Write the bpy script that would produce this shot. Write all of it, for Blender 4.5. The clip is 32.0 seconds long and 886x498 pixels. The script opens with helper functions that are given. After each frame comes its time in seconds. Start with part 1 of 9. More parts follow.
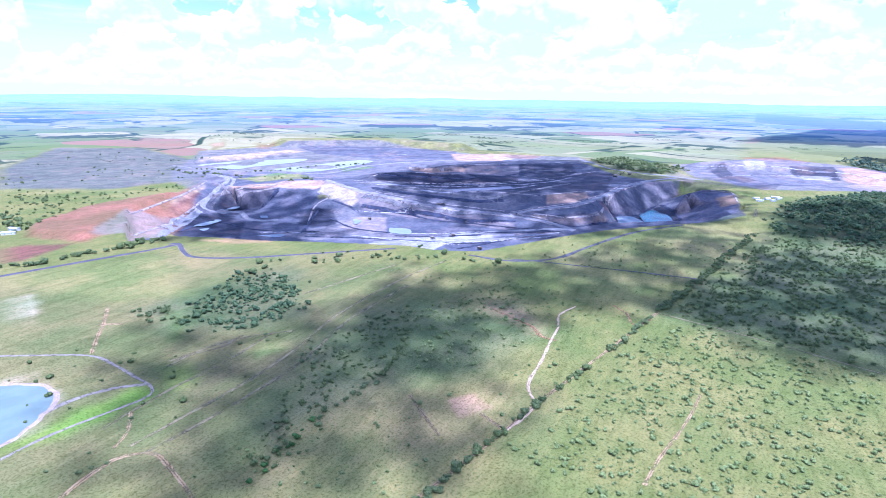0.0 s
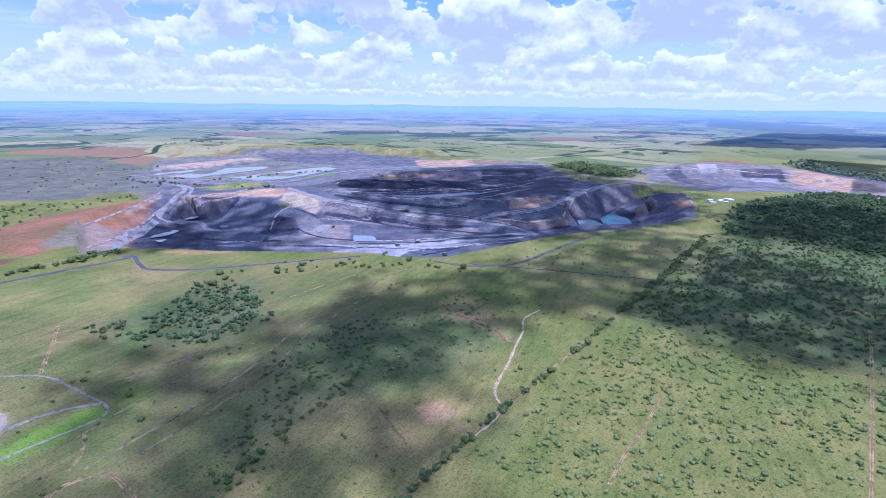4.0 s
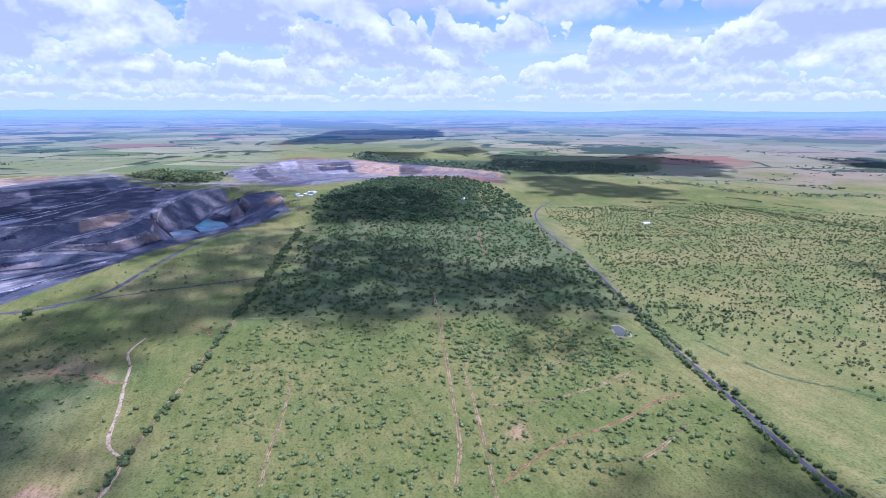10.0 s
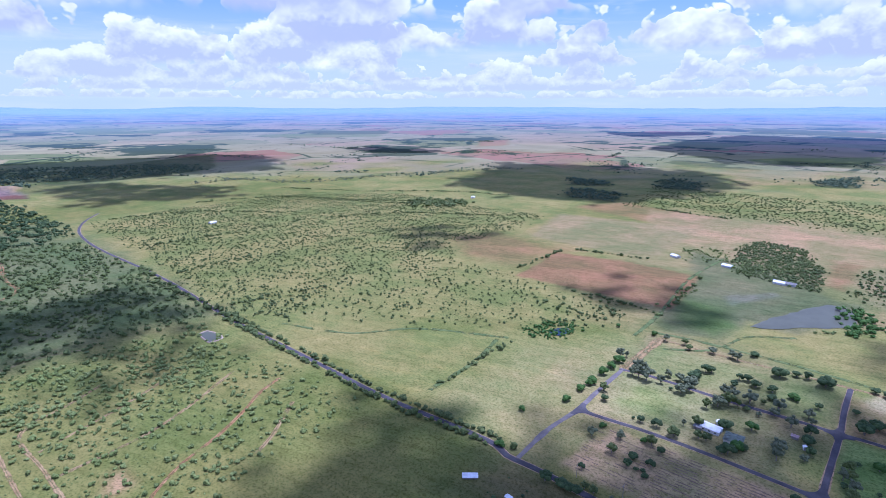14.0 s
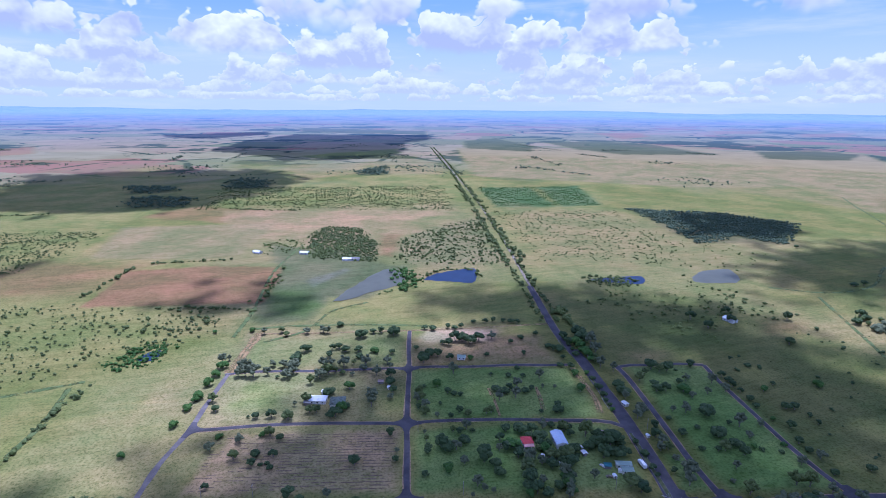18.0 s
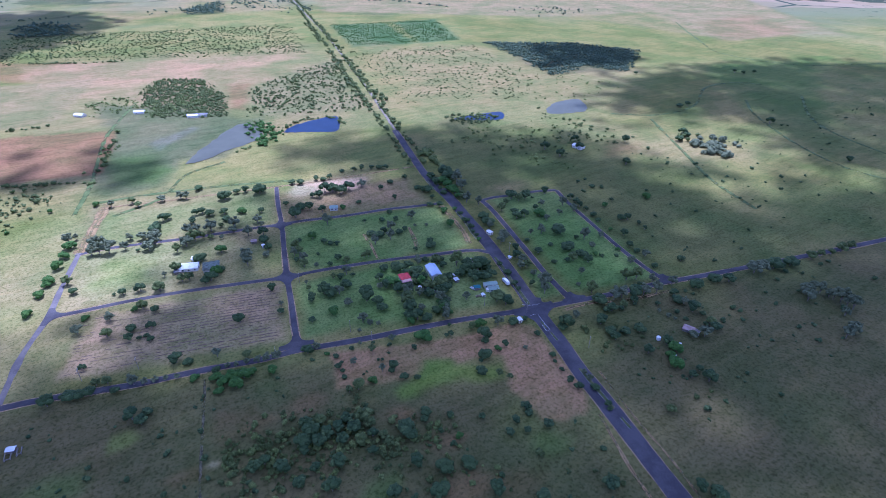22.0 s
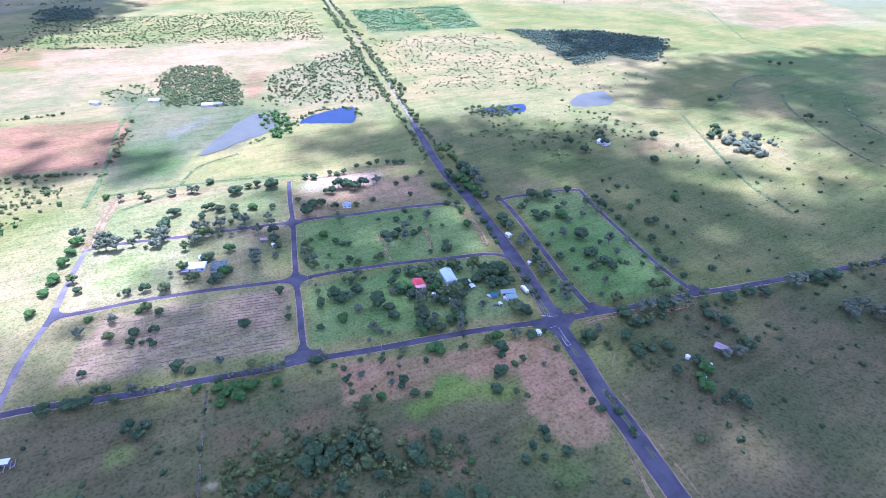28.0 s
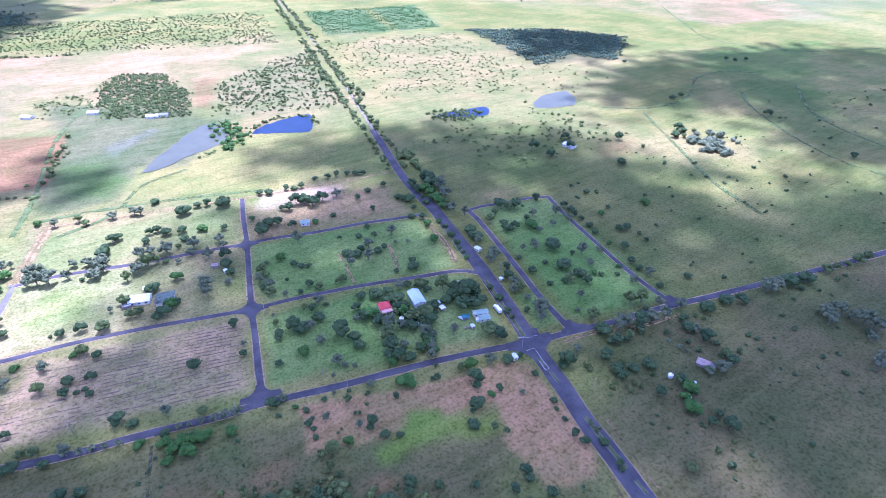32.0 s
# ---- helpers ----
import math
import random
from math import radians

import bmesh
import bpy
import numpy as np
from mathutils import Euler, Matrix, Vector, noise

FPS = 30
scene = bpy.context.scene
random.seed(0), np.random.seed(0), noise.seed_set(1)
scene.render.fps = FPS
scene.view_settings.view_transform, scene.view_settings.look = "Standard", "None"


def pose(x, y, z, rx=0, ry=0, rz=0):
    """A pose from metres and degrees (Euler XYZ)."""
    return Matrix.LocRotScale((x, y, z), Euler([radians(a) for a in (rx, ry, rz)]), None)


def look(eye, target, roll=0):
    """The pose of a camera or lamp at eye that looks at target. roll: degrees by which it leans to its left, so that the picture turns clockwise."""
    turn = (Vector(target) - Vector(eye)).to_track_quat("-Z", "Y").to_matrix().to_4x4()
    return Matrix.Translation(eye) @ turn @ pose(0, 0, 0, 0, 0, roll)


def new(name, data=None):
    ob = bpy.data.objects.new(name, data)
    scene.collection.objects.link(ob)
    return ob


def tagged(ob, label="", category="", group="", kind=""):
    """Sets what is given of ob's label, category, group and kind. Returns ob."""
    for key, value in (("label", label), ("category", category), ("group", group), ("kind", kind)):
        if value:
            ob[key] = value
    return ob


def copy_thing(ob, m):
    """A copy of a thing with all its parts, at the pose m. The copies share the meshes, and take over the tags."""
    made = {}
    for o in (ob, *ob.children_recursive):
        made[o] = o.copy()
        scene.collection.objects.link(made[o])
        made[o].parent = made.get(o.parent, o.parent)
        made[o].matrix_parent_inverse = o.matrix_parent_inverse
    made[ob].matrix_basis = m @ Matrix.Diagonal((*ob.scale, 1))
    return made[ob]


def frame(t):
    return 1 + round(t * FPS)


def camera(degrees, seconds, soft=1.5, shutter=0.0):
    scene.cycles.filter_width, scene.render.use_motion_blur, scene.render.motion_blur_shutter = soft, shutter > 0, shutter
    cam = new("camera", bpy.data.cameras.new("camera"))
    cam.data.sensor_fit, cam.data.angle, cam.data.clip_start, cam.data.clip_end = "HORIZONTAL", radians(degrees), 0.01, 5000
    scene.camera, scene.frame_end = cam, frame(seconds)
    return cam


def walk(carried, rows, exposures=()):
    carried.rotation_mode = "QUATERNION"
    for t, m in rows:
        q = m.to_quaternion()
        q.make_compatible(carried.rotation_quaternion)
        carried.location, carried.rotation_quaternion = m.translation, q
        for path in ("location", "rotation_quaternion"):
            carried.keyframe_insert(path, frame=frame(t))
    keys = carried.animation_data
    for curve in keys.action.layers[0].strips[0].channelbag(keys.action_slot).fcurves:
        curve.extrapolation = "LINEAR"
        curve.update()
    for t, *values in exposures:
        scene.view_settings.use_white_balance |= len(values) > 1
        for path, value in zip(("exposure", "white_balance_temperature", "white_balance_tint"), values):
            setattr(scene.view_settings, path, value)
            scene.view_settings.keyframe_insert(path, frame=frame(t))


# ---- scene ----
cam = camera(78.93, 32.0, soft=0.6)
# seconds, x, y, z, yaw, pitch, roll
ROWS = [
    (0.0, 0.00, 0.00, 220.00, 130.693, -15.600, -0.848),
    (0.5, -0.13, 0.02, 220.40, 130.350, -15.510, -0.842),
    (1.0, -0.22, 0.15, 220.77, 130.014, -15.402, -0.804),
    (1.5, -0.23, 0.36, 221.07, 129.676, -15.302, -0.775),
    (2.0, -0.20, 0.56, 221.32, 129.338, -15.209, -0.711),
    (2.5, -0.16, 0.72, 221.47, 129.023, -15.165, -0.677),
    (4.5, -0.18, 1.04, 221.50, 125.488, -14.873, -0.655),
    (5.0, -0.08, 1.19, 221.31, 123.695, -14.791, -0.608),
    (5.5, 0.24, 1.47, 221.02, 121.392, -14.662, -0.572),
    (6.0, 0.70, 1.88, 220.76, 117.774, -14.558, -0.434),
    (6.5, 1.15, 2.26, 220.63, 113.862, -14.481, -0.327),
    (7.0, 1.63, 2.59, 220.69, 110.295, -14.468, -0.266),
    (7.5, 2.12, 2.77, 220.89, 106.735, -14.465, -0.242),
    (8.0, 2.59, 2.73, 221.04, 102.838, -14.436, -0.233),
    (8.5, 2.85, 2.62, 221.11, 99.026, -14.397, -0.200),
    (9.0, 3.07, 2.56, 221.25, 94.843, -14.416, -0.129),
    (9.5, 3.28, 2.48, 221.46, 90.151, -14.469, -0.041),
    (10.0, 3.52, 2.28, 221.77, 85.109, -14.517, -0.004),
    (10.5, 3.91, 1.91, 222.07, 79.950, -14.559, 0.073),
    (11.0, 4.43, 1.31, 222.42, 74.196, -14.601, 0.076),
    (11.5, 4.90, 0.70, 222.71, 68.507, -14.638, 0.081),
    (12.0, 5.31, 0.17, 222.88, 62.889, -14.660, 0.024),
    (12.5, 5.57, -0.27, 222.91, 57.299, -14.708, 0.112),
    (13.0, 5.86, -0.71, 222.94, 51.869, -14.733, 0.038),
    (13.5, 5.96, -1.09, 223.18, 46.522, -14.811, -0.014),
    (14.0, 5.91, -1.33, 223.51, 40.318, -14.863, 0.003),
    (14.5, 5.95, -1.63, 223.87, 34.119, -14.891, -0.079),
    (15.0, 5.93, -1.93, 224.15, 28.307, -14.899, -0.067),
    (15.5, 5.88, -2.14, 224.11, 22.118, -14.872, -0.039),
    (17.5, 6.38, -2.71, 222.43, 0.834, -14.604, -0.465),
    (18.0, 6.55, -2.86, 222.17, -3.449, -14.536, -0.512),
    (18.5, 6.63, -3.37, 222.26, -7.916, -14.511, -0.459),
    (19.0, 6.47, -4.12, 222.53, -12.779, -14.495, -0.434),
    (19.5, 6.23, -4.84, 222.68, -16.034, -15.108, -0.441),
    (20.0, 6.01, -5.55, 222.76, -17.577, -17.590, -0.462),
    (20.5, 5.93, -6.00, 222.85, -18.311, -21.457, -0.537),
    (21.0, 6.09, -6.24, 222.94, -18.587, -25.308, -0.598),
    (21.5, 6.30, -6.22, 223.04, -18.531, -28.736, -0.643),
    (22.0, 6.61, -5.90, 223.16, -18.442, -30.634, -0.664),
    (22.5, 7.17, -5.32, 223.27, -18.381, -31.729, -0.678),
    (23.0, 7.80, -4.43, 223.36, -18.210, -32.149, -0.673),
    (23.5, 8.37, -3.34, 223.45, -17.763, -32.159, -0.680),
    (24.0, 8.98, -1.99, 223.56, -17.268, -32.125, -0.744),
    (24.5, 9.62, -0.37, 223.69, -16.787, -32.124, -0.707),
    (25.0, 10.33, 1.44, 223.81, -16.479, -32.119, -0.689),
    (25.5, 11.09, 3.59, 223.83, -16.278, -32.112, -0.664),
    (27.5, 14.10, 13.13, 223.90, -16.137, -32.061, -0.603),
    (28.0, 14.77, 15.90, 223.91, -16.266, -32.059, -0.666),
    (28.5, 15.51, 18.90, 223.95, -16.381, -32.081, -0.660),
    (29.0, 16.28, 22.04, 224.03, -16.874, -32.114, -0.665),
    (29.5, 17.11, 25.07, 224.04, -17.564, -32.118, -0.652),
    (30.0, 18.09, 28.02, 223.92, -18.400, -32.106, -0.589),
    (30.5, 19.15, 31.19, 223.72, -19.380, -32.062, -0.544),
    (31.0, 20.37, 34.52, 223.54, -20.341, -32.072, -0.515),
    (31.5, 21.67, 38.05, 223.55, -20.490, -32.102, -0.544),
    (32.0, 22.93, 41.65, 223.63, -20.421, -32.165, -0.538),
]
EXPOSURES = [(0.0, 1.10, 4590, 36), (2.5, 0.63, 4630, 34), (5.0, 0.28, 4730, 34), (9.0, 0.3, 4760, 34), (14.0, 0.3, 4800, 35), (19.0, 0.2, 4740, 34), (21.0, 0.37, 4600, 36), (23.0, 0.78, 4560, 39), (25.0, 1.27, 4640, 41), (28.0, 1.48, 4640, 42), (32.0, 1.48, 4650, 42)]
walk(cam, [(t, pose(x, y, z, 0, 0, yaw) @ pose(0, 0, 0, 90 + pitch) @ pose(0, 0, 0, 0, 0, -roll))
           for t, x, y, z, yaw, pitch, roll in ROWS], EXPOSURES)

EYE = 220.0
SUN_EL, SUN_AZ = radians(74), radians(20)      # height of the sun, and its bearing from +y towards +x

# ---- light ----
sun_way = Vector((math.sin(SUN_AZ) * math.cos(SUN_EL), math.cos(SUN_AZ) * math.cos(SUN_EL), math.sin(SUN_EL)))
sun = new("sun", bpy.data.lights.new("sun", "SUN"))
sun.data.energy, sun.data.angle, sun.data.color = 4.3, radians(0.55), (1.0, 0.97, 0.92)
sun.matrix_world = look((0, 0, 900), Vector((0, 0, 900)) - sun_way)

world = bpy.data.worlds.new("sky")
scene.world = world
world.use_nodes = True


class Nodes:
    """A short hand for node trees."""

    def __init__(self, tree, clear=True):
        self.tree = tree
        if clear:
            tree.nodes.clear()

    def add(self, kind, settings=None, **inputs):
        node = self.tree.nodes.new(kind)
        for key, value in (settings or {}).items():
            setattr(node, key, value)
        for key, value in inputs.items():
            self.put(node, key, value)
        return node

    def put(self, node, key, value):
        names = {s.name.lower().replace(" ", "_"): s for s in reversed(node.inputs) if s.enabled}
        socket = node.inputs[int(key[1:])] if key[0] == "i" and key[1:].isdigit() else names[key]
        if isinstance(value, bpy.types.NodeSocket):
            self.tree.links.new(value, socket)
        elif isinstance(value, bpy.types.Node):
            self.tree.links.new(value.outputs[0], socket)
        else:
            if socket.type == "RGBA" and len(value) == 3:
                value = (*value, 1.0)
            socket.default_value = value

    def math(self, op, a, b=0.0, c=0.0, clamp=False):
        return self.add("ShaderNodeMath", {"operation": op, "use_clamp": clamp}, i0=a, i1=b, i2=c).outputs[0]

    def vec(self, op, a, b=(0, 0, 0)):
        return self.add("ShaderNodeVectorMath", {"operation": op}, i0=a, i1=b).outputs[0]

    def noise(self, vector, scale, detail=4.0, rough=0.55, distortion=0.0):
        return self.add("ShaderNodeTexNoise", None, vector=vector, scale=scale, detail=detail, roughness=rough, distortion=distortion).outputs[0]

    def ramp(self, value, low, high, a=0.0, b=1.0):
        return self.add("ShaderNodeMapRange", {"interpolation_type": "SMOOTHSTEP"}, i0=value, i1=low, i2=high, i3=a, i4=b).outputs[0]

    def mix(self, fac, a, b, blend="MIX"):
        node = self.add("ShaderNodeMix", {"data_type": "RGBA", "blend_type": blend})
        for n, v in ((0, fac), (6, a), (7, b)):
            self.put(node, "i%d" % n, v)
        return node.outputs[2]


CLOUD_LIT, CLOUD_DIM, HAZE = (12.2, 12.2, 12.6), (5.9, 6.4, 9.0), (7.0, 8.0, 11.4)


def build_sky():
    n = Nodes(world.node_tree)
    sky = n.add("ShaderNodeTexSky", {"sky_type": "NISHITA", "sun_disc": False, "sun_elevation": SUN_EL, "sun_rotation": SUN_AZ,
                                     "altitude": 400.0, "air_density": 1.0, "dust_density": 1.2})
    way = n.add("ShaderNodeTexCoord").outputs["Generated"]
    sep = n.add("ShaderNodeSeparateXYZ", None, vector=way)
    z = n.math("MAXIMUM", sep.outputs[2], 0.0)
    flat = n.math("SQRT", n.math("MAXIMUM", n.math("SUBTRACT", 1.0, n.math("MULTIPLY", sep.outputs[2], sep.outputs[2])), 0.02))
    x = n.math("DIVIDE", sep.outputs[0], flat)
    y = n.math("DIVIDE", sep.outputs[1], flat)
    ring = n.add("ShaderNodeCombineXYZ", None, x=x, y=y, z=0.0).outputs[0]
    p = n.add("ShaderNodeCombineXYZ", None, x=x, y=y, z=n.math("MULTIPLY", z, 1.3)).outputs[0]
    high = n.ramp(z, 0.2, 0.5)
    full = n.mix(n.ramp(z, 0.0, 0.13, 0.95, 0.3), sky.outputs[0], (3.3, 7.6, 11.2))
    full = n.mix(n.ramp(z, 0.045, 0.18, 0.97, 0.05), full, HAZE)
    full = n.mix(high, full, sky.outputs[0])
    # thin streaks of high cloud
    thin = n.noise(n.vec("MULTIPLY", p, (2.2, 2.2, 13.0)), 1.6, 5.0, 0.6)
    full = n.mix(n.ramp(thin, 0.48, 0.75, 0.0, 0.55), full, (8.6, 9.0, 10.2))
    # broken cloud overhead, out of view, added to fill the shade below
    over = n.math("MULTIPLY", n.ramp(n.noise(p, 2.6, 5.0, 0.55), 0.46, 0.62), n.ramp(z, 0.34, 0.5))
    full = n.mix(n.math("MULTIPLY", over, 0.95), full, (8.2, 8.6, 9.8))
    # rows of cumulus, the far ones first: flat dim bases, heaped white tops; more of them towards the mine
    more = n.ramp(n.add("ShaderNodeVectorMath", {"operation": "DOT_PRODUCT"}, i0=ring, i1=(-0.93, -0.37, 0.0)).outputs["Value"], -0.5, 0.7, 0.0, 0.07)

    def billow(at, size):
        out = None
        for scale, much, detail in ((1.3, 0.55, 0.0), (3.1, 0.30, 0.0), (7.5, 0.24, 2.0)):
            lump = n.math("ABSOLUTE", n.math("SUBTRACT", n.noise(at, size * scale, detail), 0.5))
            lump = n.math("MULTIPLY", lump, much * 3.6)
            out = lump if out is None else n.math("ADD", out, lump)
        return out

    rows = ((0.014, 0.013, 18.0, 0.36), (0.026, 0.025, 12.0, 0.36), (0.042, 0.044, 8.0, 0.38), (0.066, 0.066, 6.2, 0.44), (0.100, 0.100, 4.2, 0.46), (0.150, 0.16, 2.7, 0.47))
    for k, (base, tall, wide, cut) in enumerate(rows):
        at = n.vec("ADD", p, (3.1 * k, 1.7 * k, 0.0))
        spot = n.vec("ADD", ring, (3.1 * k, 1.7 * k, 0.0))
        puff = billow(at, wide)
        lean = n.math("MULTIPLY", n.math("SUBTRACT", puff, 0.35), 0.16)
        column = n.ramp(n.math("ADD", n.noise(n.mix(0.3, spot, at), wide, 3.0, 0.5), n.math("ADD", more, lean)), cut, cut + 0.2)
        over = billow(n.vec("ADD", at, (0.0, 0.0, 0.16 / wide)), wide)
        up = n.math("DIVIDE", n.math("SUBTRACT", z, base), tall)
        solid = n.math("SUBTRACT", n.math("ADD", n.math("MULTIPLY", column, 1.0), n.math("MULTIPLY", puff, 0.75)), n.math("ADD", up, 0.36))
        body = n.math("MULTIPLY", n.ramp(solid, 0.0, 0.13), n.ramp(n.math("ADD", up, n.math("MULTIPLY", puff, 0.22)), 0.0, 0.2))
        body = n.math("MULTIPLY", body, n.ramp(column, 0.04, 0.3))
        crest = n.math("MULTIPLY", n.math("SUBTRACT", puff, over), 1.5)
        glow = n.math("ADD", n.ramp(n.math("SUBTRACT", up, n.math("MULTIPLY", column, 0.35)), -0.2, 0.65, 0.04, 0.75), crest, clamp=True)
        glow = n.math("ADD", glow, n.ramp(solid, 0.0, 0.3, 0.25, 0.0), clamp=True)
        colour = n.mix(glow, CLOUD_DIM, CLOUD_LIT)
        colour = n.mix(max(0.0, 0.70 - 8.0 * base), colour, (7.8, 8.5, 11.4))
        full = n.mix(n.math("MULTIPLY", body, 0.97), full, colour)
    # sky above the view raised by about 40% as extra fill
    full = n.mix(n.ramp(z, 0.26, 0.5, 0.0, 1.0), full, n.mix(1.0, full, (1.40, 1.42, 1.45), "MULTIPLY"))
    back = n.add("ShaderNodeBackground", None, color=full, strength=0.077)
    n.add("ShaderNodeOutputWorld", None, surface=back.outputs[0])


build_sky()

# ---- plan: shapes on the map, in metres ----


def inside(poly, x, y):
    """How far points lie inside a polygon (outside: minus)."""
    p = np.array(poly, float)
    q = np.roll(p, -1, 0)
    best = np.full(np.shape(x), 1e9)
    odd = np.zeros(np.shape(x), bool)
    for (ax, ay), (bx, by) in zip(p, q):
        dx, dy = bx - ax, by - ay
        s = np.clip(((x - ax) * dx + (y - ay) * dy) / max(dx * dx + dy * dy, 1e-9), 0, 1)
        best = np.minimum(best, np.hypot(x - ax - s * dx, y - ay - s * dy))
        if ay != by:
            odd ^= ((ay > y) != (by > y)) & (x < ax + (y - ay) * dx / dy)
    return np.where(odd, best, -best)


def smooth(a, b, v):
    s = np.clip((v - a) / (b - a), 0, 1)
    return s * s * (3 - 2 * s)


def lattice(i, j, seed):
    """A random number of -1 to 1 for each corner of a grid."""
    v = np.sin(i * 127.1 + j * 311.7 + seed * 74.7) * 43758.5453
    return 2 * (v - np.floor(v)) - 1


def wobble(x, y, size, seed=0):
    """A smooth random field of about -1 to 1 with waves of about that size."""
    out = 0
    for k, (part_of, much) in enumerate(((0.55, 1.0), (0.27, 0.5))):
        c, s = math.cos(1.1 * k + seed), math.sin(1.1 * k + seed)
        u, v = (x * c - y * s) / (size * part_of), (x * s + y * c) / (size * part_of)
        i, j = np.floor(u), np.floor(v)
        a, b = u - i, v - j
        a, b = a * a * (3 - 2 * a), b * b * (3 - 2 * b)
        n = seed + 13 * k
        out = out + much * ((lattice(i, j, n) * (1 - a) + lattice(i + 1, j, n) * a) * (1 - b) + (lattice(i, j + 1, n) * (1 - a) + lattice(i + 1, j + 1, n) * a) * b)
    return out * 1.1


RNG = np.random.RandomState(7)
NEAR, FAR = 2000.0, 4900.0


def fold(x, y):
    """Distant country is drawn together, so that all of it lies within view; it rises so as to keep its bearing and
    height as seen from the camera's start.
    """
    x, y = np.asarray(x, float), np.asarray(y, float)
    r = np.maximum(np.hypot(x, y), 1e-6)
    s = np.maximum(r - NEAR, 0) / (FAR - NEAR)
    q = np.where(r > NEAR, NEAR + (FAR - NEAR) * s / (1 + s), r)
    return x * q / r, y * q / r, EYE * (1 - q / r)


# the coal pit: its rim, then crests and toes of its faces and the benches and ramps between, as lines with guessed
# levels, placed to fit the camera's view
RIM = [(-292, -899, 0), (-351, -889, 0), (-394, -830, 0), (-433, -761, 0), (-480, -701, 0), (-526, -638, 0), (-573, -572, 0), (-586, -518, 0), (-626, -465, 0), (-682, -452, 0), (-741, -435, 0), (-806, -417, 0), (-888, -389, 0), (-976, -344, 0), (-1080, -283, 0), (-1199, -253, 0), (-1291, -252, 0)]
FAR_RIM = [(-1427, -287, 0), (-1608, -353, 0), (-1655, -470, 0), (-1753, -527, 0), (-1818, -737, 0), (-1904, -890, 0), (-1917, -1073, 0), (-1766, -1191, 0), (-1564, -1253, 0), (-1345, -1317, 0), (-1158, -1296, 0), (-1008, -1229, 0), (-938, -1247, 0), (-832, -1296, 0), (-739, -1305, 0), (-745, -1409, 0), (-763, -1504, 0), (-704, -1479, 0), (-584, -1327, 0), (-507, -1246, 0), (-379, -1136, 0)]
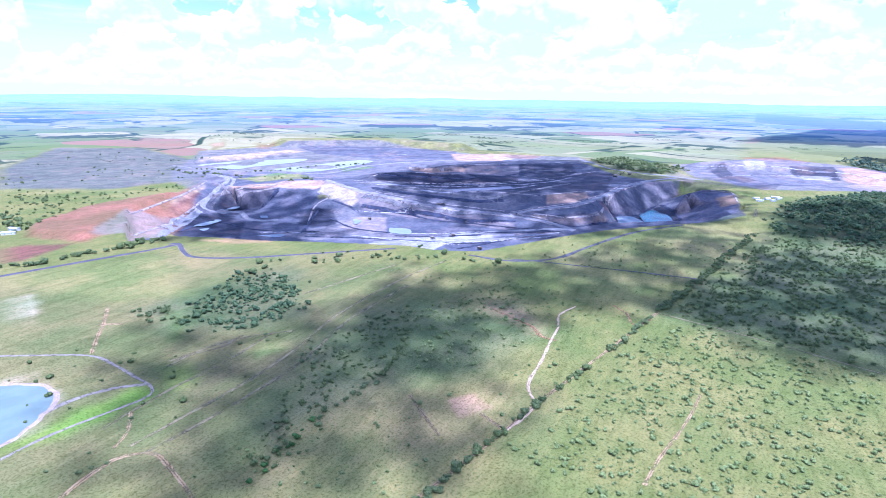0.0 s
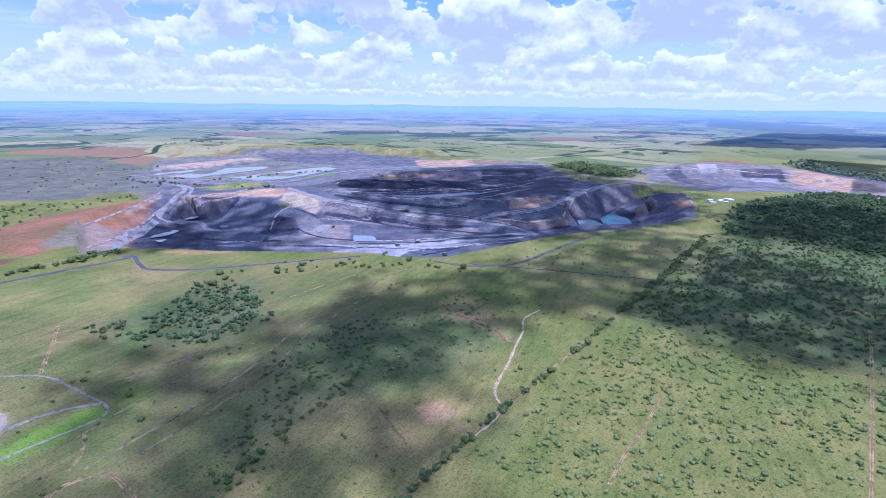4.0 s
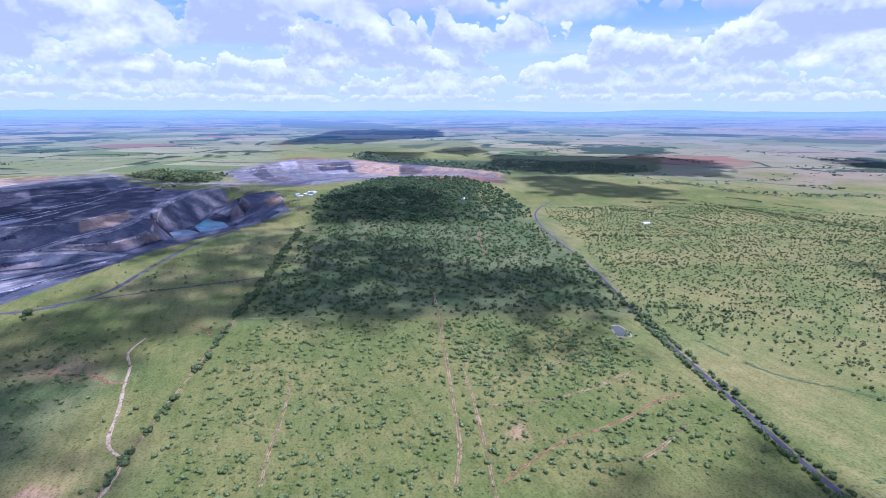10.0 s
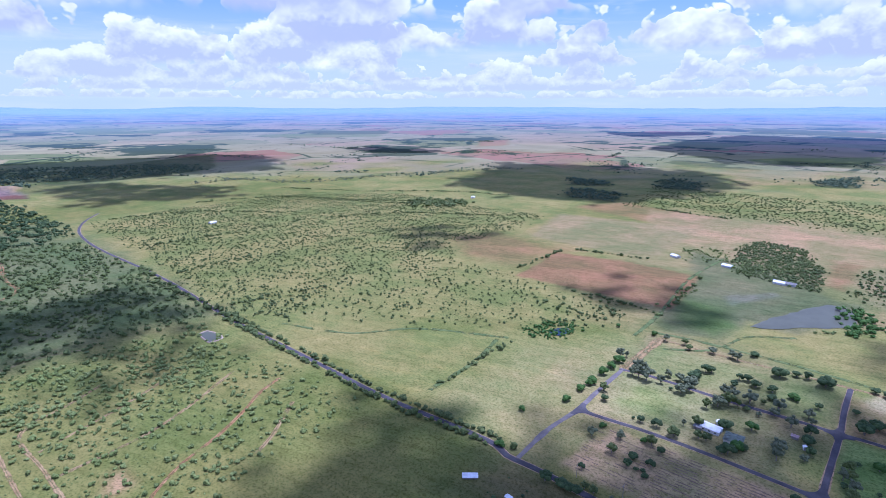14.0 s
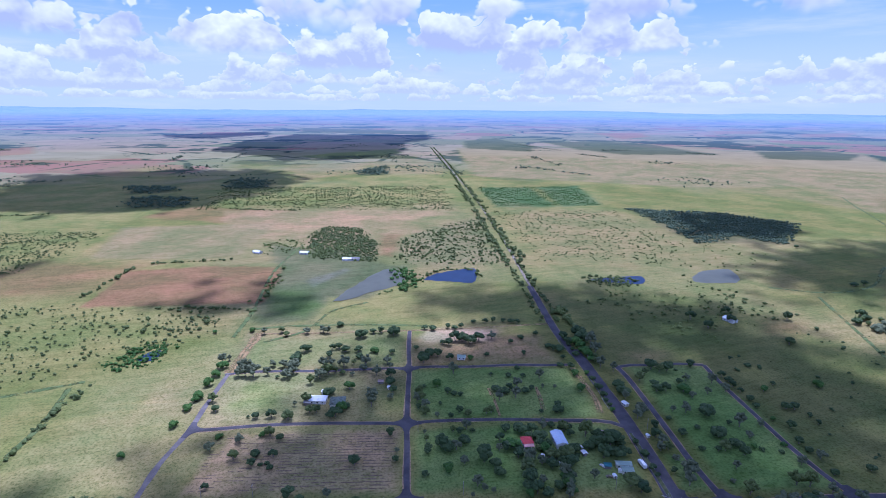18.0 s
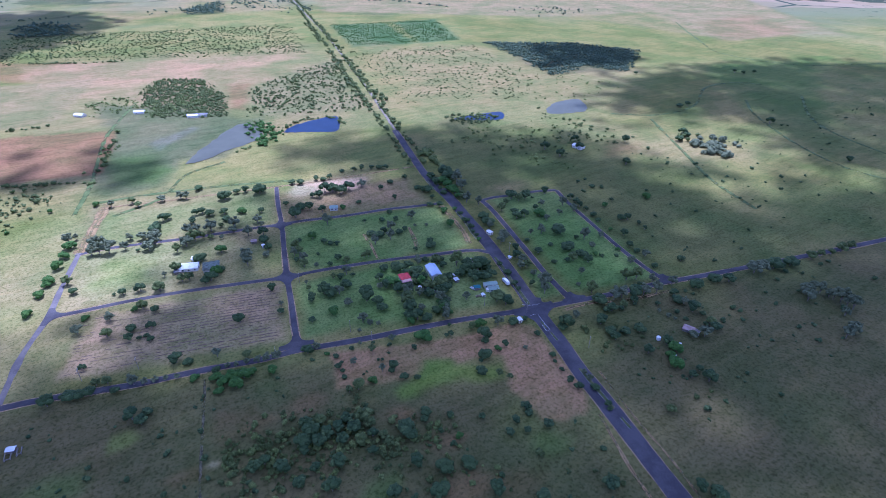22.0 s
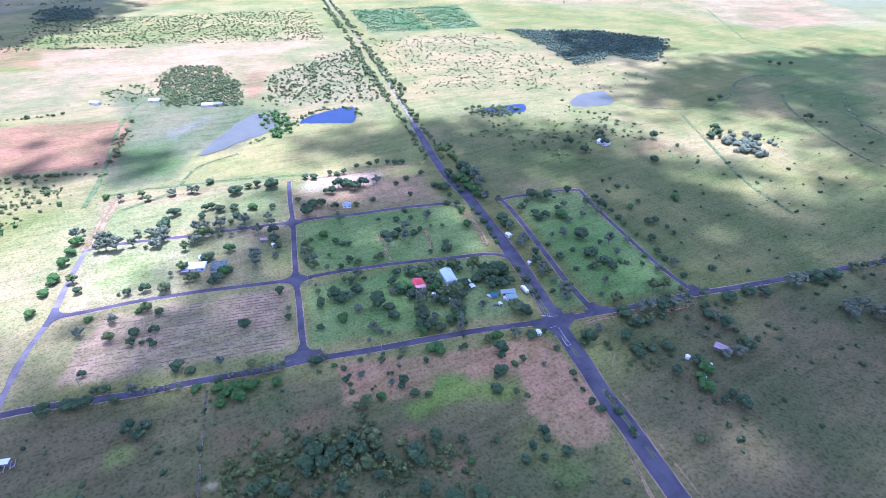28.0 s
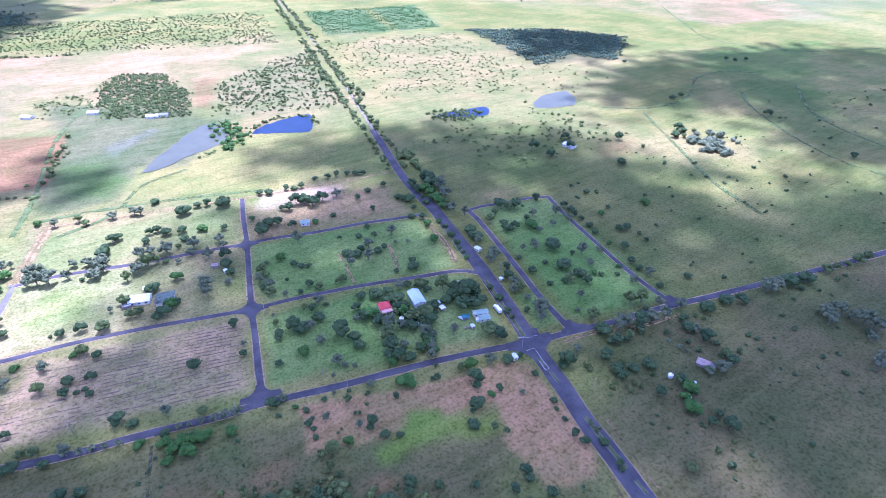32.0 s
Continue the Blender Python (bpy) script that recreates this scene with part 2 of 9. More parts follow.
FACES = [
    # left pit: orange crest and its foot, coal face, floor
    [(-681, -1357, 0), (-655, -1257, 0), (-708, -1252, 0), (-767, -1241, 0), (-809, -1250, 0), (-868, -1236, 0), (-895, -1208, 0)],
    [(-650, -1243, -9), (-698, -1227, -9), (-764, -1227, -9), (-791, -1210, -9), (-826, -1161, -10), (-833, -1145, -11)],
    [(-625, -1273, -43), (-659, -1266, -45), (-654, -1204, -46), (-682, -1179, -45), (-706, -1192, -42), (-762, -1215, -13)],
    [(-703, -1167, -40), (-677, -1054, -42), (-656, -952, -44)], [(-819, -1127, -14), (-812, -1073, -17), (-754, -1052, -32), (-658, -948, -44)],
    [(-670, -1407, 0), (-561, -1278, 0), (-491, -1210, 0), (-365, -1099, 0)], [(-569, -1240, -20), (-518, -1179, -24), (-438, -1097, -26), (-334, -1026, -26)], [(-548, -1194, -33), (-496, -1136, -36), (-436, -1098, -40)],
    [(-446, -1086, -46), (-495, -1114, -46), (-548, -1122, -46), (-560, -1015, -46), (-594, -931, -45), (-643, -886, -44)], [(-579, -1201, -45), (-618, -1151, -46)],
    # ramp from the left rim down to the floor
    [(-741, -1522, 0), (-740, -1448, -1), (-718, -1392, -3), (-664, -1337, -10), (-612, -1275, -17), (-573, -1234, -25), (-561, -1215, -30), (-570, -1202, -35), (-596, -1190, -40), (-625, -1164, -43), (-607, -1102, -45), (-620, -1059, -46), (-647, -1042, -44)],
    [(-750, -1472, 0), (-743, -1409, -1), (-718, -1360, -3), (-670, -1312, -10), (-620, -1250, -17), (-593, -1222, -25), (-584, -1215, -32)],
    # long ramp, face under it, face above it
    [(-914, -1212, 0), (-889, -1059, -5), (-899, -976, -10), (-905, -893, -14), (-918, -805, -18), (-951, -735, -22), (-985, -667, -26), (-1012, -595, -30), (-1002, -532, -34), (-995, -494, -37)],
    [(-903, -1206, -1), (-870, -1041, -6), (-882, -958, -11), (-889, -878, -15), (-902, -791, -19), (-935, -723, -23), (-968, -656, -27), (-991, -582, -31), (-989, -532, -35)],
    [(-808, -1056, -24), (-817, -997, -34), (-812, -971, -38), (-842, -919, -38), (-882, -873, -38), (-867, -826, -39), (-870, -764, -39), (-897, -695, -39), (-931, -603, -39), (-960, -523, -38)],
    [(-935, -1111, 1), (-942, -1039, 3), (-957, -979, 3), (-986, -897, 3), (-1014, -816, 3), (-1062, -751, 3), (-1097, -676, 3), (-1124, -645, 3), (-1213, -613, 3), (-1241, -597, 2)],
    [(-905, -1019, -8), (-922, -910, -13), (-935, -819, -17), (-968, -748, -21), (-1002, -678, -25)],
    [(-1003, -663, -25), (-1035, -638, -19), (-1085, -601, -13), (-1131, -571, -8), (-1204, -563, -3), (-1267, -558, 0), (-1364, -574, 1), (-1460, -572, 2), (-1568, -560, 2), (-1677, -526, 1)],
    [(-986, -652, -26), (-1019, -625, -20), (-1061, -584, -14), (-1104, -554, -9), (-1175, -542, -4), (-1234, -538, -1), (-1331, -550, 1), (-1421, -550, 2)],
    [(-1016, -611, -22), (-1036, -558, -24), (-1057, -533, -24), (-1117, -507, -20), (-1164, -515, -15)], [(-1013, -559, -34), (-1025, -517, -38), (-1091, -499, -41), (-1143, -487, -44)],
    # lake pit
    [(-1220, -539, -48), (-1253, -522, -52), (-1305, -492, -52), (-1406, -495, -52), (-1465, -499, -52)], [(-1220, -508, -52), (-1273, -472, -52), (-1299, -428, -52), (-1287, -392, -52)],
    [(-1543, -541, 1), (-1590, -513, 1), (-1653, -511, 1)], [(-1472, -501, -50), (-1520, -496, -40), (-1560, -480, -34)], [(-1453, -488, -46), (-1404, -446, -44), (-1331, -400, -46), (-1272, -373, -46)],
    [(-1377, -403, 2), (-1473, -393, 4), (-1495, -335, 4), (-1428, -305, 3), (-1321, -272, 2)], [(-1457, -438, -26), (-1376, -386, -34), (-1250, -342, -32)], [(-1387, -368, -10), (-1357, -316, -10), (-1273, -282, -8)],
    # floor
    [(-729, -963, -42), (-702, -847, -41), (-729, -755, -40), (-785, -692, -40), (-851, -632, -40), (-913, -563, -39), (-970, -515, -38)], [(-597, -871, -44), (-650, -786, -41), (-713, -683, -40), (-754, -611, -40), (-804, -571, -40)],
    # upper bench, dark heap on it, cliffs behind
    [(-954, -1144, 0), (-1010, -1032, 0), (-1083, -945, 0), (-1175, -867, 0), (-1320, -813, 0), (-1468, -781, 0), (-1644, -767, 0)], [(-1003, -1125, 10), (-1053, -1132, 14), (-1110, -1088, 15), (-1149, -1001, 15), (-1221, -969, 12)], [(-989, -1090, 1), (-1033, -1016, 1), (-1085, -947, 1), (-1170, -901, 1)],
    [(-1214, -1236, 3), (-1248, -1131, 1), (-1332, -1058, 0)], [(-1227, -1202, 9), (-1280, -1137, 11), (-1363, -1093, 14), (-1441, -1038, 15), (-1530, -987, 15), (-1648, -945, 12), (-1723, -894, 8)], [(-1230, -1194, -3), (-1295, -1127, -4), (-1325, -1052, -4), (-1354, -977, -4), (-1382, -892, -3), (-1418, -793, -2), (-1567, -793, -1)],
    [(-1383, -1020, 4), (-1469, -947, 5), (-1573, -880, 4)],
]


def triangles(p):
    """Delaunay triangles of points on the map."""
    n = len(p)
    mid, big = p.mean(0), 50 * np.ptp(p, 0).max()
    q = np.vstack([p, mid + (-big, -big), mid + (big, -big), mid + (0, big)])
    tri = np.array([[n, n + 1, n + 2]])

    def circles(t):
        a, b, c = q[t[:, 0]], q[t[:, 1]], q[t[:, 2]]
        b, c = b - a, c - a
        d = 2 * (b[:, 0] * c[:, 1] - b[:, 1] * c[:, 0])
        d = np.where(np.abs(d) < 1e-9, 1e-9, d)
        bb, cc = (b ** 2).sum(1), (c ** 2).sum(1)
        u = np.stack([(c[:, 1] * bb - b[:, 1] * cc) / d, (b[:, 0] * cc - c[:, 0] * bb) / d], -1)
        return a + u, (u ** 2).sum(1)

    o, rr = circles(tri)
    for k in range(n):
        bad = ((q[k] - o) ** 2).sum(1) < rr
        t = tri[bad]
        e = np.concatenate([t[:, [0, 1]], t[:, [1, 2]], t[:, [2, 0]]])
        key = np.sort(e, 1)
        _, first, count = np.unique(key[:, 0] * (n + 3) + key[:, 1], return_index=True, return_counts=True)
        e = e[first[count == 1]]
        fresh = np.column_stack([e, np.full(len(e), k)])
        fo, fr = circles(fresh)
        tri, o, rr = np.concatenate([tri[~bad], fresh]), np.concatenate([o[~bad], fo]), np.concatenate([rr[~bad], fr])
    return tri[(tri < n).all(1)]


def terraces(cell=3.0):
    """The pit as a grid of levels, straight between its lines."""
    lines = [np.array(k, float) for k in [RIM, FAR_RIM] + FACES]
    foot = np.array(RIM, float)
    far = 1 + 48 / np.hypot(foot[:, 0], foot[:, 1])[:, None]
    lines.append(np.column_stack([foot[:, :2] * far, np.interp(np.arange(len(foot)), (0, 6, 11, 13, 15, 16), (-38, -38, -36, -50, -20, -4))]))
    pts = []
    for k in lines:
        d = np.r_[0, np.cumsum(np.hypot(*np.diff(k[:, :2], axis=0).T))]
        at = np.linspace(0, d[-1], max(2, int(d[-1] / 13)))
        pts.append(np.column_stack([np.interp(at, d, k[:, j]) for j in range(3)]))
    pts = np.concatenate(pts)
    rng = np.random.RandomState(5)
    pts[:, :2] += rng.randn(len(pts), 2) * 0.4
    lo = pts[:, :2].min(0)
    nx, ny = (np.ptp(pts[:, :2], 0) / cell).astype(int) + 2
    grid = np.zeros((nx, ny))
    for t in triangles(pts[:, :2]):
        a, b, c = (pts[t] - (*lo, 0)) / (cell, cell, 1)
        x0, y0 = np.floor(np.minimum(np.minimum(a, b), c)[:2]).astype(int)
        x1, y1 = np.ceil(np.maximum(np.maximum(a, b), c)[:2]).astype(int) + 1
        gx, gy = np.meshgrid(np.arange(max(x0, 0), min(x1, nx)), np.arange(max(y0, 0), min(y1, ny)), indexing="ij")
        d = (b[0] - a[0]) * (c[1] - a[1]) - (b[1] - a[1]) * (c[0] - a[0])
        if abs(d) < 1e-9:
            continue
        v = ((gx - a[0]) * (c[1] - a[1]) - (gy - a[1]) * (c[0] - a[0])) / d
        w = ((b[0] - a[0]) * (gy - a[1]) - (b[1] - a[1]) * (gx - a[0])) / d
        ok = (v > -0.01) & (w > -0.01) & (v + w < 1.01)
        grid[gx[ok], gy[ok]] = (a[2] + v * (b[2] - a[2]) + w * (c[2] - a[2]))[ok]
    return lo, cell, grid


TERRACES = terraces()
PIT_EDGE = [k[:2] for k in RIM + FAR_RIM]


def dug_level(x, y):
    lo, cell, grid = TERRACES
    u = np.clip((np.asarray(x, float) - lo[0]) / cell, 0, grid.shape[0] - 1.001)
    v = np.clip((np.asarray(y, float) - lo[1]) / cell, 0, grid.shape[1] - 1.001)
    i, j = u.astype(int), v.astype(int)
    u, v = u - i, v - j
    return (grid[i, j] * (1 - u) + grid[i + 1, j] * u) * (1 - v) + (grid[i, j + 1] * (1 - u) + grid[i + 1, j + 1] * u) * v


HEAPS = [
    ([(-858, -1862), (-1024, -1878), (-1227, -1855), (-1209, -1812), (-989, -1816), (-835, -1798)], 9, 16),
    ([(-202, -1047), (-234, -1117), (-359, -1221), (-549, -1262), (-566, -1214), (-443, -1104), (-358, -1099), (-255, -971)], 9, 14),
    ([(-1230, -2618), (-1539, -2568), (-1447, -2181), (-1811, -1976), (-1920, -1536), (-2085, -1667), (-1833, -2568), (-1482, -2837)], 22, 60),
    ([(-2054, -577), (-2437, -422), (-2331, -157), (-1918, 269), (-1829, 350), (-2023, 75), (-2177, -238)], 15, 50),
    ([(-1208, -158), (-1499, -100), (-1678, -6), (-1724, 173), (-1589, 225), (-1240, 166), (-1139, 47), (-1109, -73)], 14, 140),
]


def height(x, y):
    h = 0.5 * wobble(x, y, 260, 3)
    r = np.hypot(x, y)
    h = h + smooth(9000, 40000, r) * (4 + 9 * wobble(x * 9000 / (r + 1), y * 9000 / (r + 1), 2600, 41) + 4 * wobble(x, y, 5200, 42))
    for poly, level, slope in HEAPS:
        d = inside(poly, x, y) + 3 * wobble(x, y, 60, 5)
        s = np.clip((d + slope) / slope, 0, 1)
        h = h + (level - h) * s
    near = (r > 680) & (r < 2700)
    if near.any():
        h = np.where(inside(PIT_EDGE, x, y) > 0, dug_level(x, y), h)
        m = mined(x, y)
        ridge = np.abs(wobble(x, y, 60, 91)) + 0.4 * np.abs(wobble(x, y, 25, 92))
        h = h + np.where(near, m, 0) * (0.5 * ridge * smooth(0.2, 0.9, wobble(x, y, 330, 93)) + 0.08 * wobble(x, y, 12, 94))
    return h


MINE = [(-348, -979), (-700, -1522), (-1035, -2215), (-1516, -2324), (-1900, -2073), (-1970, -1511), (-2024, -946), (-1723, -698), (-1467, -313), (-1243, -247), (-1110, -292), (-862, -434), (-718, -476), (-626, -486), (-541, -630), (-417, -801), (-358, -906)]
MINE_EAST = [(-2045, -664), (-2525, -437), (-2296, -11), (-1829, 350), (-1711, 311), (-1893, 32), (-1624, -282), (-1743, -491)]
MINE_WEST = [(-350, -2036), (-664, -2703), (-917, -2493), (-849, -1577), (-603, -1290), (-644, -1472), (-452, -1435), (-270, -1612)]


def mined(x, y):
    """1 where the land is dug over."""
    m = smooth(-12, 12, inside(MINE, x, y))
    return np.maximum(m, np.maximum(smooth(-25, 25, inside(MINE_EAST, x, y)), 0.7 * smooth(-30, 30, inside(MINE_WEST, x, y))))


def lay(x, y, lift=0.0):
    """A place on the ground, from the map."""
    fx, fy, fz = fold(x, y)
    return np.stack([fx, fy, fz + height(np.asarray(x, float), np.asarray(y, float)) + lift], -1)


def path_of(points, step):
    """A smooth line through points, with a corner every step metres."""
    p = np.array(points, float)
    p = np.vstack([2 * p[0] - p[1], p, 2 * p[-1] - p[-2]])
    out = []
    for a, b, c, d in zip(p, p[1:], p[2:], p[3:]):
        n = max(1, int(np.hypot(*(c - b)) / step))
        s = (np.arange(n) / n)[:, None]
        out.append(0.5 * (2 * b + (c - a) * s + (2 * a - 5 * b + 4 * c - d) * s ** 2 + (3 * b - a - 3 * c + d) * s ** 3))
    return np.vstack(out + [p[-2:-1]])


# ---- materials ----


def material(name, rough=0.9, spec=0.2):
    m = bpy.data.materials.new(name)
    m.use_nodes = True
    n = Nodes(m.node_tree)
    b = n.add("ShaderNodeBsdfPrincipled", None, roughness=rough)
    b.inputs["Specular IOR Level"].default_value = spec
    n.add("ShaderNodeOutputMaterial", None, surface=b.outputs[0])
    return m, n, b


def bump(n, b, value, strength=0.5, distance=0.3):
    n.put(b, "normal", n.add("ShaderNodeBump", None, strength=strength, distance=distance, height=value).outputs[0])


def mottled(name, a, b_, size=8.0, rough=0.9, fine=0.6, spec=0.2, relief=0.3, metal=0.0, grit=0.45):
    """Two colours in patches of about that many metres, with a finer grain over them."""
    m, n, b = material(name, rough, spec)
    p = n.add("ShaderNodeNewGeometry").outputs["Position"]
    broad = n.noise(p, 1.0 / size, 5.0, 0.6)
    grain = n.noise(p, 1.0 / fine, 3.0, 0.6)
    col = n.mix(n.ramp(broad, 0.35, 0.65), a, b_)
    col = n.mix(grit, col, n.mix(n.ramp(grain, 0.3, 0.7), (0.35, 0.35, 0.35), (1.6, 1.6, 1.6)), "MULTIPLY")
    n.put(b, "base_color", col)
    b.inputs["Metallic"].default_value = metal
    if relief:
        bump(n, b, grain, 0.4, relief)
    return m


def ground_material():
    m, n, b = material("grassland", 0.95, 0.1)
    p = n.add("ShaderNodeNewGeometry").outputs["Position"]
    tint = n.add("ShaderNodeAttribute", {"attribute_name": "tint"}).outputs["Color"]
    open_land = n.add("ShaderNodeAttribute", {"attribute_name": "paddock"}).outputs["Fac"]
    broad = n.noise(p, 0.011, 6.0, 0.62)
    mid = n.noise(p, 0.07, 6.0, 0.65)
    grain = n.noise(p, 0.55, 5.0, 0.7)
    tuft = n.add("ShaderNodeTexVoronoi", None, vector=p, scale=0.45).outputs[0]
    col = n.mix(n.ramp(broad, 0.36, 0.64), n.mix(1.0, tint, (0.80, 0.92, 0.74), "MULTIPLY"), n.mix(1.0, tint, (1.26, 1.12, 1.10), "MULTIPLY"))
    col = n.mix(n.ramp(mid, 0.40, 0.68, 0.0, 0.45), col, n.mix(1.0, col, (0.60, 0.66, 0.50), "MULTIPLY"))
    col = n.mix(n.ramp(grain, 0.46, 0.66, 0.0, 0.9), col, n.mix(1.0, col, (0.47, 0.52, 0.40), "MULTIPLY"))
    along_it = n.vec("MULTIPLY", n.add("ShaderNodeVectorRotate", {"rotation_type": "Z_AXIS"}, vector=p, angle=-0.256).outputs[0], (0.016, 0.13, 0.1))
    streaks = n.noise(along_it, 1.0, 4.0, 0.6, 0.6)
    col = n.mix(n.ramp(streaks, 0.50, 0.66, 0.0, 0.55), col, n.mix(1.0, col, (0.70, 0.74, 0.62), "MULTIPLY"))
    col = n.mix(n.ramp(streaks, 0.34, 0.46, 0.5, 0.0), col, n.mix(1.0, col, (1.24, 1.15, 1.1), "MULTIPLY"))
    clumps = n.noise(p, 0.21, 5.0, 0.7)
    col = n.mix(n.ramp(clumps, 0.50, 0.62, 0.0, 0.42), col, n.mix(1.0, col, (0.58, 0.66, 0.46), "MULTIPLY"))
    col = n.mix(n.ramp(clumps, 0.30, 0.42, 0.35, 0.0), col, n.mix(1.0, col, (1.30, 1.2, 1.2), "MULTIPLY"))
    col = n.mix(n.ramp(tuft, 0.0, 0.5, 0.16, 0.0), col, (0.05, 0.065, 0.028))
    rubble = n.noise(p, 0.16, 6.0, 0.7)
    stone = n.mix(1.0, tint, n.mix(n.ramp(rubble, 0.36, 0.64), (0.80, 0.80, 0.82), (1.16, 1.155, 1.14)), "MULTIPLY")
    heaps = n.noise(p, 0.028, 4.0, 0.6)
    stone = n.mix(1.0, stone, n.mix(n.ramp(heaps, 0.40, 0.60), (0.76, 0.77, 0.80), (1.14, 1.10, 1.06)), "MULTIPLY")
    dug = n.add("ShaderNodeAttribute", {"attribute_name": "tint"}).outputs["Alpha"]
    n.put(b, "base_color", n.mix(open_land, n.mix(dug, col, stone), paddocks(n)))
    bump(n, b, n.math("ADD", grain, n.math("MULTIPLY", n.math("MULTIPLY", rubble, dug), 2.0)), 0.5, 0.5)
    return m


def leaf_material(name, a, b_, c):
    m, n, b = material(name, 0.8, 0.15)
    g = n.add("ShaderNodeNewGeometry")
    p = g.outputs["Position"]
    own = g.outputs["Random Per Island"]
    grain = n.noise(p, 1.6, 4.0, 0.7)
    broad = n.noise(p, 0.02, 3.0, 0.5)
    col = n.mix(own, a, b_)
    col = n.mix(n.ramp(broad, 0.4, 0.62, 0.0, 0.8), col, c)
    col = n.mix(n.ramp(grain, 0.35, 0.7), n.mix(1.0, col, (0.6, 0.6, 0.6), "MULTIPLY"), col)
    n.put(b, "base_color", col)
    bump(n, b, grain, 0.5, 0.4)
    return m


def paddocks(n):
    """Far country: paddocks of many kinds with belts of trees, laid out on the map."""
    at = n.add("ShaderNodeAttribute", {"attribute_name": "map"}).outputs["Vector"]
    turned = n.add("ShaderNodeVectorRotate", {"rotation_type": "Z_AXIS"}, vector=at, angle=0.22).outputs[0]
    wavy = n.vec("ADD", turned, n.vec("MULTIPLY", n.add("ShaderNodeTexNoise", None, vector=at, scale=0.0012, detail=2.0).outputs["Color"], (260, 260, 0)))
    cell = n.add("ShaderNodeTexVoronoi", {"distance": "CHEBYCHEV"}, vector=wavy, scale=0.0019, randomness=0.85)
    own = n.add("ShaderNodeSeparateColor", None, color=cell.outputs["Color"])
    edge = n.add("ShaderNodeTexVoronoi", {"feature": "DISTANCE_TO_EDGE", "distance": "CHEBYCHEV"}, vector=wavy, scale=0.0019, randomness=0.85).outputs[0]
    sep = n.add("ShaderNodeSeparateXYZ", None, vector=n.vec("NORMALIZE", at))
    north = n.math("ADD", n.ramp(sep.outputs[1], 0.1, 0.75, 0.0, 0.65), n.math("MULTIPLY", n.math("SUBTRACT", n.noise(at, 0.0004, 3.0), 0.5), 1.4), clamp=True)
    pick = own.outputs[0]
    green = n.mix(n.ramp(pick, 0.1, 0.5), (0.12, 0.155, 0.055), n.mix(n.ramp(pick, 0.5, 0.95), (0.21, 0.215, 0.10), (0.29, 0.26, 0.13)))
    tan = n.mix(n.ramp(pick, 0.05, 0.4), (0.17, 0.165, 0.09), n.mix(n.ramp(pick, 0.45, 0.85), (0.26, 0.22, 0.14), (0.25, 0.17, 0.12)))
    col = n.mix(north, green, tan)
    col = n.mix(n.ramp(own.outputs[1], 0.86, 0.9, 0.0, 0.85), col, (0.23, 0.115, 0.08))
    col = n.mix(n.ramp(n.noise(at, 0.004, 5.0, 0.6), 0.4, 0.65, 0.0, 0.5), col, (0.16, 0.15, 0.075))
    belt = n.math("MULTIPLY", n.ramp(edge, 0.012, 0.03, 1.0, 0.0), n.ramp(n.noise(at, 0.003, 2.0), 0.45, 0.55))
    wood = n.ramp(n.noise(n.vec("ADD", at, (900.0, 300.0, 0.0)), 0.0011, 5.0, 0.62), 0.555, 0.575, 0.0, 0.92)
    dots = n.math("MULTIPLY", n.ramp(n.noise(at, 0.022, 3.0, 0.6), 0.60, 0.66), n.ramp(n.noise(at, 0.0016, 2.0), 0.42, 0.62))
    trees = n.math("MAXIMUM", n.math("MAXIMUM", belt, wood), n.math("MULTIPLY", dots, 0.9))
    return n.mix(trees, col, n.mix(n.noise(at, 0.02, 4.0, 0.7), (0.022, 0.038, 0.024), (0.055, 0.078, 0.042)))


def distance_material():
    """The far backdrop: haze painted in as bluer base colour and a blue glow, both growing with distance."""
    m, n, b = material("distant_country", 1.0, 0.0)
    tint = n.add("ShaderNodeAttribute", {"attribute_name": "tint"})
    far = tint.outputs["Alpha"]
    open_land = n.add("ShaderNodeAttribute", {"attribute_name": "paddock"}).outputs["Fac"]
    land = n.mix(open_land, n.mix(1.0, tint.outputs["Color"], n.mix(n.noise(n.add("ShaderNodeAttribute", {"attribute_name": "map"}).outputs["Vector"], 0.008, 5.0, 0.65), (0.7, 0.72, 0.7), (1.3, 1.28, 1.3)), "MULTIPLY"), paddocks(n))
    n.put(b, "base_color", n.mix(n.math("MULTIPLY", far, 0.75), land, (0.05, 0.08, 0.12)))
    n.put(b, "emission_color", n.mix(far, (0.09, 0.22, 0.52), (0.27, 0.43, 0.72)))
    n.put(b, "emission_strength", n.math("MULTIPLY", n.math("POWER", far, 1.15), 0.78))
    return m


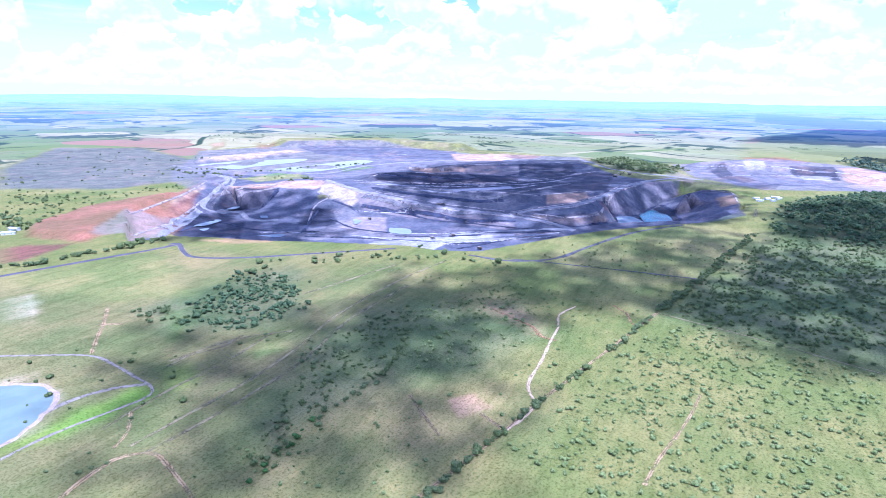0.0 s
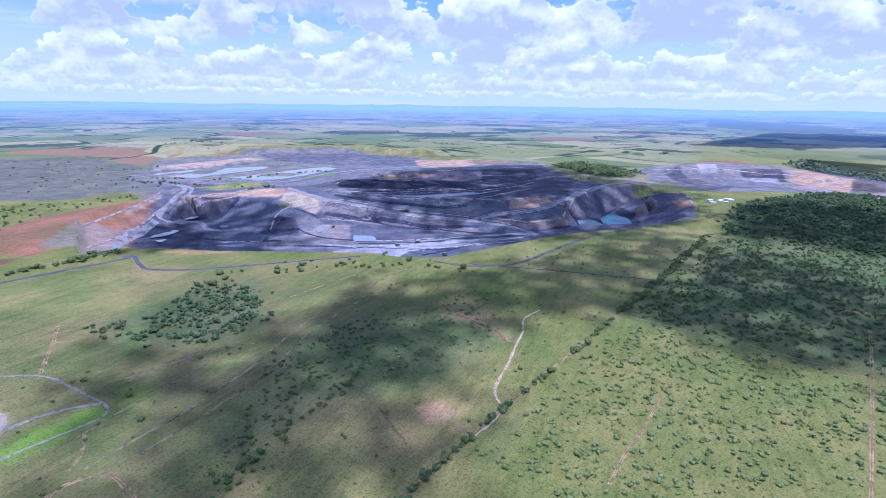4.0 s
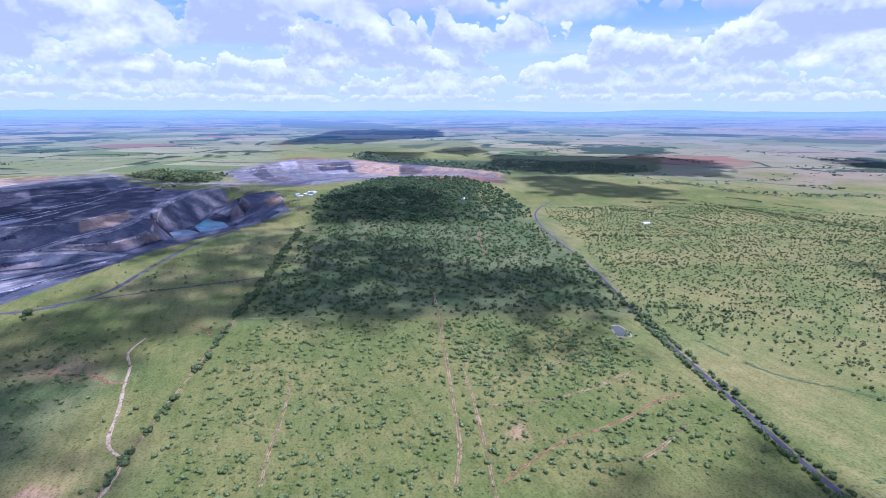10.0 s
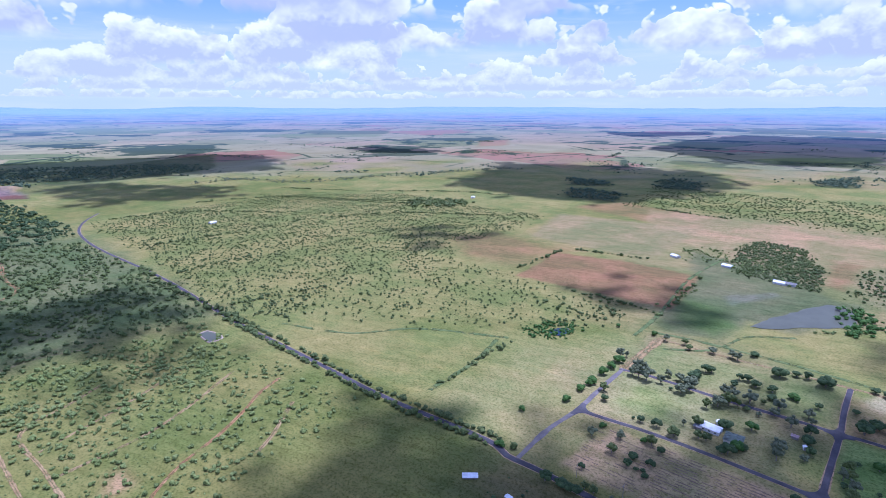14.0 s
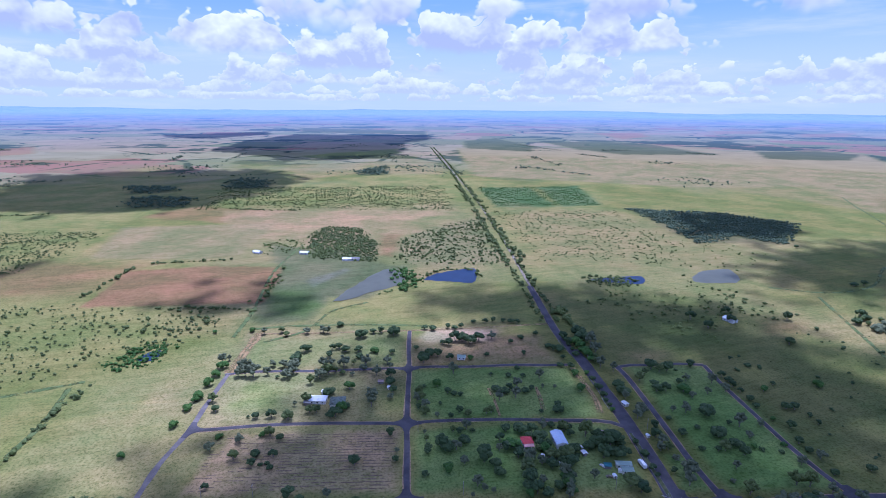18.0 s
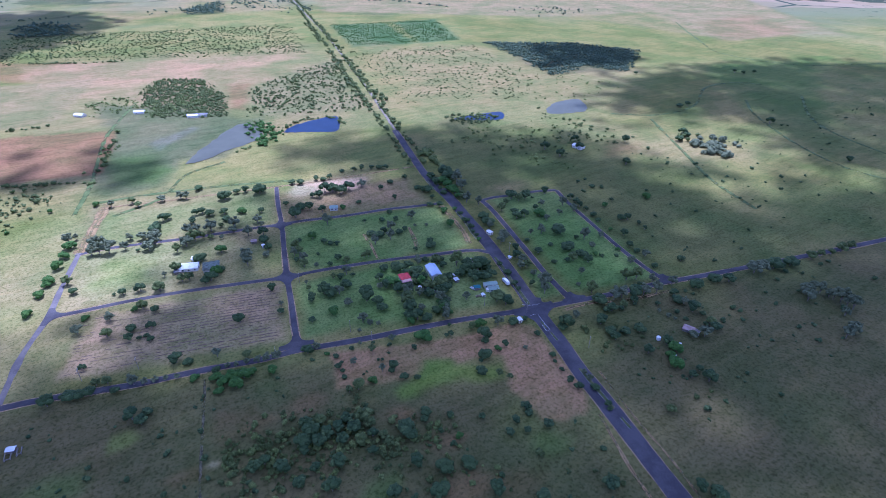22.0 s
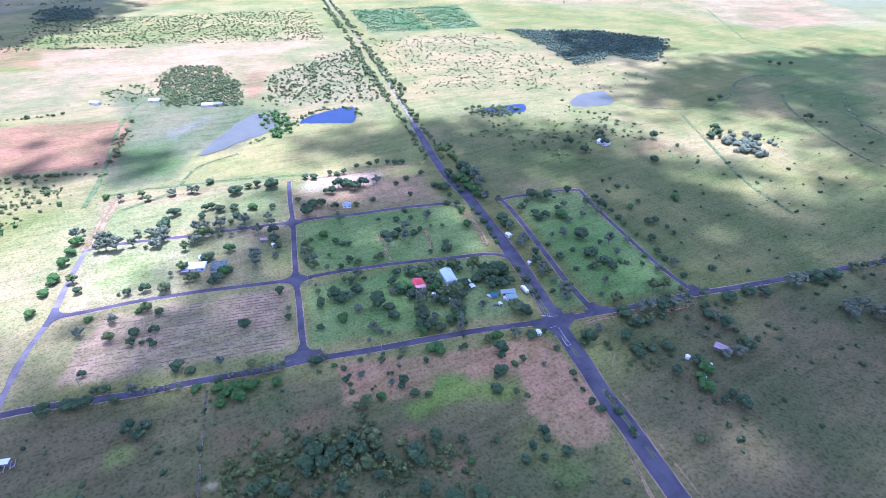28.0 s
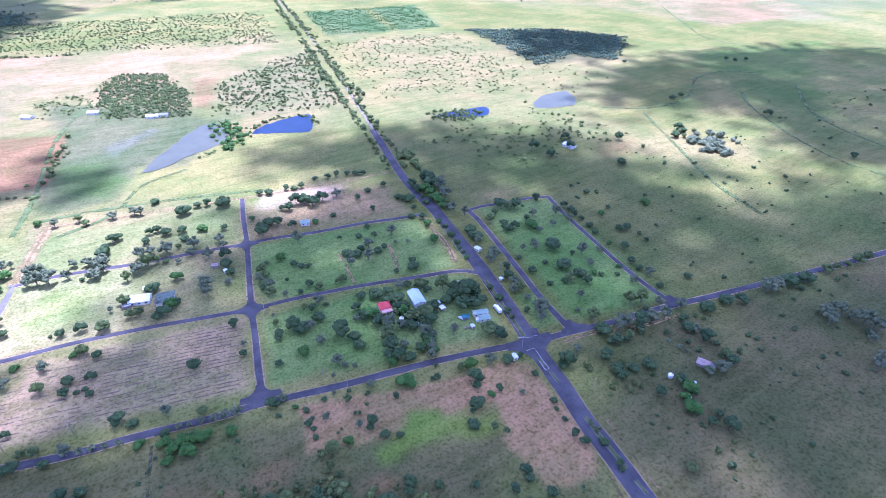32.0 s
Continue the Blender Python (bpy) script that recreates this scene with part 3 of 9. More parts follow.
def patchy(m, low, high, scale=0.3, ruts=0.0):
    """Lets the grass show through in places."""
    n = Nodes(m.node_tree, False)
    out = [k for k in n.tree.nodes if k.bl_idname == "ShaderNodeOutputMaterial"][0]
    b = [k for k in n.tree.nodes if k.bl_idname == "ShaderNodeBsdfPrincipled"][0]
    p = n.add("ShaderNodeNewGeometry").outputs["Position"]
    clear = n.add("ShaderNodeBsdfTransparent")
    across = n.add("ShaderNodeAttribute", {"attribute_name": "across"}).outputs["Fac"]
    blot = n.noise(p, scale, 4.0, 0.65)
    ragged = n.math("ADD", across, n.math("MULTIPLY", n.math("SUBTRACT", n.noise(p, 0.22, 4.0, 0.65), 0.5), 2.6))
    fac = n.math("MULTIPLY", n.ramp(blot, low, high), n.ramp(ragged, 0.75, 1.25, 1.0, 0.0))
    if ruts:
        middle = n.ramp(n.math("ADD", across, n.math("MULTIPLY", blot, 0.2)), 0.22, 0.5, 0.68, 1.0)
        fac = n.math("MULTIPLY", fac, n.math("MULTIPLY", middle, ruts))
    n.put(out, "surface", n.add("ShaderNodeMixShader", None, i0=fac, i1=clear.outputs[0], i2=b.outputs[0]).outputs[0])
    return m


GROUND = ground_material()
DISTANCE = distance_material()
LEAF = leaf_material("gum_leaves", (0.070, 0.100, 0.030), (0.145, 0.182, 0.058), (0.115, 0.15, 0.040))
LEAF_DARK = leaf_material("dark_leaves", (0.036, 0.068, 0.026), (0.105, 0.150, 0.054), (0.066, 0.105, 0.034))
# haze over far trees, put into their leaf colour as a bluer green
LEAF_HAZE = leaf_material("blue_gum_leaves", (0.062, 0.098, 0.056), (0.130, 0.180, 0.098), (0.095, 0.135, 0.072))
LEAF_GREY = leaf_material("grey_leaves", (0.100, 0.122, 0.062), (0.200, 0.225, 0.122), (0.14, 0.165, 0.082))
LEAF_GREEN = leaf_material("fresh_leaves", (0.040, 0.105, 0.020), (0.10, 0.19, 0.040), (0.065, 0.13, 0.024))
SHRUB = leaf_material("shrub_leaves", (0.120, 0.160, 0.045), (0.260, 0.305, 0.095), (0.175, 0.225, 0.060))
BARK = mottled("bark", (0.16, 0.13, 0.10), (0.24, 0.21, 0.18), 1.5, 0.9, 0.15)
# a lighter bitumen for the west street
PALE_BITUMEN = mottled("dusty_bitumen", (0.115, 0.102, 0.100), (0.175, 0.155, 0.148), 14.0, 0.9, 0.9, 0.12, 0.05, grit=0.14)
BITUMEN = mottled("bitumen", (0.058, 0.054, 0.060), (0.092, 0.086, 0.092), 14.0, 0.85, 0.9, 0.12, 0.05, grit=0.14)
GRAVEL = mottled("pale_gravel", (0.33, 0.235, 0.135), (0.43, 0.32, 0.19), 7.0, 0.95, 0.8)
TRACK = mottled("dirt_track", (0.245, 0.165, 0.072), (0.33, 0.235, 0.11), 8.0, 0.95, 0.8)
RED_TRACK = mottled("red_dirt", (0.24, 0.125, 0.052), (0.32, 0.19, 0.085), 9.0, 0.95, 0.8)
VERGE = mottled("dirt_verge", (0.26, 0.175, 0.10), (0.34, 0.24, 0.145), 9.0, 0.95, 0.9)
patchy(TRACK, 0.30, 0.58, 0.08, ruts=0.95)
patchy(RED_TRACK, 0.30, 0.58, 0.08, ruts=0.95)
patchy(GRAVEL, 0.22, 0.5)
patchy(VERGE, 0.3, 0.48)
GREY_TRACK = mottled("grey_gravel", (0.17, 0.145, 0.11), (0.24, 0.205, 0.155), 7.0, 0.95, 0.8)
patchy(GREY_TRACK, 0.25, 0.5)
HAUL = mottled("haul_road", (0.18, 0.172, 0.168), (0.25, 0.238, 0.225), 20.0, 0.95, 2.0)

# ---- ground ----
# rock and scrub lean blue: distance haze put into their colour
TONES = {
    "grass": (0.166, 0.168, 0.050), "dry": (0.240, 0.203, 0.080), "lush": (0.105, 0.165, 0.040), "lime": (0.16, 0.25, 0.035), "dust": (0.36, 0.345, 0.345), "lawn": (0.165, 0.235, 0.072), "sunlit_hay": (0.335, 0.285, 0.150),
    "pasture": (0.218, 0.206, 0.072), "straw": (0.245, 0.200, 0.102), "brown": (0.235, 0.135, 0.070), "ploughed": (0.35, 0.255, 0.145),
    "marsh": (0.118, 0.128, 0.064), "olive": (0.150, 0.140, 0.058), "clay": (0.318, 0.203, 0.104), "bare": (0.33, 0.225, 0.125), "pale": (0.37, 0.31, 0.20), "red": (0.255, 0.125, 0.078), "darkred": (0.16, 0.07, 0.055),
    "wood": (0.06, 0.075, 0.032), "scrub": (0.102, 0.128, 0.062), "crop": (0.085, 0.14, 0.055), "rock": (0.092, 0.096, 0.116),
    "coal": (0.028, 0.031, 0.043), "spoil": (0.165, 0.157, 0.155), "tan": (0.25, 0.205, 0.18), "orange": (0.36, 0.24, 0.15), "mud": (0.15, 0.15, 0.115), "rough": (0.100, 0.092, 0.044), "meadow": (0.118, 0.132, 0.044), "pink": (0.40, 0.30, 0.205),
}
PATCHES = [
    # tone, softness in metres, strength, outline
    ("olive", 60, 0.75, [(-87, -816), (-202, -791), (-305, -779), (-499, -515), (-439, -346), (-314.8, -284.3), (-189.0, -274.9), (-115.1, -246.3), (-12.5, -360.8)]),
    ("scrub", 40, 0.8, [(-558, -170), (-1043, -153), (-1251, 284), (-761, 283), (-549, 270), (-560, 47)]),
    ("wood", 25, 0.9, [(-1163, -183), (-1438, -188), (-1791, -26), (-1677, 237), (-1092, 183), (-1024, 43), (-1059, -161)]),
    ("grass", 40, 0.7, [(-253.4, -170.4), (-553, -168), (-555, 46), (-521, 252), (-301.2, 248.6), (-290.6, 241.6)]),
    ("scrub", 30, 0.6, [(-145.8, -294.8), (-229.9, -361.9), (-341, -404), (-413, -374), (-466, -305), (-421.8, -235.5), (-346.3, -234.7), (-274.2, -271.8), (-208.0, -274.2)]),
    ("scrub", 20, 0.6, [(-193, -598), (-249, -602), (-395, -606), (-299, -449), (-262, -447), (-192, -513)]),
    ("dry", 40, 0.8, [(-181.4, -264.4), (-273.9, -259.1), (-314.9, -201.7), (-315.8, -177.1), (-199.5, -179.3), (-132.4, -240.2)]),
    ("dry", 30, 0.6, [(-324, -803), (-386, -738), (-290, -616), (-262, -677)]),
    ("pasture", 20, 0.8, [(-116, -801), (-202, -791), (-305, -779), (-249, -602), (-171, -633), (-141, -717)]),
    ("pasture", 30, 0.75, [(-922, 326), (-526, 264), (-464, 301), (-281, 436), (-187, 555), (-379, 601), (-560, 1025), (-964, 974), (-1234, 377)]),
    ("pasture", 8, 0.9, [(-476, 280), (-454, 325), (-355, 360), (-281, 436), (-248, 453), (-167, 517), (-154.7, 442.7), (-159.4, 356.6), (-167.2, 286.9), (-200.9, 269.8), (-266.1, 279.4)]),
    ("dry", 6, 0.9, [(-499, 795), (-546, 1043), (-270, 1042), (-251, 803), (-382, 763)]),
    ("brown", 30, 0.5, [(-549, 671), (-511, 812), (-385, 760), (-389, 628), (-496, 628)]),
    ("brown", 12, 0.6, [(-555, 1128), (-494, 1257), (-239, 1191), (-260, 1036)]),
    ("straw", 15, 0.95, [(282, 3273), (2606, 3010), (1876, 1864), (1505, 1150), (1101, 1088), (938, 1540), (218, 1854)]),
    ("crop", 8, 0.9, [(202, 1573), (356, 1572), (354, 1247), (207, 1242)]),
    ("crop", 8, 0.9, [(379, 1581), (513, 1611), (471, 1269), (365, 1245)]),
    ("wood", 10, 0.9, [(512, 1219), (700, 1137), (799, 1031), (657, 872), (504, 882)]),
    ("wood", 10, 0.9, [(-175, 943), (-160, 1028), (-88, 1000), (-47, 868), (-47, 785), (-144, 804)]),
    ("brown", 10, 0.5, [(-57, 971), (-22, 965), (-24, 846), (-40, 815)]),
    ("scrub", 20, 0.7, [(-21, 921), (145, 1120), (146, 762), (-7, 762)]),
    ("lush", 30, 0.7, [(830, 875), (1155, 870), (701, 505), (681, 611)]),
    ("dry", 30, 0.7, [(185, 1145), (469, 1202), (495, 865), (387, 699), (172, 742)]),
    ("lush", 20, 0.6, [(189, 738), (507, 724), (494, 648), (363, 621), (189, 644)]),
    ("dry", 30, 0.7, [(474, 825), (562, 664), (397, 567), (378, 618)]),
    ("mud", 12, 0.8, [(-164, 715), (-7, 748), (8, 692), (-87, 597), (-158, 578)]),
    ("lush", 12, 0.7, [(-158, 578), (-87, 597), (8, 669), (-6, 618), (-99, 558)]),
    ("straw", 50, 0.6, [(-304, 775), (-370, 1233), (121, 1293), (164, 1108), (162, 563), (92, 514), (-143, 515), (-223, 524)]),
    ("straw", 60, 0.45, [(235, 1257), (464, 1184), (658, 852), (449, 625), (544, 525), (540, 401), (382, 471), (347, 592), (199, 642)]),
    ("pasture", 8, 0.5, [(-123, 541), (23, 689), (158, 675), (160, 538), (11, 520)]),
    # darker rough and meadow grass, its tone lowered further for the cloud shade there
    ("rough", 30, 0.85, [(182.8, 246.2), (269.9, 253.3), (466, 250), (599, 235), (259.6, 57.5), (137.0, 83.4), (159.1, 141.6), (168.1, 184.1)]),
    ("rough", 25, 0.85, [(-177.8, 254.8), (-55.0, 252.9), (2.2, 254.0), (27.0, 218.1), (117.6, 204.0), (113.0, 178.1), (144.3, 160.1), (150.7, 102.6), (132.8, 56.2), (-6.1, 40.6), (-136.1, 141.5)]),
    ("meadow", 40, 0.85, [(195.9, 440.0), (282, 428), (377, 505), (400, 406), (415, 320), (593, 339), (765, 322), (599, 235), (478, 259), (278.5, 263.5)]),
    ("meadow", 40, 0.8, [(169, 586), (254, 634), (344, 572), (377, 505), (285, 433), (193.8, 434.9), (176.6, 446.7)]),
    ("pasture", 5, 0.85, [(-92, 559), (-94, 620), (6, 678), (150, 670), (152, 550), (31, 528)]),
    ("marsh", 10, 0.85, [(-230, 893), (-102, 837), (-5, 744), (-46, 619), (-94, 620), (-100, 543), (-156, 541), (-175, 570), (-186, 735)]),
    ("lush", 14, 0.6, [(-174, 648), (-117, 643), (-99, 593), (-111, 559), (-154, 574)]), ("mud", 4, 0.7, [(-134, 690), (-88, 744), (-81, 734), (-119, 660)]),
    ("bare", 10, 0.55, [(-411, 1203), (-277, 1203), (-159, 1188), (47, 1198), (86, 1158), (-84, 1016), (-171, 900), (-260, 938), (-373, 1076)]), ("brown", 8, 0.6, [(-49, 968), (-12, 963), (-23, 805), (-42, 822)]),
    ("meadow", 12, 0.5, [(477, 646), (536, 621), (622, 648), (717, 732), (794, 744), (821, 716), (837, 639), (706, 480), (695, 410), (620, 358), (626, 476), (719, 646), (529, 509), (513, 603)]),
    ("dry", 20, 0.5, [(735, 745), (770, 696), (708, 634), (649, 557), (533, 469), (510, 515), (629, 645)]), ("brown", 14, 0.4, [(386, 529), (434, 522), (402, 488), (373, 498)]), ("bare", 12, 0.3, [(197.5, 457.6), (243, 455), (224.8, 441.9), (198.0, 445.2)]),
    ("brown", 3, 0.95, [(-371, 598), (-388, 741), (-291, 761), (-179, 754), (-171, 671), (-169, 603), (-226, 604), (-298, 598)]),
    ("straw", 5, 0.8, [(-541, 1031), (-302, 1057), (-258, 1063), (-263, 825), (-306, 798), (-478, 811)]),
    ("bare", 20, 0.5, [(-255, 1035), (-139, 1209), (8, 1109), (12, 986), (-56, 929), (-124, 998)]),
    ("brown", 20, 0.5, [(-567, 697), (-550, 809), (-418, 748), (-410, 668), (-488, 643)]),
    ("straw", 20, 0.5, [(-201.3, 411.4), (-157.8, 421.6), (-160, 521), (5, 519), (2.9, 393.7), (-38.2, 366.0), (-113.9, 368.6), (-183.7, 361.6)]),
    ("lush", 6, 0.6, [(-148, 440), (-4, 440), (-4, 500), (-148, 500)]),
    # straw tone, lightened to paint in the sun on the village's west side
    ("sunlit_hay", 6, 0.6, [(-148, 350), (-75, 350), (-75, 432), (-148, 432)]),
    ("lime", 10, 0.5, [(-135, 375), (-95, 372), (-90, 405), (-130, 410)]),
    ("sunlit_hay", 25, 0.32, [(-230, 272), (-150, 275), (-10, 345), (0, 440), (0, 515), (-160, 515), (-250, 400)]),
    ("lawn", 6, 0.85, [(8, 350), (145, 350), (145, 430), (8, 430)]),
    ("lawn", 6, 0.9, [(8, 272), (150, 272), (150, 340), (8, 340)]),
    ("bare", 12, 0.8, [(8, 442), (140, 442), (135, 500), (8, 500)]),
    ("pink", 10, 0.9, [(20, 520), (51, 521), (92, 514), (82.7, 491.5), (37.0, 489.7), (15.1, 486.2)]),
    ("lawn", 6, 0.9, [(200, 266), (268, 266), (268, 428), (200, 428)]),
    ("lawn", 4, 0.9, [(172, 268), (191, 268), (191, 300), (176, 300)]),
    ("ploughed", 5, 0.9, [(-132, 276), (-4, 274), (-3, 338), (-120, 338)]),
    ("clay", 2.5, 0.97, [(21.4, 251.6), (32.7, 251.6), (53.8, 249.2), (78.3, 245.6), (115.3, 245.1), (140.6, 245.8), (152.0, 239.2), (153.8, 213.3), (155.2, 185.0), (149.4, 166.4), (144.3, 163.4), (131.7, 162.7), (121.7, 168.4), (118.0, 180.9), (115.9, 191.9), (117.3, 208.0), (120.8, 218.8), (113.8, 225.5), (105.8, 222.1), (92.4, 220.9), (88.1, 226.4), (74.9, 229.2), (70.3, 219.2), (46.8, 218.5), (29.1, 221.4), (21.1, 222.5)]),
    ("lime", 5, 0.6, [(74.7, 228.5), (89.1, 224.9), (90.4, 219.6), (109.2, 214.9), (118.3, 213.6), (118.3, 200.1), (106.1, 200.8), (91.3, 209.8), (66.4, 206.3), (54.8, 205.3), (50.8, 211.8), (63.0, 214.5)]),
    ("brown", 3.9, 0.50, [(57.7, 194.1), (53.8, 200.1), (44.3, 198.5), (42.0, 194.1), (45.1, 189.1), (55.3, 188.4)]),
    ("brown", 3.9, 0.50, [(77.9, 169.4), (71.9, 174.1), (61.7, 176.3), (57.1, 169.4), (61.6, 165.0), (72.2, 163.4)]),
    ("brown", 5.0, 0.40, [(80.6, 140.3), (76.7, 147.6), (62.7, 149.2), (55.9, 140.3), (63.6, 131.7), (75.5, 131.2)]),
    ("olive", 5.0, 0.70, [(-49.4, 224.9), (-58.9, 231.2), (-71.4, 232.1), (-77.0, 224.9), (-70.1, 218.0), (-58.2, 217.2)]),
    ("brown", 5.5, 0.35, [(-18.1, 211.4), (-24.9, 221.5), (-40.3, 221.8), (-47.0, 211.4), (-40.3, 201.2), (-24.1, 202.9)]),
    ("brown", 3.9, 0.45, [(-46.5, 186.8), (-51.5, 192.8), (-61.3, 191.3), (-68.2, 186.8), (-60.8, 180.2), (-52.4, 182.1)]),
    ("pink", 1.2, 0.70, [(-41.1, 189.6), (-42.1, 190.9), (-45.4, 190.9), (-47.2, 189.6), (-45.6, 187.3), (-42.3, 187.3)]),
    ("brown", 5.0, 0.30, [(14.6, 217.5), (9.9, 223.0), (-1.8, 224.5), (-9.5, 217.5), (-1.4, 208.6), (9.0, 208.3)]),
    ("brown", 5.0, 0.35, [(105.8, 136.3), (97.2, 143.7), (84.7, 144.0), (78.6, 136.3), (83.8, 128.8), (97.2, 128.0)]),
    ("lush", 4.4, 0.50, [(40.1, 150.4), (37.3, 157.0), (25.0, 155.3), (20.1, 150.4), (26.4, 143.4), (36.4, 145.3)]),
    ("lime", 3.3, 0.35, [(-80.2, 218.0), (-84.4, 222.5), (-93.4, 223.6), (-95.2, 218.0), (-93.3, 211.9), (-85.3, 213.2)]),
    ("lush", 4.4, 0.40, [(130.2, 151.0), (123.9, 156.9), (113.7, 157.9), (109.0, 151.0), (112.7, 146.0), (124.5, 143.6)]),
    ("lush", 5.0, 0.50, [(-98.2, 198.7), (-102.3, 205.1), (-114.6, 205.9), (-122.8, 198.7), (-115.0, 192.0), (-102.3, 191.6)]),
    ("lush", 30, 0.6, [(-42.4, 252.4), (-24.0, 253.1), (-16.3, 236.0), (-36.7, 238.3)]),
    ("straw", 6, 0.8, [(-159, 516), (-148, 512), (-145.1, 431.1), (-154.4, 434.4)]),
    ("bare", 3, 0.9, [(-277.6, -233.1), (-299.0, -225.3), (-291.9, -201.2), (-266.2, -210.0)]),
    ("bare", 15, 0.6, [(-453, -318), (-465, -289), (-445, -249), (-431.1, -225.5), (-425.6, -250.4)]),
    ("bare", 20, 0.5, [(-462, -324), (-453, -278), (-427.0, -231.6), (-435, -274)]),
    ("bare", 8, 0.8, [(-339.5, 78.2), (-344.5, 94.9), (-321.2, 91.7), (-320.2, 80.4)]),
    ("lime", 10, 0.8, [(-76.8, -413.9), (-129.7, -427.7), (-130.1, -404.9), (-78.4, -395.3), (-39.6, -399.7), (-41.6, -410.3)]),
    ("pale", 6, 0.9, [(-107, -753), (-130, -715), (-121, -652), (-106, -632), (-86, -642)]),
    ("pale", 4, 0.6, [(-62, -515), (-82.8, -486.8), (-87.1, -449.8), (-64.5, -417.4), (-40.3, -403.2)]),
    ("darkred", 8, 0.9, [(-152, -991), (-230, -937), (-155, -880), (-130, -877)]),
    ("red", 10, 0.95, [(-194, -1034), (-225, -1127), (-368, -1247), (-563, -1293), (-612, -1280), (-553, -1175), (-420, -1050), (-299, -980), (-246, -940)]),
    ("tan", 4, 0.8, [(-264, -973), (-381, -1135), (-443, -1104), (-337, -953)]),
    ("rock", 20, 0.65, [(-350, -2036), (-664, -2703), (-917, -2493), (-849, -1577), (-603, -1290), (-644, -1472), (-452, -1435), (-270, -1612)]),
    ("rock", 7, 0.95, [(-397, -993), (-745, -1535), (-1080, -1400), (-1446, -1553), (-1833, -928), (-1601, -667), (-1467, -313), (-1241, -249), (-1110, -292), (-862, -434), (-718, -476), (-626, -486), (-543, -633), (-419, -804), (-360, -909)]),
    ("spoil", 10.5, 0.8, [(-681, -1643), (-1035, -2215), (-1434, -2200), (-1811, -1976), (-1804, -1385), (-2029, -1027), (-1867, -873), (-1313, -1143), (-1020, -1167), (-919, -1240), (-752, -1523)]),
    ("spoil", 8.75, 0.85, [(-2045, -664), (-2525, -437), (-2296, -11), (-1829, 350), (-1711, 311), (-1893, 32), (-1624, -282), (-1743, -491)]),
    ("orange", 8.75, 0.7, [(-2276, -201), (-2225, -10), (-1831, 369), (-1712, 329), (-1897, 71), (-2100, -141)]),
    ("orange", 3, 0.85, [(-673, -1358), (-664, -1273), (-716, -1265), (-777, -1256), (-825, -1274), (-901, -1217), (-889, -1190), (-840, -1158), (-794, -1215), (-766, -1230), (-702, -1234), (-664, -1269)]),
    ("red", 3, 0.6, [(-668, -1361), (-663, -1272), (-703, -1245), (-773, -1239), (-766, -1230), (-702, -1234), (-663, -1268)]),
    ("orange", 4, 0.75, [(-492, -1212), (-559, -1275), (-647, -1371), (-634, -1340), (-542, -1241), (-471, -1167)]), ("red", 3, 0.7, [(-509, -1248), (-591, -1341), (-653, -1401), (-641, -1372), (-571, -1298), (-502, -1234)]), ("darkred", 3, 0.6, [(-478, -1181), (-542, -1241), (-604, -1303), (-585, -1275), (-512, -1199), (-460, -1144)]),
    ("tan", 3, 0.9, [(-902, -1196), (-880, -1048), (-875, -1005), (-842, -997), (-819, -996), (-822, -1076), (-823, -1116), (-857, -1164)]), ("orange", 4, 0.5, [(-896, -1178), (-868, -1034), (-847, -1012), (-833, -1052), (-848, -1118)]),
    ("tan", 5, 0.5, [(-884, -890), (-901, -790), (-942, -697), (-910, -674), (-878, -870)]),
    ("orange", 3, 0.8, [(-1122, -643), (-1204, -608), (-1231, -596), (-1198, -570), (-1135, -573), (-1082, -617)]), ("darkred", 3, 0.6, [(-1174, -534), (-1244, -538), (-1276, -512), (-1253, -522), (-1166, -512)]),
    ("orange", 4, 0.6, [(-1406, -351), (-1435, -309), (-1355, -285), (-1336, -297), (-1377, -350)]), ("tan", 4, 0.8, [(-1518, -556), (-1620, -514), (-1592, -491), (-1572, -478), (-1520, -505), (-1514, -530)]),
    ("coal", 3, 0.92, [(-664, -1266), (-698, -1228), (-762, -1225), (-705, -1191), (-669, -1161), (-649, -1195), (-636, -1223), (-598, -1212), (-624, -1241)]),
    ("coal", 4, 0.9, [(-524, -1169), (-572, -1185), (-603, -1145), (-569, -1085), (-495, -1021), (-448, -1070), (-488, -1119), (-484, -1127)]), ("coal", 3, 0.85, [(-747, -1035), (-774, -1015), (-743, -980), (-722, -933), (-677, -905), (-653, -939)]),
    ("coal", 5, 0.7, [(-593, -1147), (-595, -1073), (-620, -969), (-587, -954), (-540, -1033)]),
    # coal heap; the coal tone also paints the cloud shade on the upper bench
    ("coal", 4, 0.92, [(-994, -1095), (-1003, -1120), (-1048, -1127), (-1105, -1084), (-1208, -969), (-1372, -906), (-1318, -851), (-1195, -882), (-1086, -947), (-1014, -1036)]), ("coal", 4, 0.75, [(-1523, -982), (-1706, -886), (-1567, -792), (-1406, -786), (-1389, -897)]),
    ("coal", 5, 0.7, [(-988, -1010), (-1161, -857), (-1309, -807), (-1640, -765), (-1614, -692), (-1315, -579), (-1213, -612), (-1099, -710), (-1006, -879)]),
    ("coal", 3, 0.8, [(-884, -776), (-926, -686), (-936, -634), (-905, -671), (-843, -804), (-862, -854)]), ("coal", 3, 0.6, [(-1027, -633), (-1038, -566), (-1120, -506), (-1127, -494), (-1038, -523), (-1015, -596)]),
    # shade on the heap and in the recess by the lake, painted with coal tone
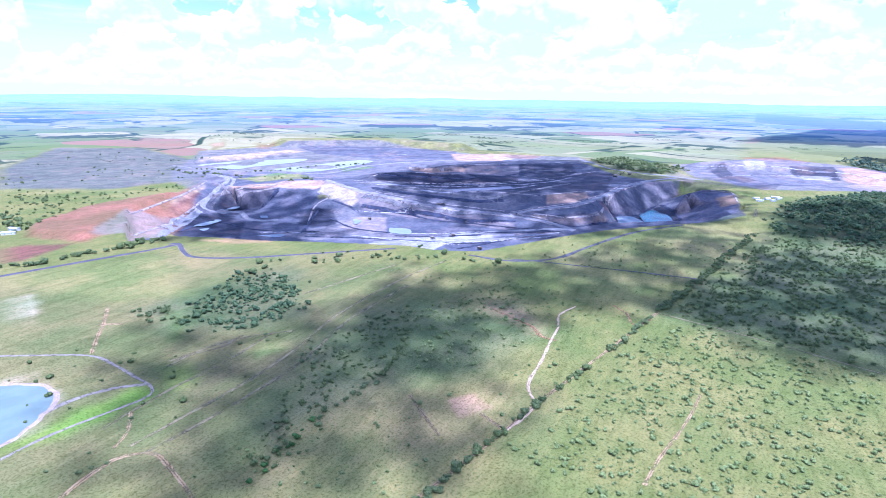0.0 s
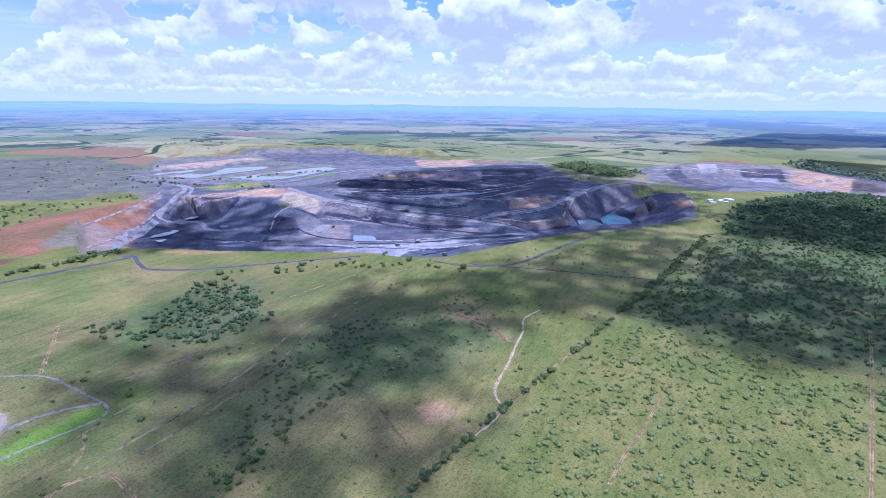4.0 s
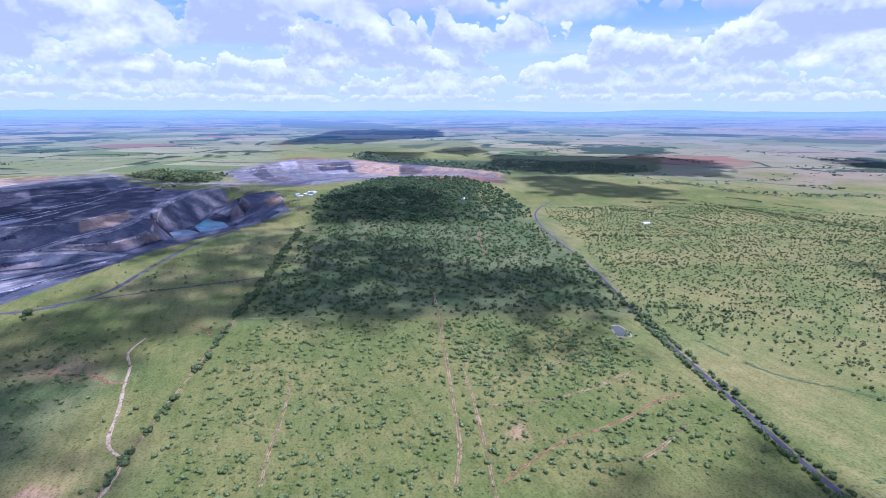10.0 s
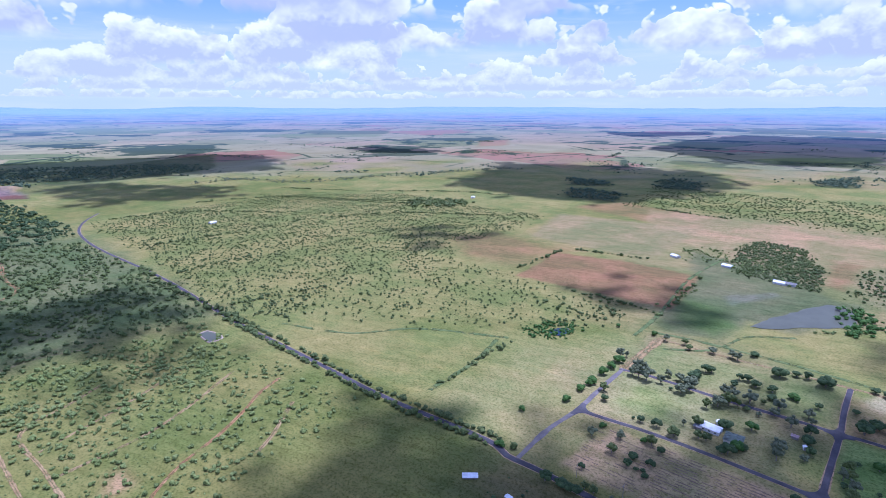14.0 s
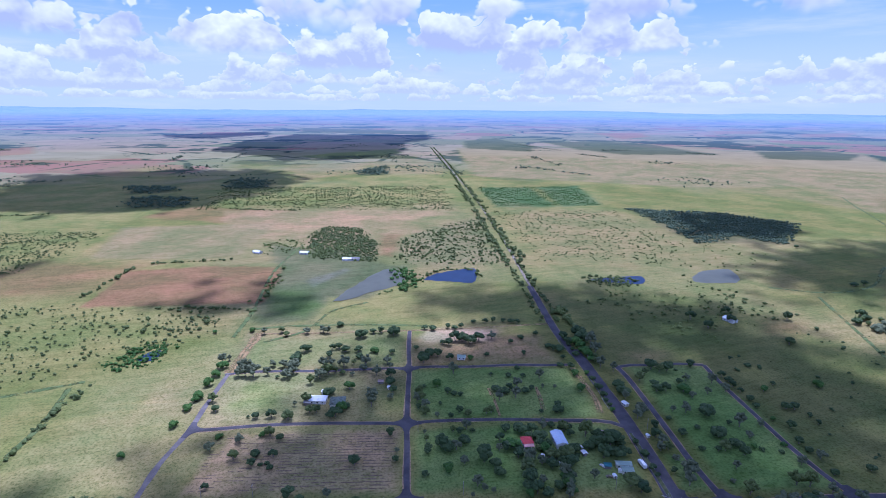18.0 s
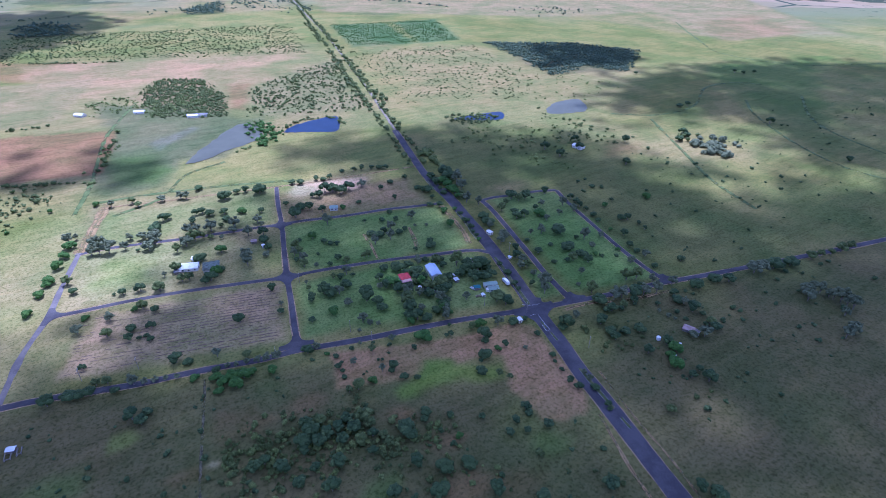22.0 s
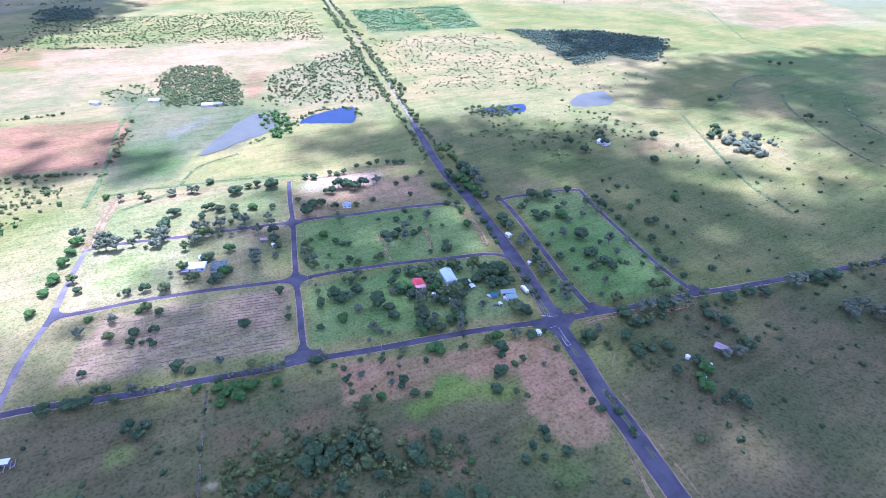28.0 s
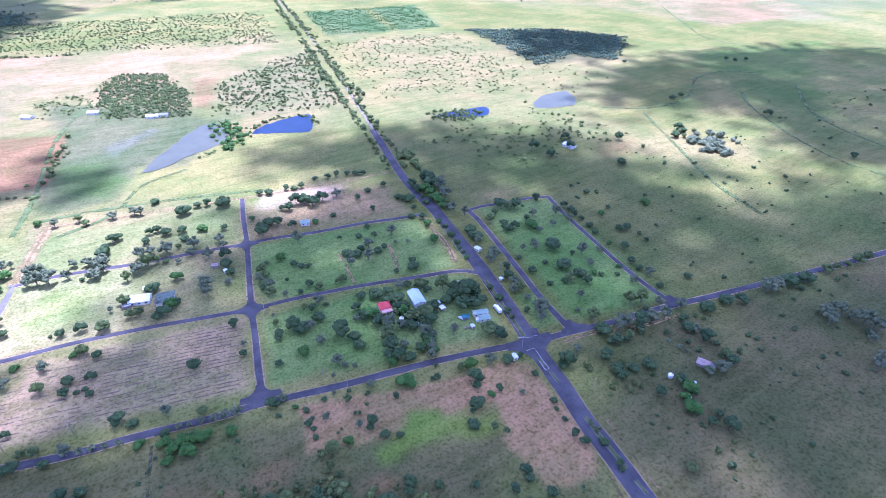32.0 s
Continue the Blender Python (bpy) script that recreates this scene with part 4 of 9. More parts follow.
    ("coal", 3, 0.8, [(-1494, -443), (-1596, -426), (-1525, -342), (-1475, -321), (-1406, -343), (-1396, -392)]), ("coal", 3, 0.8, [(-1480, -501), (-1415, -452), (-1341, -403), (-1219, -360), (-1305, -431), (-1382, -481)]),
    ("tan", 3, 0.75, [(-682, -794), (-772, -680), (-844, -627), (-913, -563), (-974, -517), (-901, -529), (-771, -573), (-670, -695)]), ("pale", 4, 0.5, [(-779, -687), (-851, -632), (-917, -566), (-890, -576), (-802, -623)]),
    ("spoil", 3, 0.85, [(-752, -982), (-787, -989), (-736, -887), (-674, -809), (-661, -842)]), ("tan", 3, 0.7, [(-777, -925), (-816, -872), (-722, -768), (-677, -806)]),
    ("spoil", 3, 0.8, [(-557, -982), (-593, -946), (-636, -861), (-654, -762), (-574, -839), (-532, -932)]), ("coal", 3, 0.7, [(-721, -636), (-810, -575), (-842, -545), (-797, -541), (-720, -585)]),
    ("tan", 6, 0.85, [(-897, -1945), (-1068, -1959), (-1293, -1954), (-1202, -1812), (-982, -1806), (-832, -1794)]), ("brown", 8, 0.7, [(-1249, -2548), (-1330, -2551), (-1211, -2338), (-1088, -2209)]), ("brown", 8, 0.6, [(-1426, -2467), (-1432, -2272), (-1283, -2113), (-1265, -2157)]),
    ("orange", 4, 0.8, [(-1232, -1196), (-1352, -1084), (-1328, -1057), (-1174, -1128)]), ("pale", 8, 0.8, [(-1751, -1387), (-1922, -1296), (-1715, -1131), (-1528, -1224), (-1590, -1326)]),
    ("orange", 5, 0.45, [(-1369, -1080), (-1445, -1019), (-1377, -961), (-1310, -1025)]), ("pink", 6, 0.6, [(-1427, -1592), (-1646, -1734), (-1671, -1694), (-1393, -1498)]),
    ("coal", 5, 0.4, [(-1732, -564), (-1783, -425), (-1766, -283), (-1620, -281), (-1640, -463)]), ("pale", 3, 0.8, [(-2166, -453), (-2221, -396), (-2111, -372), (-2077, -422)]), ("spoil", 3, 0.9, [(-1869, -536), (-2043, -518), (-1841, -428), (-1783, -425), (-1770, -499)]), ("coal", 3, 0.7, [(-1979, -537), (-2034, -527), (-1979, -496)]),
    ("spoil", 3, 0.9, [(-2112, -323), (-2143, -280), (-2086, -158), (-1979, -154), (-2005, -304)]), ("coal", 3, 0.8, [(-2145, -273), (-2139, -189), (-2037, -158), (-2013, -199)]), ("pale", 2, 0.8, [(-2089, -266), (-2088, -241), (-1993, -226), (-1990, -255)]), ("orange", 4, 0.85, [(-2138, -166), (-2137, -77), (-2034, 4), (-1962, 8), (-1991, -50), (-2061, -149)]),
    ("orange", 4, 0.9, [(-1960, 83), (-1924, 151), (-1849, 260), (-1789, 357), (-1663, 333), (-1643, 232), (-1869, 128)]), ("pale", 3, 0.8, [(-1929, 132), (-1859, 232), (-1731, 208), (-1827, 144)]), ("red", 3, 0.9, [(-1721, 216), (-1746, 347), (-1640, 327), (-1594, 209)]), ("red", 5, 0.6, [(-2548, -519), (-2657, -403), (-2364, -273), (-2256, -294), (-2244, -412)]),
    ("tan", 4, 0.6, [(-1896, -617), (-1715, -483), (-1630, -460), (-1625, -548)]),
    ("red", 8, 0.5, [(-1894, -1335), (-1953, -1147), (-1798, -1107), (-1764, -1190)]),
    # the diggings: crests, coal, spoil, dust and green strips
    ("rock", 6, 0.60, [(-351, -888), (-470, -1118), (-532, -1170), (-592, -1189), (-592, -1084), (-642, -979), (-690, -878), (-846, -857), (-909, -588), (-686, -444), (-674, -688), (-545, -882)]),
    ("orange", 4, 0.80, [(-669, -1313), (-728, -1274), (-808, -1251), (-873, -1216), (-881, -1175), (-832, -1152), (-775, -1224), (-667, -1266)]),
    ("coal", 3, 0.90, [(-602, -1210), (-656, -1263), (-718, -1238), (-768, -1223), (-737, -1201), (-683, -1189), (-636, -1199), (-602, -1197)]),
    ("pale", 4, 0.75, [(-823, -1130), (-885, -1181), (-872, -1056), (-848, -1002), (-818, -997), (-821, -1053), (-803, -1076)]),
    ("pasture", 3, 0.80, [(-808, -1112), (-823, -1074), (-813, -1061), (-788, -1082)]),
    ("rock", 4, 0.80, [(-675, -1166), (-747, -1205), (-817, -1133), (-749, -1054), (-656, -998), (-628, -1009)]),
    ("coal", 4, 0.70, [(-654, -979), (-749, -1054), (-779, -986), (-700, -907), (-650, -923)]),
    ("coal", 4, 0.80, [(-415, -1049), (-470, -1118), (-528, -1161), (-591, -1188), (-588, -1079), (-499, -940), (-446, -1031)]),
    ("tan", 3, 0.80, [(-763, -932), (-809, -868), (-720, -768), (-668, -806), (-690, -878)]),
    ("spoil", 3, 0.70, [(-767, -998), (-819, -1007), (-798, -940), (-700, -859), (-719, -922)]),
    ("tan", 4, 0.70, [(-845, -1009), (-877, -971), (-882, -891), (-906, -752), (-954, -617), (-909, -588), (-883, -734), (-846, -857), (-823, -958)]),
    ("spoil", 4, 0.55, [(-936, -1091), (-955, -960), (-996, -824), (-1075, -694), (-1019, -659), (-947, -785), (-913, -965)]),
    ("coal", 3, 0.90, [(-1018, -1163), (-1097, -1141), (-1188, -981), (-1369, -884), (-1196, -772), (-1035, -900), (-1010, -1073)]),
    ("dust", 2, 0.90, [(-999, -869), (-1099, -819), (-1182, -791), (-1155, -752), (-1056, -788), (-999, -843)]),
    ("dust", 2, 0.80, [(-952, -1109), (-989, -1090), (-988, -1003), (-947, -1007)]),
    ("orange", 3, 0.70, [(-1242, -1186), (-1360, -1066), (-1322, -1058), (-1145, -1053)]),
    ("tan", 3, 0.50, [(-1363, -1079), (-1509, -974), (-1393, -899), (-1253, -983)]),
    ("rock", 4, 0.80, [(-1439, -2120), (-1575, -2053), (-1737, -1897), (-1833, -1508), (-1580, -1301), (-1388, -1520), (-1318, -1801)]),
    ("orange", 4, 0.80, [(-1731, -1453), (-1898, -1296), (-1628, -1124), (-1541, -1269)]),
    ("pink", 4, 0.80, [(-913, -1968), (-1078, -1989), (-1328, -2026), (-1347, -1921), (-1060, -1799), (-888, -1791)]),
    ("orange", 4, 0.70, [(-1217, -2491), (-1315, -2556), (-1222, -2371), (-1173, -2384)]),
    ("lush", 4, 0.80, [(-764, -1392), (-894, -1426), (-931, -1316), (-859, -1327), (-753, -1293)]),
    ("lush", 4, 0.70, [(-1086, -1379), (-1197, -1363), (-1195, -1325), (-1051, -1312)]),
    ("spoil", 4, 0.70, [(-573, -942), (-674, -907), (-730, -743), (-904, -585), (-856, -554), (-712, -658), (-578, -855)]),
    ("dust", 2, 0.70, [(-641, -733), (-742, -685), (-811, -642), (-889, -576), (-876, -567), (-759, -633), (-566, -577)]),
    ("clay", 4, 0.70, [(-362, -839), (-397, -804), (-528, -893), (-443, -732), (-395, -767)]),
    ("spoil", 6, 0.60, [(-687, -1657), (-770, -1562), (-733, -1407), (-656, -1365), (-575, -1289), (-610, -1482)]),
    ("spoil", 3, 0.80, [(-1448, -573), (-1642, -499), (-1462, -456), (-1408, -513), (-1426, -531)]),
    ("rock", 3, 0.80, [(-1147, -545), (-1229, -544), (-1390, -505), (-1269, -494), (-1253, -523)]),
    ("rock", 3, 0.80, [(-1437, -438), (-1472, -319), (-1182, -229), (-1069, -285), (-1295, -381)]),
    ("clay", 3, 0.70, [(-1413, -343), (-1448, -314), (-1337, -275), (-1334, -309)]),
    ("tan", 4, 0.70, [(-2079, -628), (-2348, -301), (-2176, -200), (-2029, -460)]),
    ("rock", 4, 0.80, [(-1962, -523), (-2024, -254), (-1863, -145), (-1641, -347)]),
    ("dust", 2, 0.90, [(-2099, -443), (-2138, -377), (-2093, -367), (-2064, -428)]),
    ("spoil", 2, 0.90, [(-2117, -319), (-2075, -164), (-1963, -154), (-2000, -300)]),
    ("dust", 2, 0.70, [(-2034, -305), (-1979, -167), (-1936, -162), (-1977, -296)]),
    ("orange", 3, 0.80, [(-2121, -169), (-2038, -4), (-1937, -22), (-1973, -132)]),
    ("red", 4, 0.80, [(-1902, 88), (-1792, 330), (-1677, 341), (-1577, 178), (-1687, 89)]),
    ("pale", 3, 0.80, [(-1879, 54), (-1926, 94), (-1677, 71), (-1665, 52)]),
    # the plain beyond: pastures, ploughed red earth, crops, woods
    ("grass", 60, 0.70, [(-3847, -815), (-4187, -77), (-4030, 575), (-2369, 446), (-2512, -88), (-2462, -536)]),
    ("pasture", 40, 0.50, [(-3111, -26), (-3444, 456), (-2445, 437), (-2469, 120)]),
    ("red", 25, 0.50, [(-4296, -906), (-4064, -737), (-3462, -703), (-3439, -733)]),
    ("crop", 20, 0.60, [(-3906, 2567), (-3376, 3175), (-3065, 2885), (-3457, 2299)]),
    ("red", 20, 0.75, [(-2160, 2928), (-2131, 3256), (-1796, 2707), (-1883, 2537)]),
    ("pink", 30, 0.50, [(-1908, 2921), (-1464, 3151), (-1347, 2859), (-1748, 2798)]),
    ("lush", 25, 0.70, [(-541, 2608), (-404, 2823), (-75, 3174), (-55, 2867), (-149, 2554), (-369, 2488)]),
    ("bare", 40, 0.40, [(-505, 2186), (-257, 2310), (-36, 2467), (132, 2376), (106, 1905), (-196, 1912), (-345, 1754), (-444, 1993)]),
    ("red", 30, 0.80, [(1869, 5547), (2471, 5760), (2180, 4872), (1727, 4371)]),
    ("red", 40, 0.70, [(3634, 6475), (4370, 6471), (3654, 5563), (3204, 5578)]),
    ("red", 40, 0.70, [(4198, 5712), (5270, 6152), (4119, 4958), (3745, 5044)]),
    ("crop", 25, 0.90, [(2730, 2893), (3279, 2881), (3128, 2564), (2643, 2482), (2497, 2601)]),
    ("brown", 25, 0.35, [(1241, 1360), (1538, 1475), (1389, 1146), (1063, 1075)]),
    ("straw", 25, 0.80, [(1653, 3586), (1898, 3433), (1813, 2999), (1671, 3016), (1590, 3232)]),
    ("grass", 30, 0.50, [(557, 1538), (801, 1563), (1257, 1597), (1046, 1066), (1176, 962), (1029, 865), (741, 919), (783, 1187), (533, 1276)]),
    ("wood", 18, 0.85, [(-2575, -210), (-2814, -129), (-2501, -67), (-2248, 423), (-2035, 391), (-2059, 151), (-2333, -83)]),
    ("wood", 18, 0.85, [(-2248, 423), (-2356, 755), (-2466, 1035), (-2532, 1286), (-1953, 993), (-1848, 752), (-1861, 443)]),
    ("wood", 18, 0.85, [(-3539, 17), (-3585, 185), (-3869, 338), (-3584, 295), (-3208, 149), (-3271, 28)]),
    ("wood", 18, 0.85, [(-4381, 3106), (-3794, 3701), (-3311, 3203), (-3706, 2743)]),
    ("wood", 18, 0.85, [(-406, 2663), (-170, 2709), (28, 2683), (26, 2501), (-369, 2488)]),
    ("wood", 18, 0.85, [(-1330, 6684), (180, 5823), (154, 4985), (-1028, 5393)]),
    ("wood", 18, 0.85, [(-800, 1581), (-672, 1583), (-629, 1483), (-731, 1439)]),
    ("wood", 18, 0.85, [(-701, 1377), (-652, 1406), (-540, 1385), (-513, 1242), (-632, 1234)]),
    ("wood", 18, 0.85, [(-559, 1669), (-543, 1788), (-432, 1718), (-401, 1561), (-508, 1530)]),
    ("wood", 18, 0.85, [(-195, 1997), (-87, 2228), (-71, 1892), (-174, 1869)]),
    ("wood", 18, 0.85, [(384, 3982), (705, 4445), (790, 3458), (665, 2975), (329, 3243)]),
    ("wood", 18, 0.85, [(957, 3930), (1495, 4080), (1676, 3685), (1637, 3095), (1688, 2851), (1457, 2815), (1119, 2815), (985, 3169)]),
    ("wood", 18, 0.85, [(2001, 3053), (2431, 3139), (2503, 2870), (2112, 2494), (1762, 2577)]),
    ("wood", 18, 0.85, [(2397, 2513), (2590, 2431), (2752, 2150), (2386, 1857), (2139, 2088)]),
    ("wood", 18, 0.85, [(5915, 6143), (8419, 6695), (3966, 3124), (3459, 3516)]),
    ("wood", 18, 0.85, [(-15073, -3084), (-8324, -26), (-6637, 28), (-6357, -663), (-7464, -1546)]),
    ("wood", 18, 0.85, [(-4384, -777), (-4577, -619), (-4088, -564), (-4118, -732)]),
    ("wood", 18, 0.85, [(-6126, -222), (-5996, 455), (-4834, 384), (-5306, -320)]),
    # the slope before the pit: a dark brown band, green hollows, dry crests
    ("rough", 10, 0.6, [(-151, -380), (-185, -381), (-237, -383), (-300, -405), (-375, -453), (-347, -463), (-273, -424), (-219, -416), (-166, -396)]),
    ("lime", 8, 0.4, [(-154, -438), (-170, -428), (-165, -399), (-148, -395), (-139, -403)]), ("lush", 8, 0.6, [(-224, -430), (-244, -421), (-243, -396), (-216, -397)]), ("lush", 10, 0.5, [(-211, -568), (-226, -556), (-196, -482), (-180, -487)]),
    ("dry", 12, 0.6, [(-326, -481), (-391, -494), (-470, -483), (-527, -474), (-440, -430), (-372, -460)]), ("dry", 8, 0.55, [(-196, -482), (-226, -453), (-261, -417), (-248, -399), (-199, -429), (-159, -449), (-169, -472)]),
    ("wood", 10, 0.5, [(-245, -590), (-283, -599), (-332, -624), (-366, -615), (-317, -516), (-312, -468), (-291, -445), (-267, -442), (-245, -453), (-222, -473), (-203, -496), (-219, -538)]),
    ("pasture", 15, 0.8, [(-752, -1398), (-927, -1365), (-897, -1277), (-767, -1306)]),
    ("wood", 15, 0.7, [(-1944, -946), (-2152, -926), (-1984, -610), (-1754, -557), (-1775, -741)]),
    ("rock", 2, 0.55, [(-1815, -180), (-1935, -33), (-1979, 93), (-1892, 232), (-1784, 366), (-1626, 339), (-1665, 232), (-1755, 86), (-1750, -50)]),
    ("spoil", 2, 0.60, [(-2046, -610), (-2271, -490), (-2426, -328), (-2354, -190), (-2073, -150), (-1815, -180), (-1747, -344), (-1786, -500)]),
    ("orange", 2, 0.85, [(-2238, -180), (-2310, -122), (-2152, -47), (-1961, 12), (-1785, 7), (-1871, -56), (-1997, -130)]),
    ("tan", 2, 0.80, [(-1960, -100), (-1935, -33), (-1788, -4), (-1789, -76), (-1874, -133)]),
    ("coal", 2, 0.75, [(-2172, -316), (-2263, -198), (-1999, -149), (-1983, -199), (-2016, -269)]),
    ("coal", 2, 0.75, [(-2054, 11), (-2171, 86), (-2044, 127), (-1894, 61), (-1904, 18)]),
    ("rock", 2, 0.90, [(-2432, -180), (-2386, 31), (-2102, 136), (-1979, 93), (-2121, 3), (-2250, -103)]),
    ("coal", 2, 0.65, [(-1951, -506), (-2127, -509), (-1906, -423), (-1816, -337), (-1718, -352), (-1798, -435)]),
    ("dust", 2, 0.80, [(-2230, -471), (-2287, -412), (-2149, -382), (-2101, -431)]),
    ("dust", 2, 0.60, [(-2042, -265), (-2096, -189), (-1973, -169), (-1946, -237)]),
    ("coal", 2, 0.45, [(-1678, -512), (-1667, -395), (-1704, -315), (-1792, -270), (-1647, -259), (-1586, -362), (-1583, -468)]),
    ("tan", 2, 0.60, [(-1846, 19), (-1898, 67), (-1855, 89), (-1791, 54)]),
    ("red", 2, 0.80, [(-1798, 159), (-1791, 227), (-1766, 284), (-1679, 290), (-1636, 243), (-1680, 195)]),
    ("darkred", 2, 0.85, [(-1708, 271), (-1750, 329), (-1716, 353), (-1617, 335), (-1619, 290)]),
    ("red", 2, 0.60, [(-2560, -544), (-2695, -418), (-2543, -289), (-2411, -282), (-2474, -400), (-2415, -493)]),
]


def paint(x, y):
    """The colour of the ground on the map: grass with drier and greener parts, then the fields."""
    tone = {k: np.array(v) for k, v in TONES.items()}
    w = smooth(-0.5, 0.8, wobble(x, y, 420, 11) + 0.5 * wobble(x, y, 130, 12))[..., None]
    c = tone["grass"] * (1 - w) + tone["pasture"] * w
    r = np.hypot(x, y)
    free = smooth(1700, 2500, r + 250 * wobble(x, y, 300, 33)) * smooth(-0.2, 0.2, 1 - mined(x, y) * 4)
    r = np.hypot(x, y)
    for name, soft, strength, poly in PATCHES:
        lo, hi = np.min(poly, 0) - 2.5 * soft, np.max(poly, 0) + 2.5 * soft
        at = (x > lo[0]) & (x < hi[0]) & (y > lo[1]) & (y < hi[1])
        if not at.any():
            continue
        d = inside(poly, x[at], y[at]) + 0.5 * soft * wobble(x[at], y[at], 9 * soft ** 0.6 + 6, int(soft))
        s = (strength * smooth(-soft, soft, d))[..., None]
        c[at] = c[at] * (1 - s) + tone[name] * s
        free[at] = free[at] * (1 - s[..., 0])
    if np.size(x) > 1000 and ((r > 700) & (r < 2700)).any():
        # the diggings: lighter where slopes break at crests, streaked faces, darker at toes, dusty floors
        m = mined(x, y)
        h = height(x, y)
        u = 6.0 / np.maximum(r, 1)
        steep = np.clip(np.abs(height(x * (1 + u), y * (1 + u)) - h) / 6.0 - 0.12, 0, 1)
        across = np.arctan2(x, y) * 1200
        streak = wobble(across, 0 * x + h * 0.5, 40, 95) + 0.7 * wobble(across, 0 * x + h * 0.3, 14, 96)
        blotch = 0.9 * wobble(across, np.hypot(x, y) * 1.0, 120, 97) + 0.7 * wobble(across * 0.4, np.hypot(x, y), 45, 98) + 0.4 * wobble(across * 0.4, np.hypot(x, y), 16, 99)
        face = (0.45 * c + 0.55 * tone["rock"] * np.array((1.35, 1.18, 1.0))) * (1.08 + 0.15 * streak[..., None])
        warm = smooth(0.4, 1.2, wobble(across, h, 90, 100))[..., None] * 0.6
        face = face * (1 - warm) + tone["orange"] * 0.75 * warm
        warm_floor = smooth(0.25, 0.9, wobble(x, y, 90, 101) + 0.5 * wobble(x, y, 35, 102))[..., None] * np.where(inside(PIT_EDGE, x, y) > 0, 0.12, 0.3)[..., None]
        floor = (c * (1 - warm_floor) + tone["tan"] * np.array((1.15, 0.95, 0.8)) * warm_floor) * (1 + 0.07 * blotch[..., None])
        pale = (smooth(0.75, 1.5, blotch) * 0.10)[..., None]
        floor = floor * (1 - pale) + tone["spoil"] * 1.2 * pale
        dark = (smooth(0.5, 1.2, -blotch) * 0.15)[..., None]
        floor = floor * (1 - dark) + tone["coal"] * dark
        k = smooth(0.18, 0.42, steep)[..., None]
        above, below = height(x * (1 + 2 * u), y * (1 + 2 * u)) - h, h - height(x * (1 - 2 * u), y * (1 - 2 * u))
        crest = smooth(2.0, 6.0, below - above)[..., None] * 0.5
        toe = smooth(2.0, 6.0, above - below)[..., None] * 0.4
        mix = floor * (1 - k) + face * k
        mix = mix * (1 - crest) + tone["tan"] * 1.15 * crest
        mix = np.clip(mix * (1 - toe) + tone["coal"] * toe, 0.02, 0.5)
        m = m[..., None] * 0.9
        c = c * (1 - m) + mix * m
    return c, free


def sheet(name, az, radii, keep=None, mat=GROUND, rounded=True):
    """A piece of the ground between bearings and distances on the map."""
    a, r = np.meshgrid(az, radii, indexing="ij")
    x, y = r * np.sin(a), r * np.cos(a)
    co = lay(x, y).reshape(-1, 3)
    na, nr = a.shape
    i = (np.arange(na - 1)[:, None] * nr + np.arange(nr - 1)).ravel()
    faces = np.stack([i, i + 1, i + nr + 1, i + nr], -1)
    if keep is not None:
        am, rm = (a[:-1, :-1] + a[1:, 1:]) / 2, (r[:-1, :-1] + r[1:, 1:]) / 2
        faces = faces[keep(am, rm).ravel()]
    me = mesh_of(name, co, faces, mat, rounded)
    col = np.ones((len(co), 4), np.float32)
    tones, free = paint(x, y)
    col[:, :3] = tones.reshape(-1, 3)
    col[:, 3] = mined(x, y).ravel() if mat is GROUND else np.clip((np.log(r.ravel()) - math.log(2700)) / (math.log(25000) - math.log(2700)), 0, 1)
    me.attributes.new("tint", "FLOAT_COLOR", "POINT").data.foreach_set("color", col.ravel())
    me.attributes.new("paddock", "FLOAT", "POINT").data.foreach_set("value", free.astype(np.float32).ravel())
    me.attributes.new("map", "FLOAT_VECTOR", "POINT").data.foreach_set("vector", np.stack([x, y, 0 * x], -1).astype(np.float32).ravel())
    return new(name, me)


def mesh_of(name, co, faces, mat, smooth_faces=True):
    """A mesh from arrays of corners and of faces that all have the same number of sides."""
    faces = np.asarray(faces, np.int32)
    me = bpy.data.meshes.new(name)
    k = faces.shape[1]
    me.vertices.add(len(co))
    me.vertices.foreach_set("co", np.asarray(co, np.float32).ravel())
    me.loops.add(faces.size)
    me.loops.foreach_set("vertex_index", faces.ravel())
    me.polygons.add(len(faces))
    me.polygons.foreach_set("loop_start", np.arange(0, faces.size, k, dtype=np.int32))
    me.polygons.foreach_set("use_smooth", np.full(len(faces), smooth_faces))
    me.materials.append(mat)
    me.update(calc_edges=True)
    return me


def spaced(a, b, step):
    """Distances from a to b, each a little larger than the last."""
    return np.exp(np.linspace(math.log(a), math.log(b), int(math.log(b / a) / step) + 1))


# bearings about the camera's start, from +y towards +x, coarse where it never looks; the pit has a finer piece of its
# own, and the far country is the backdrop
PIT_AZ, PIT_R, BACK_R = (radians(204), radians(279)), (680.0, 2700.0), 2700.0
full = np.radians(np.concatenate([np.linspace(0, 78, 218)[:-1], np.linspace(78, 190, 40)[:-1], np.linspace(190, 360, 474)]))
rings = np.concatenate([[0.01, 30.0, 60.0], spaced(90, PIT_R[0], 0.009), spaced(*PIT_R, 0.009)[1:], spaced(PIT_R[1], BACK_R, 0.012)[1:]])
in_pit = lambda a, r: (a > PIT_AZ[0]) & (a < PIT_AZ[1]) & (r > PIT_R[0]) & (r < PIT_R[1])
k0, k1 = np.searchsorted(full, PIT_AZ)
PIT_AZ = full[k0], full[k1]
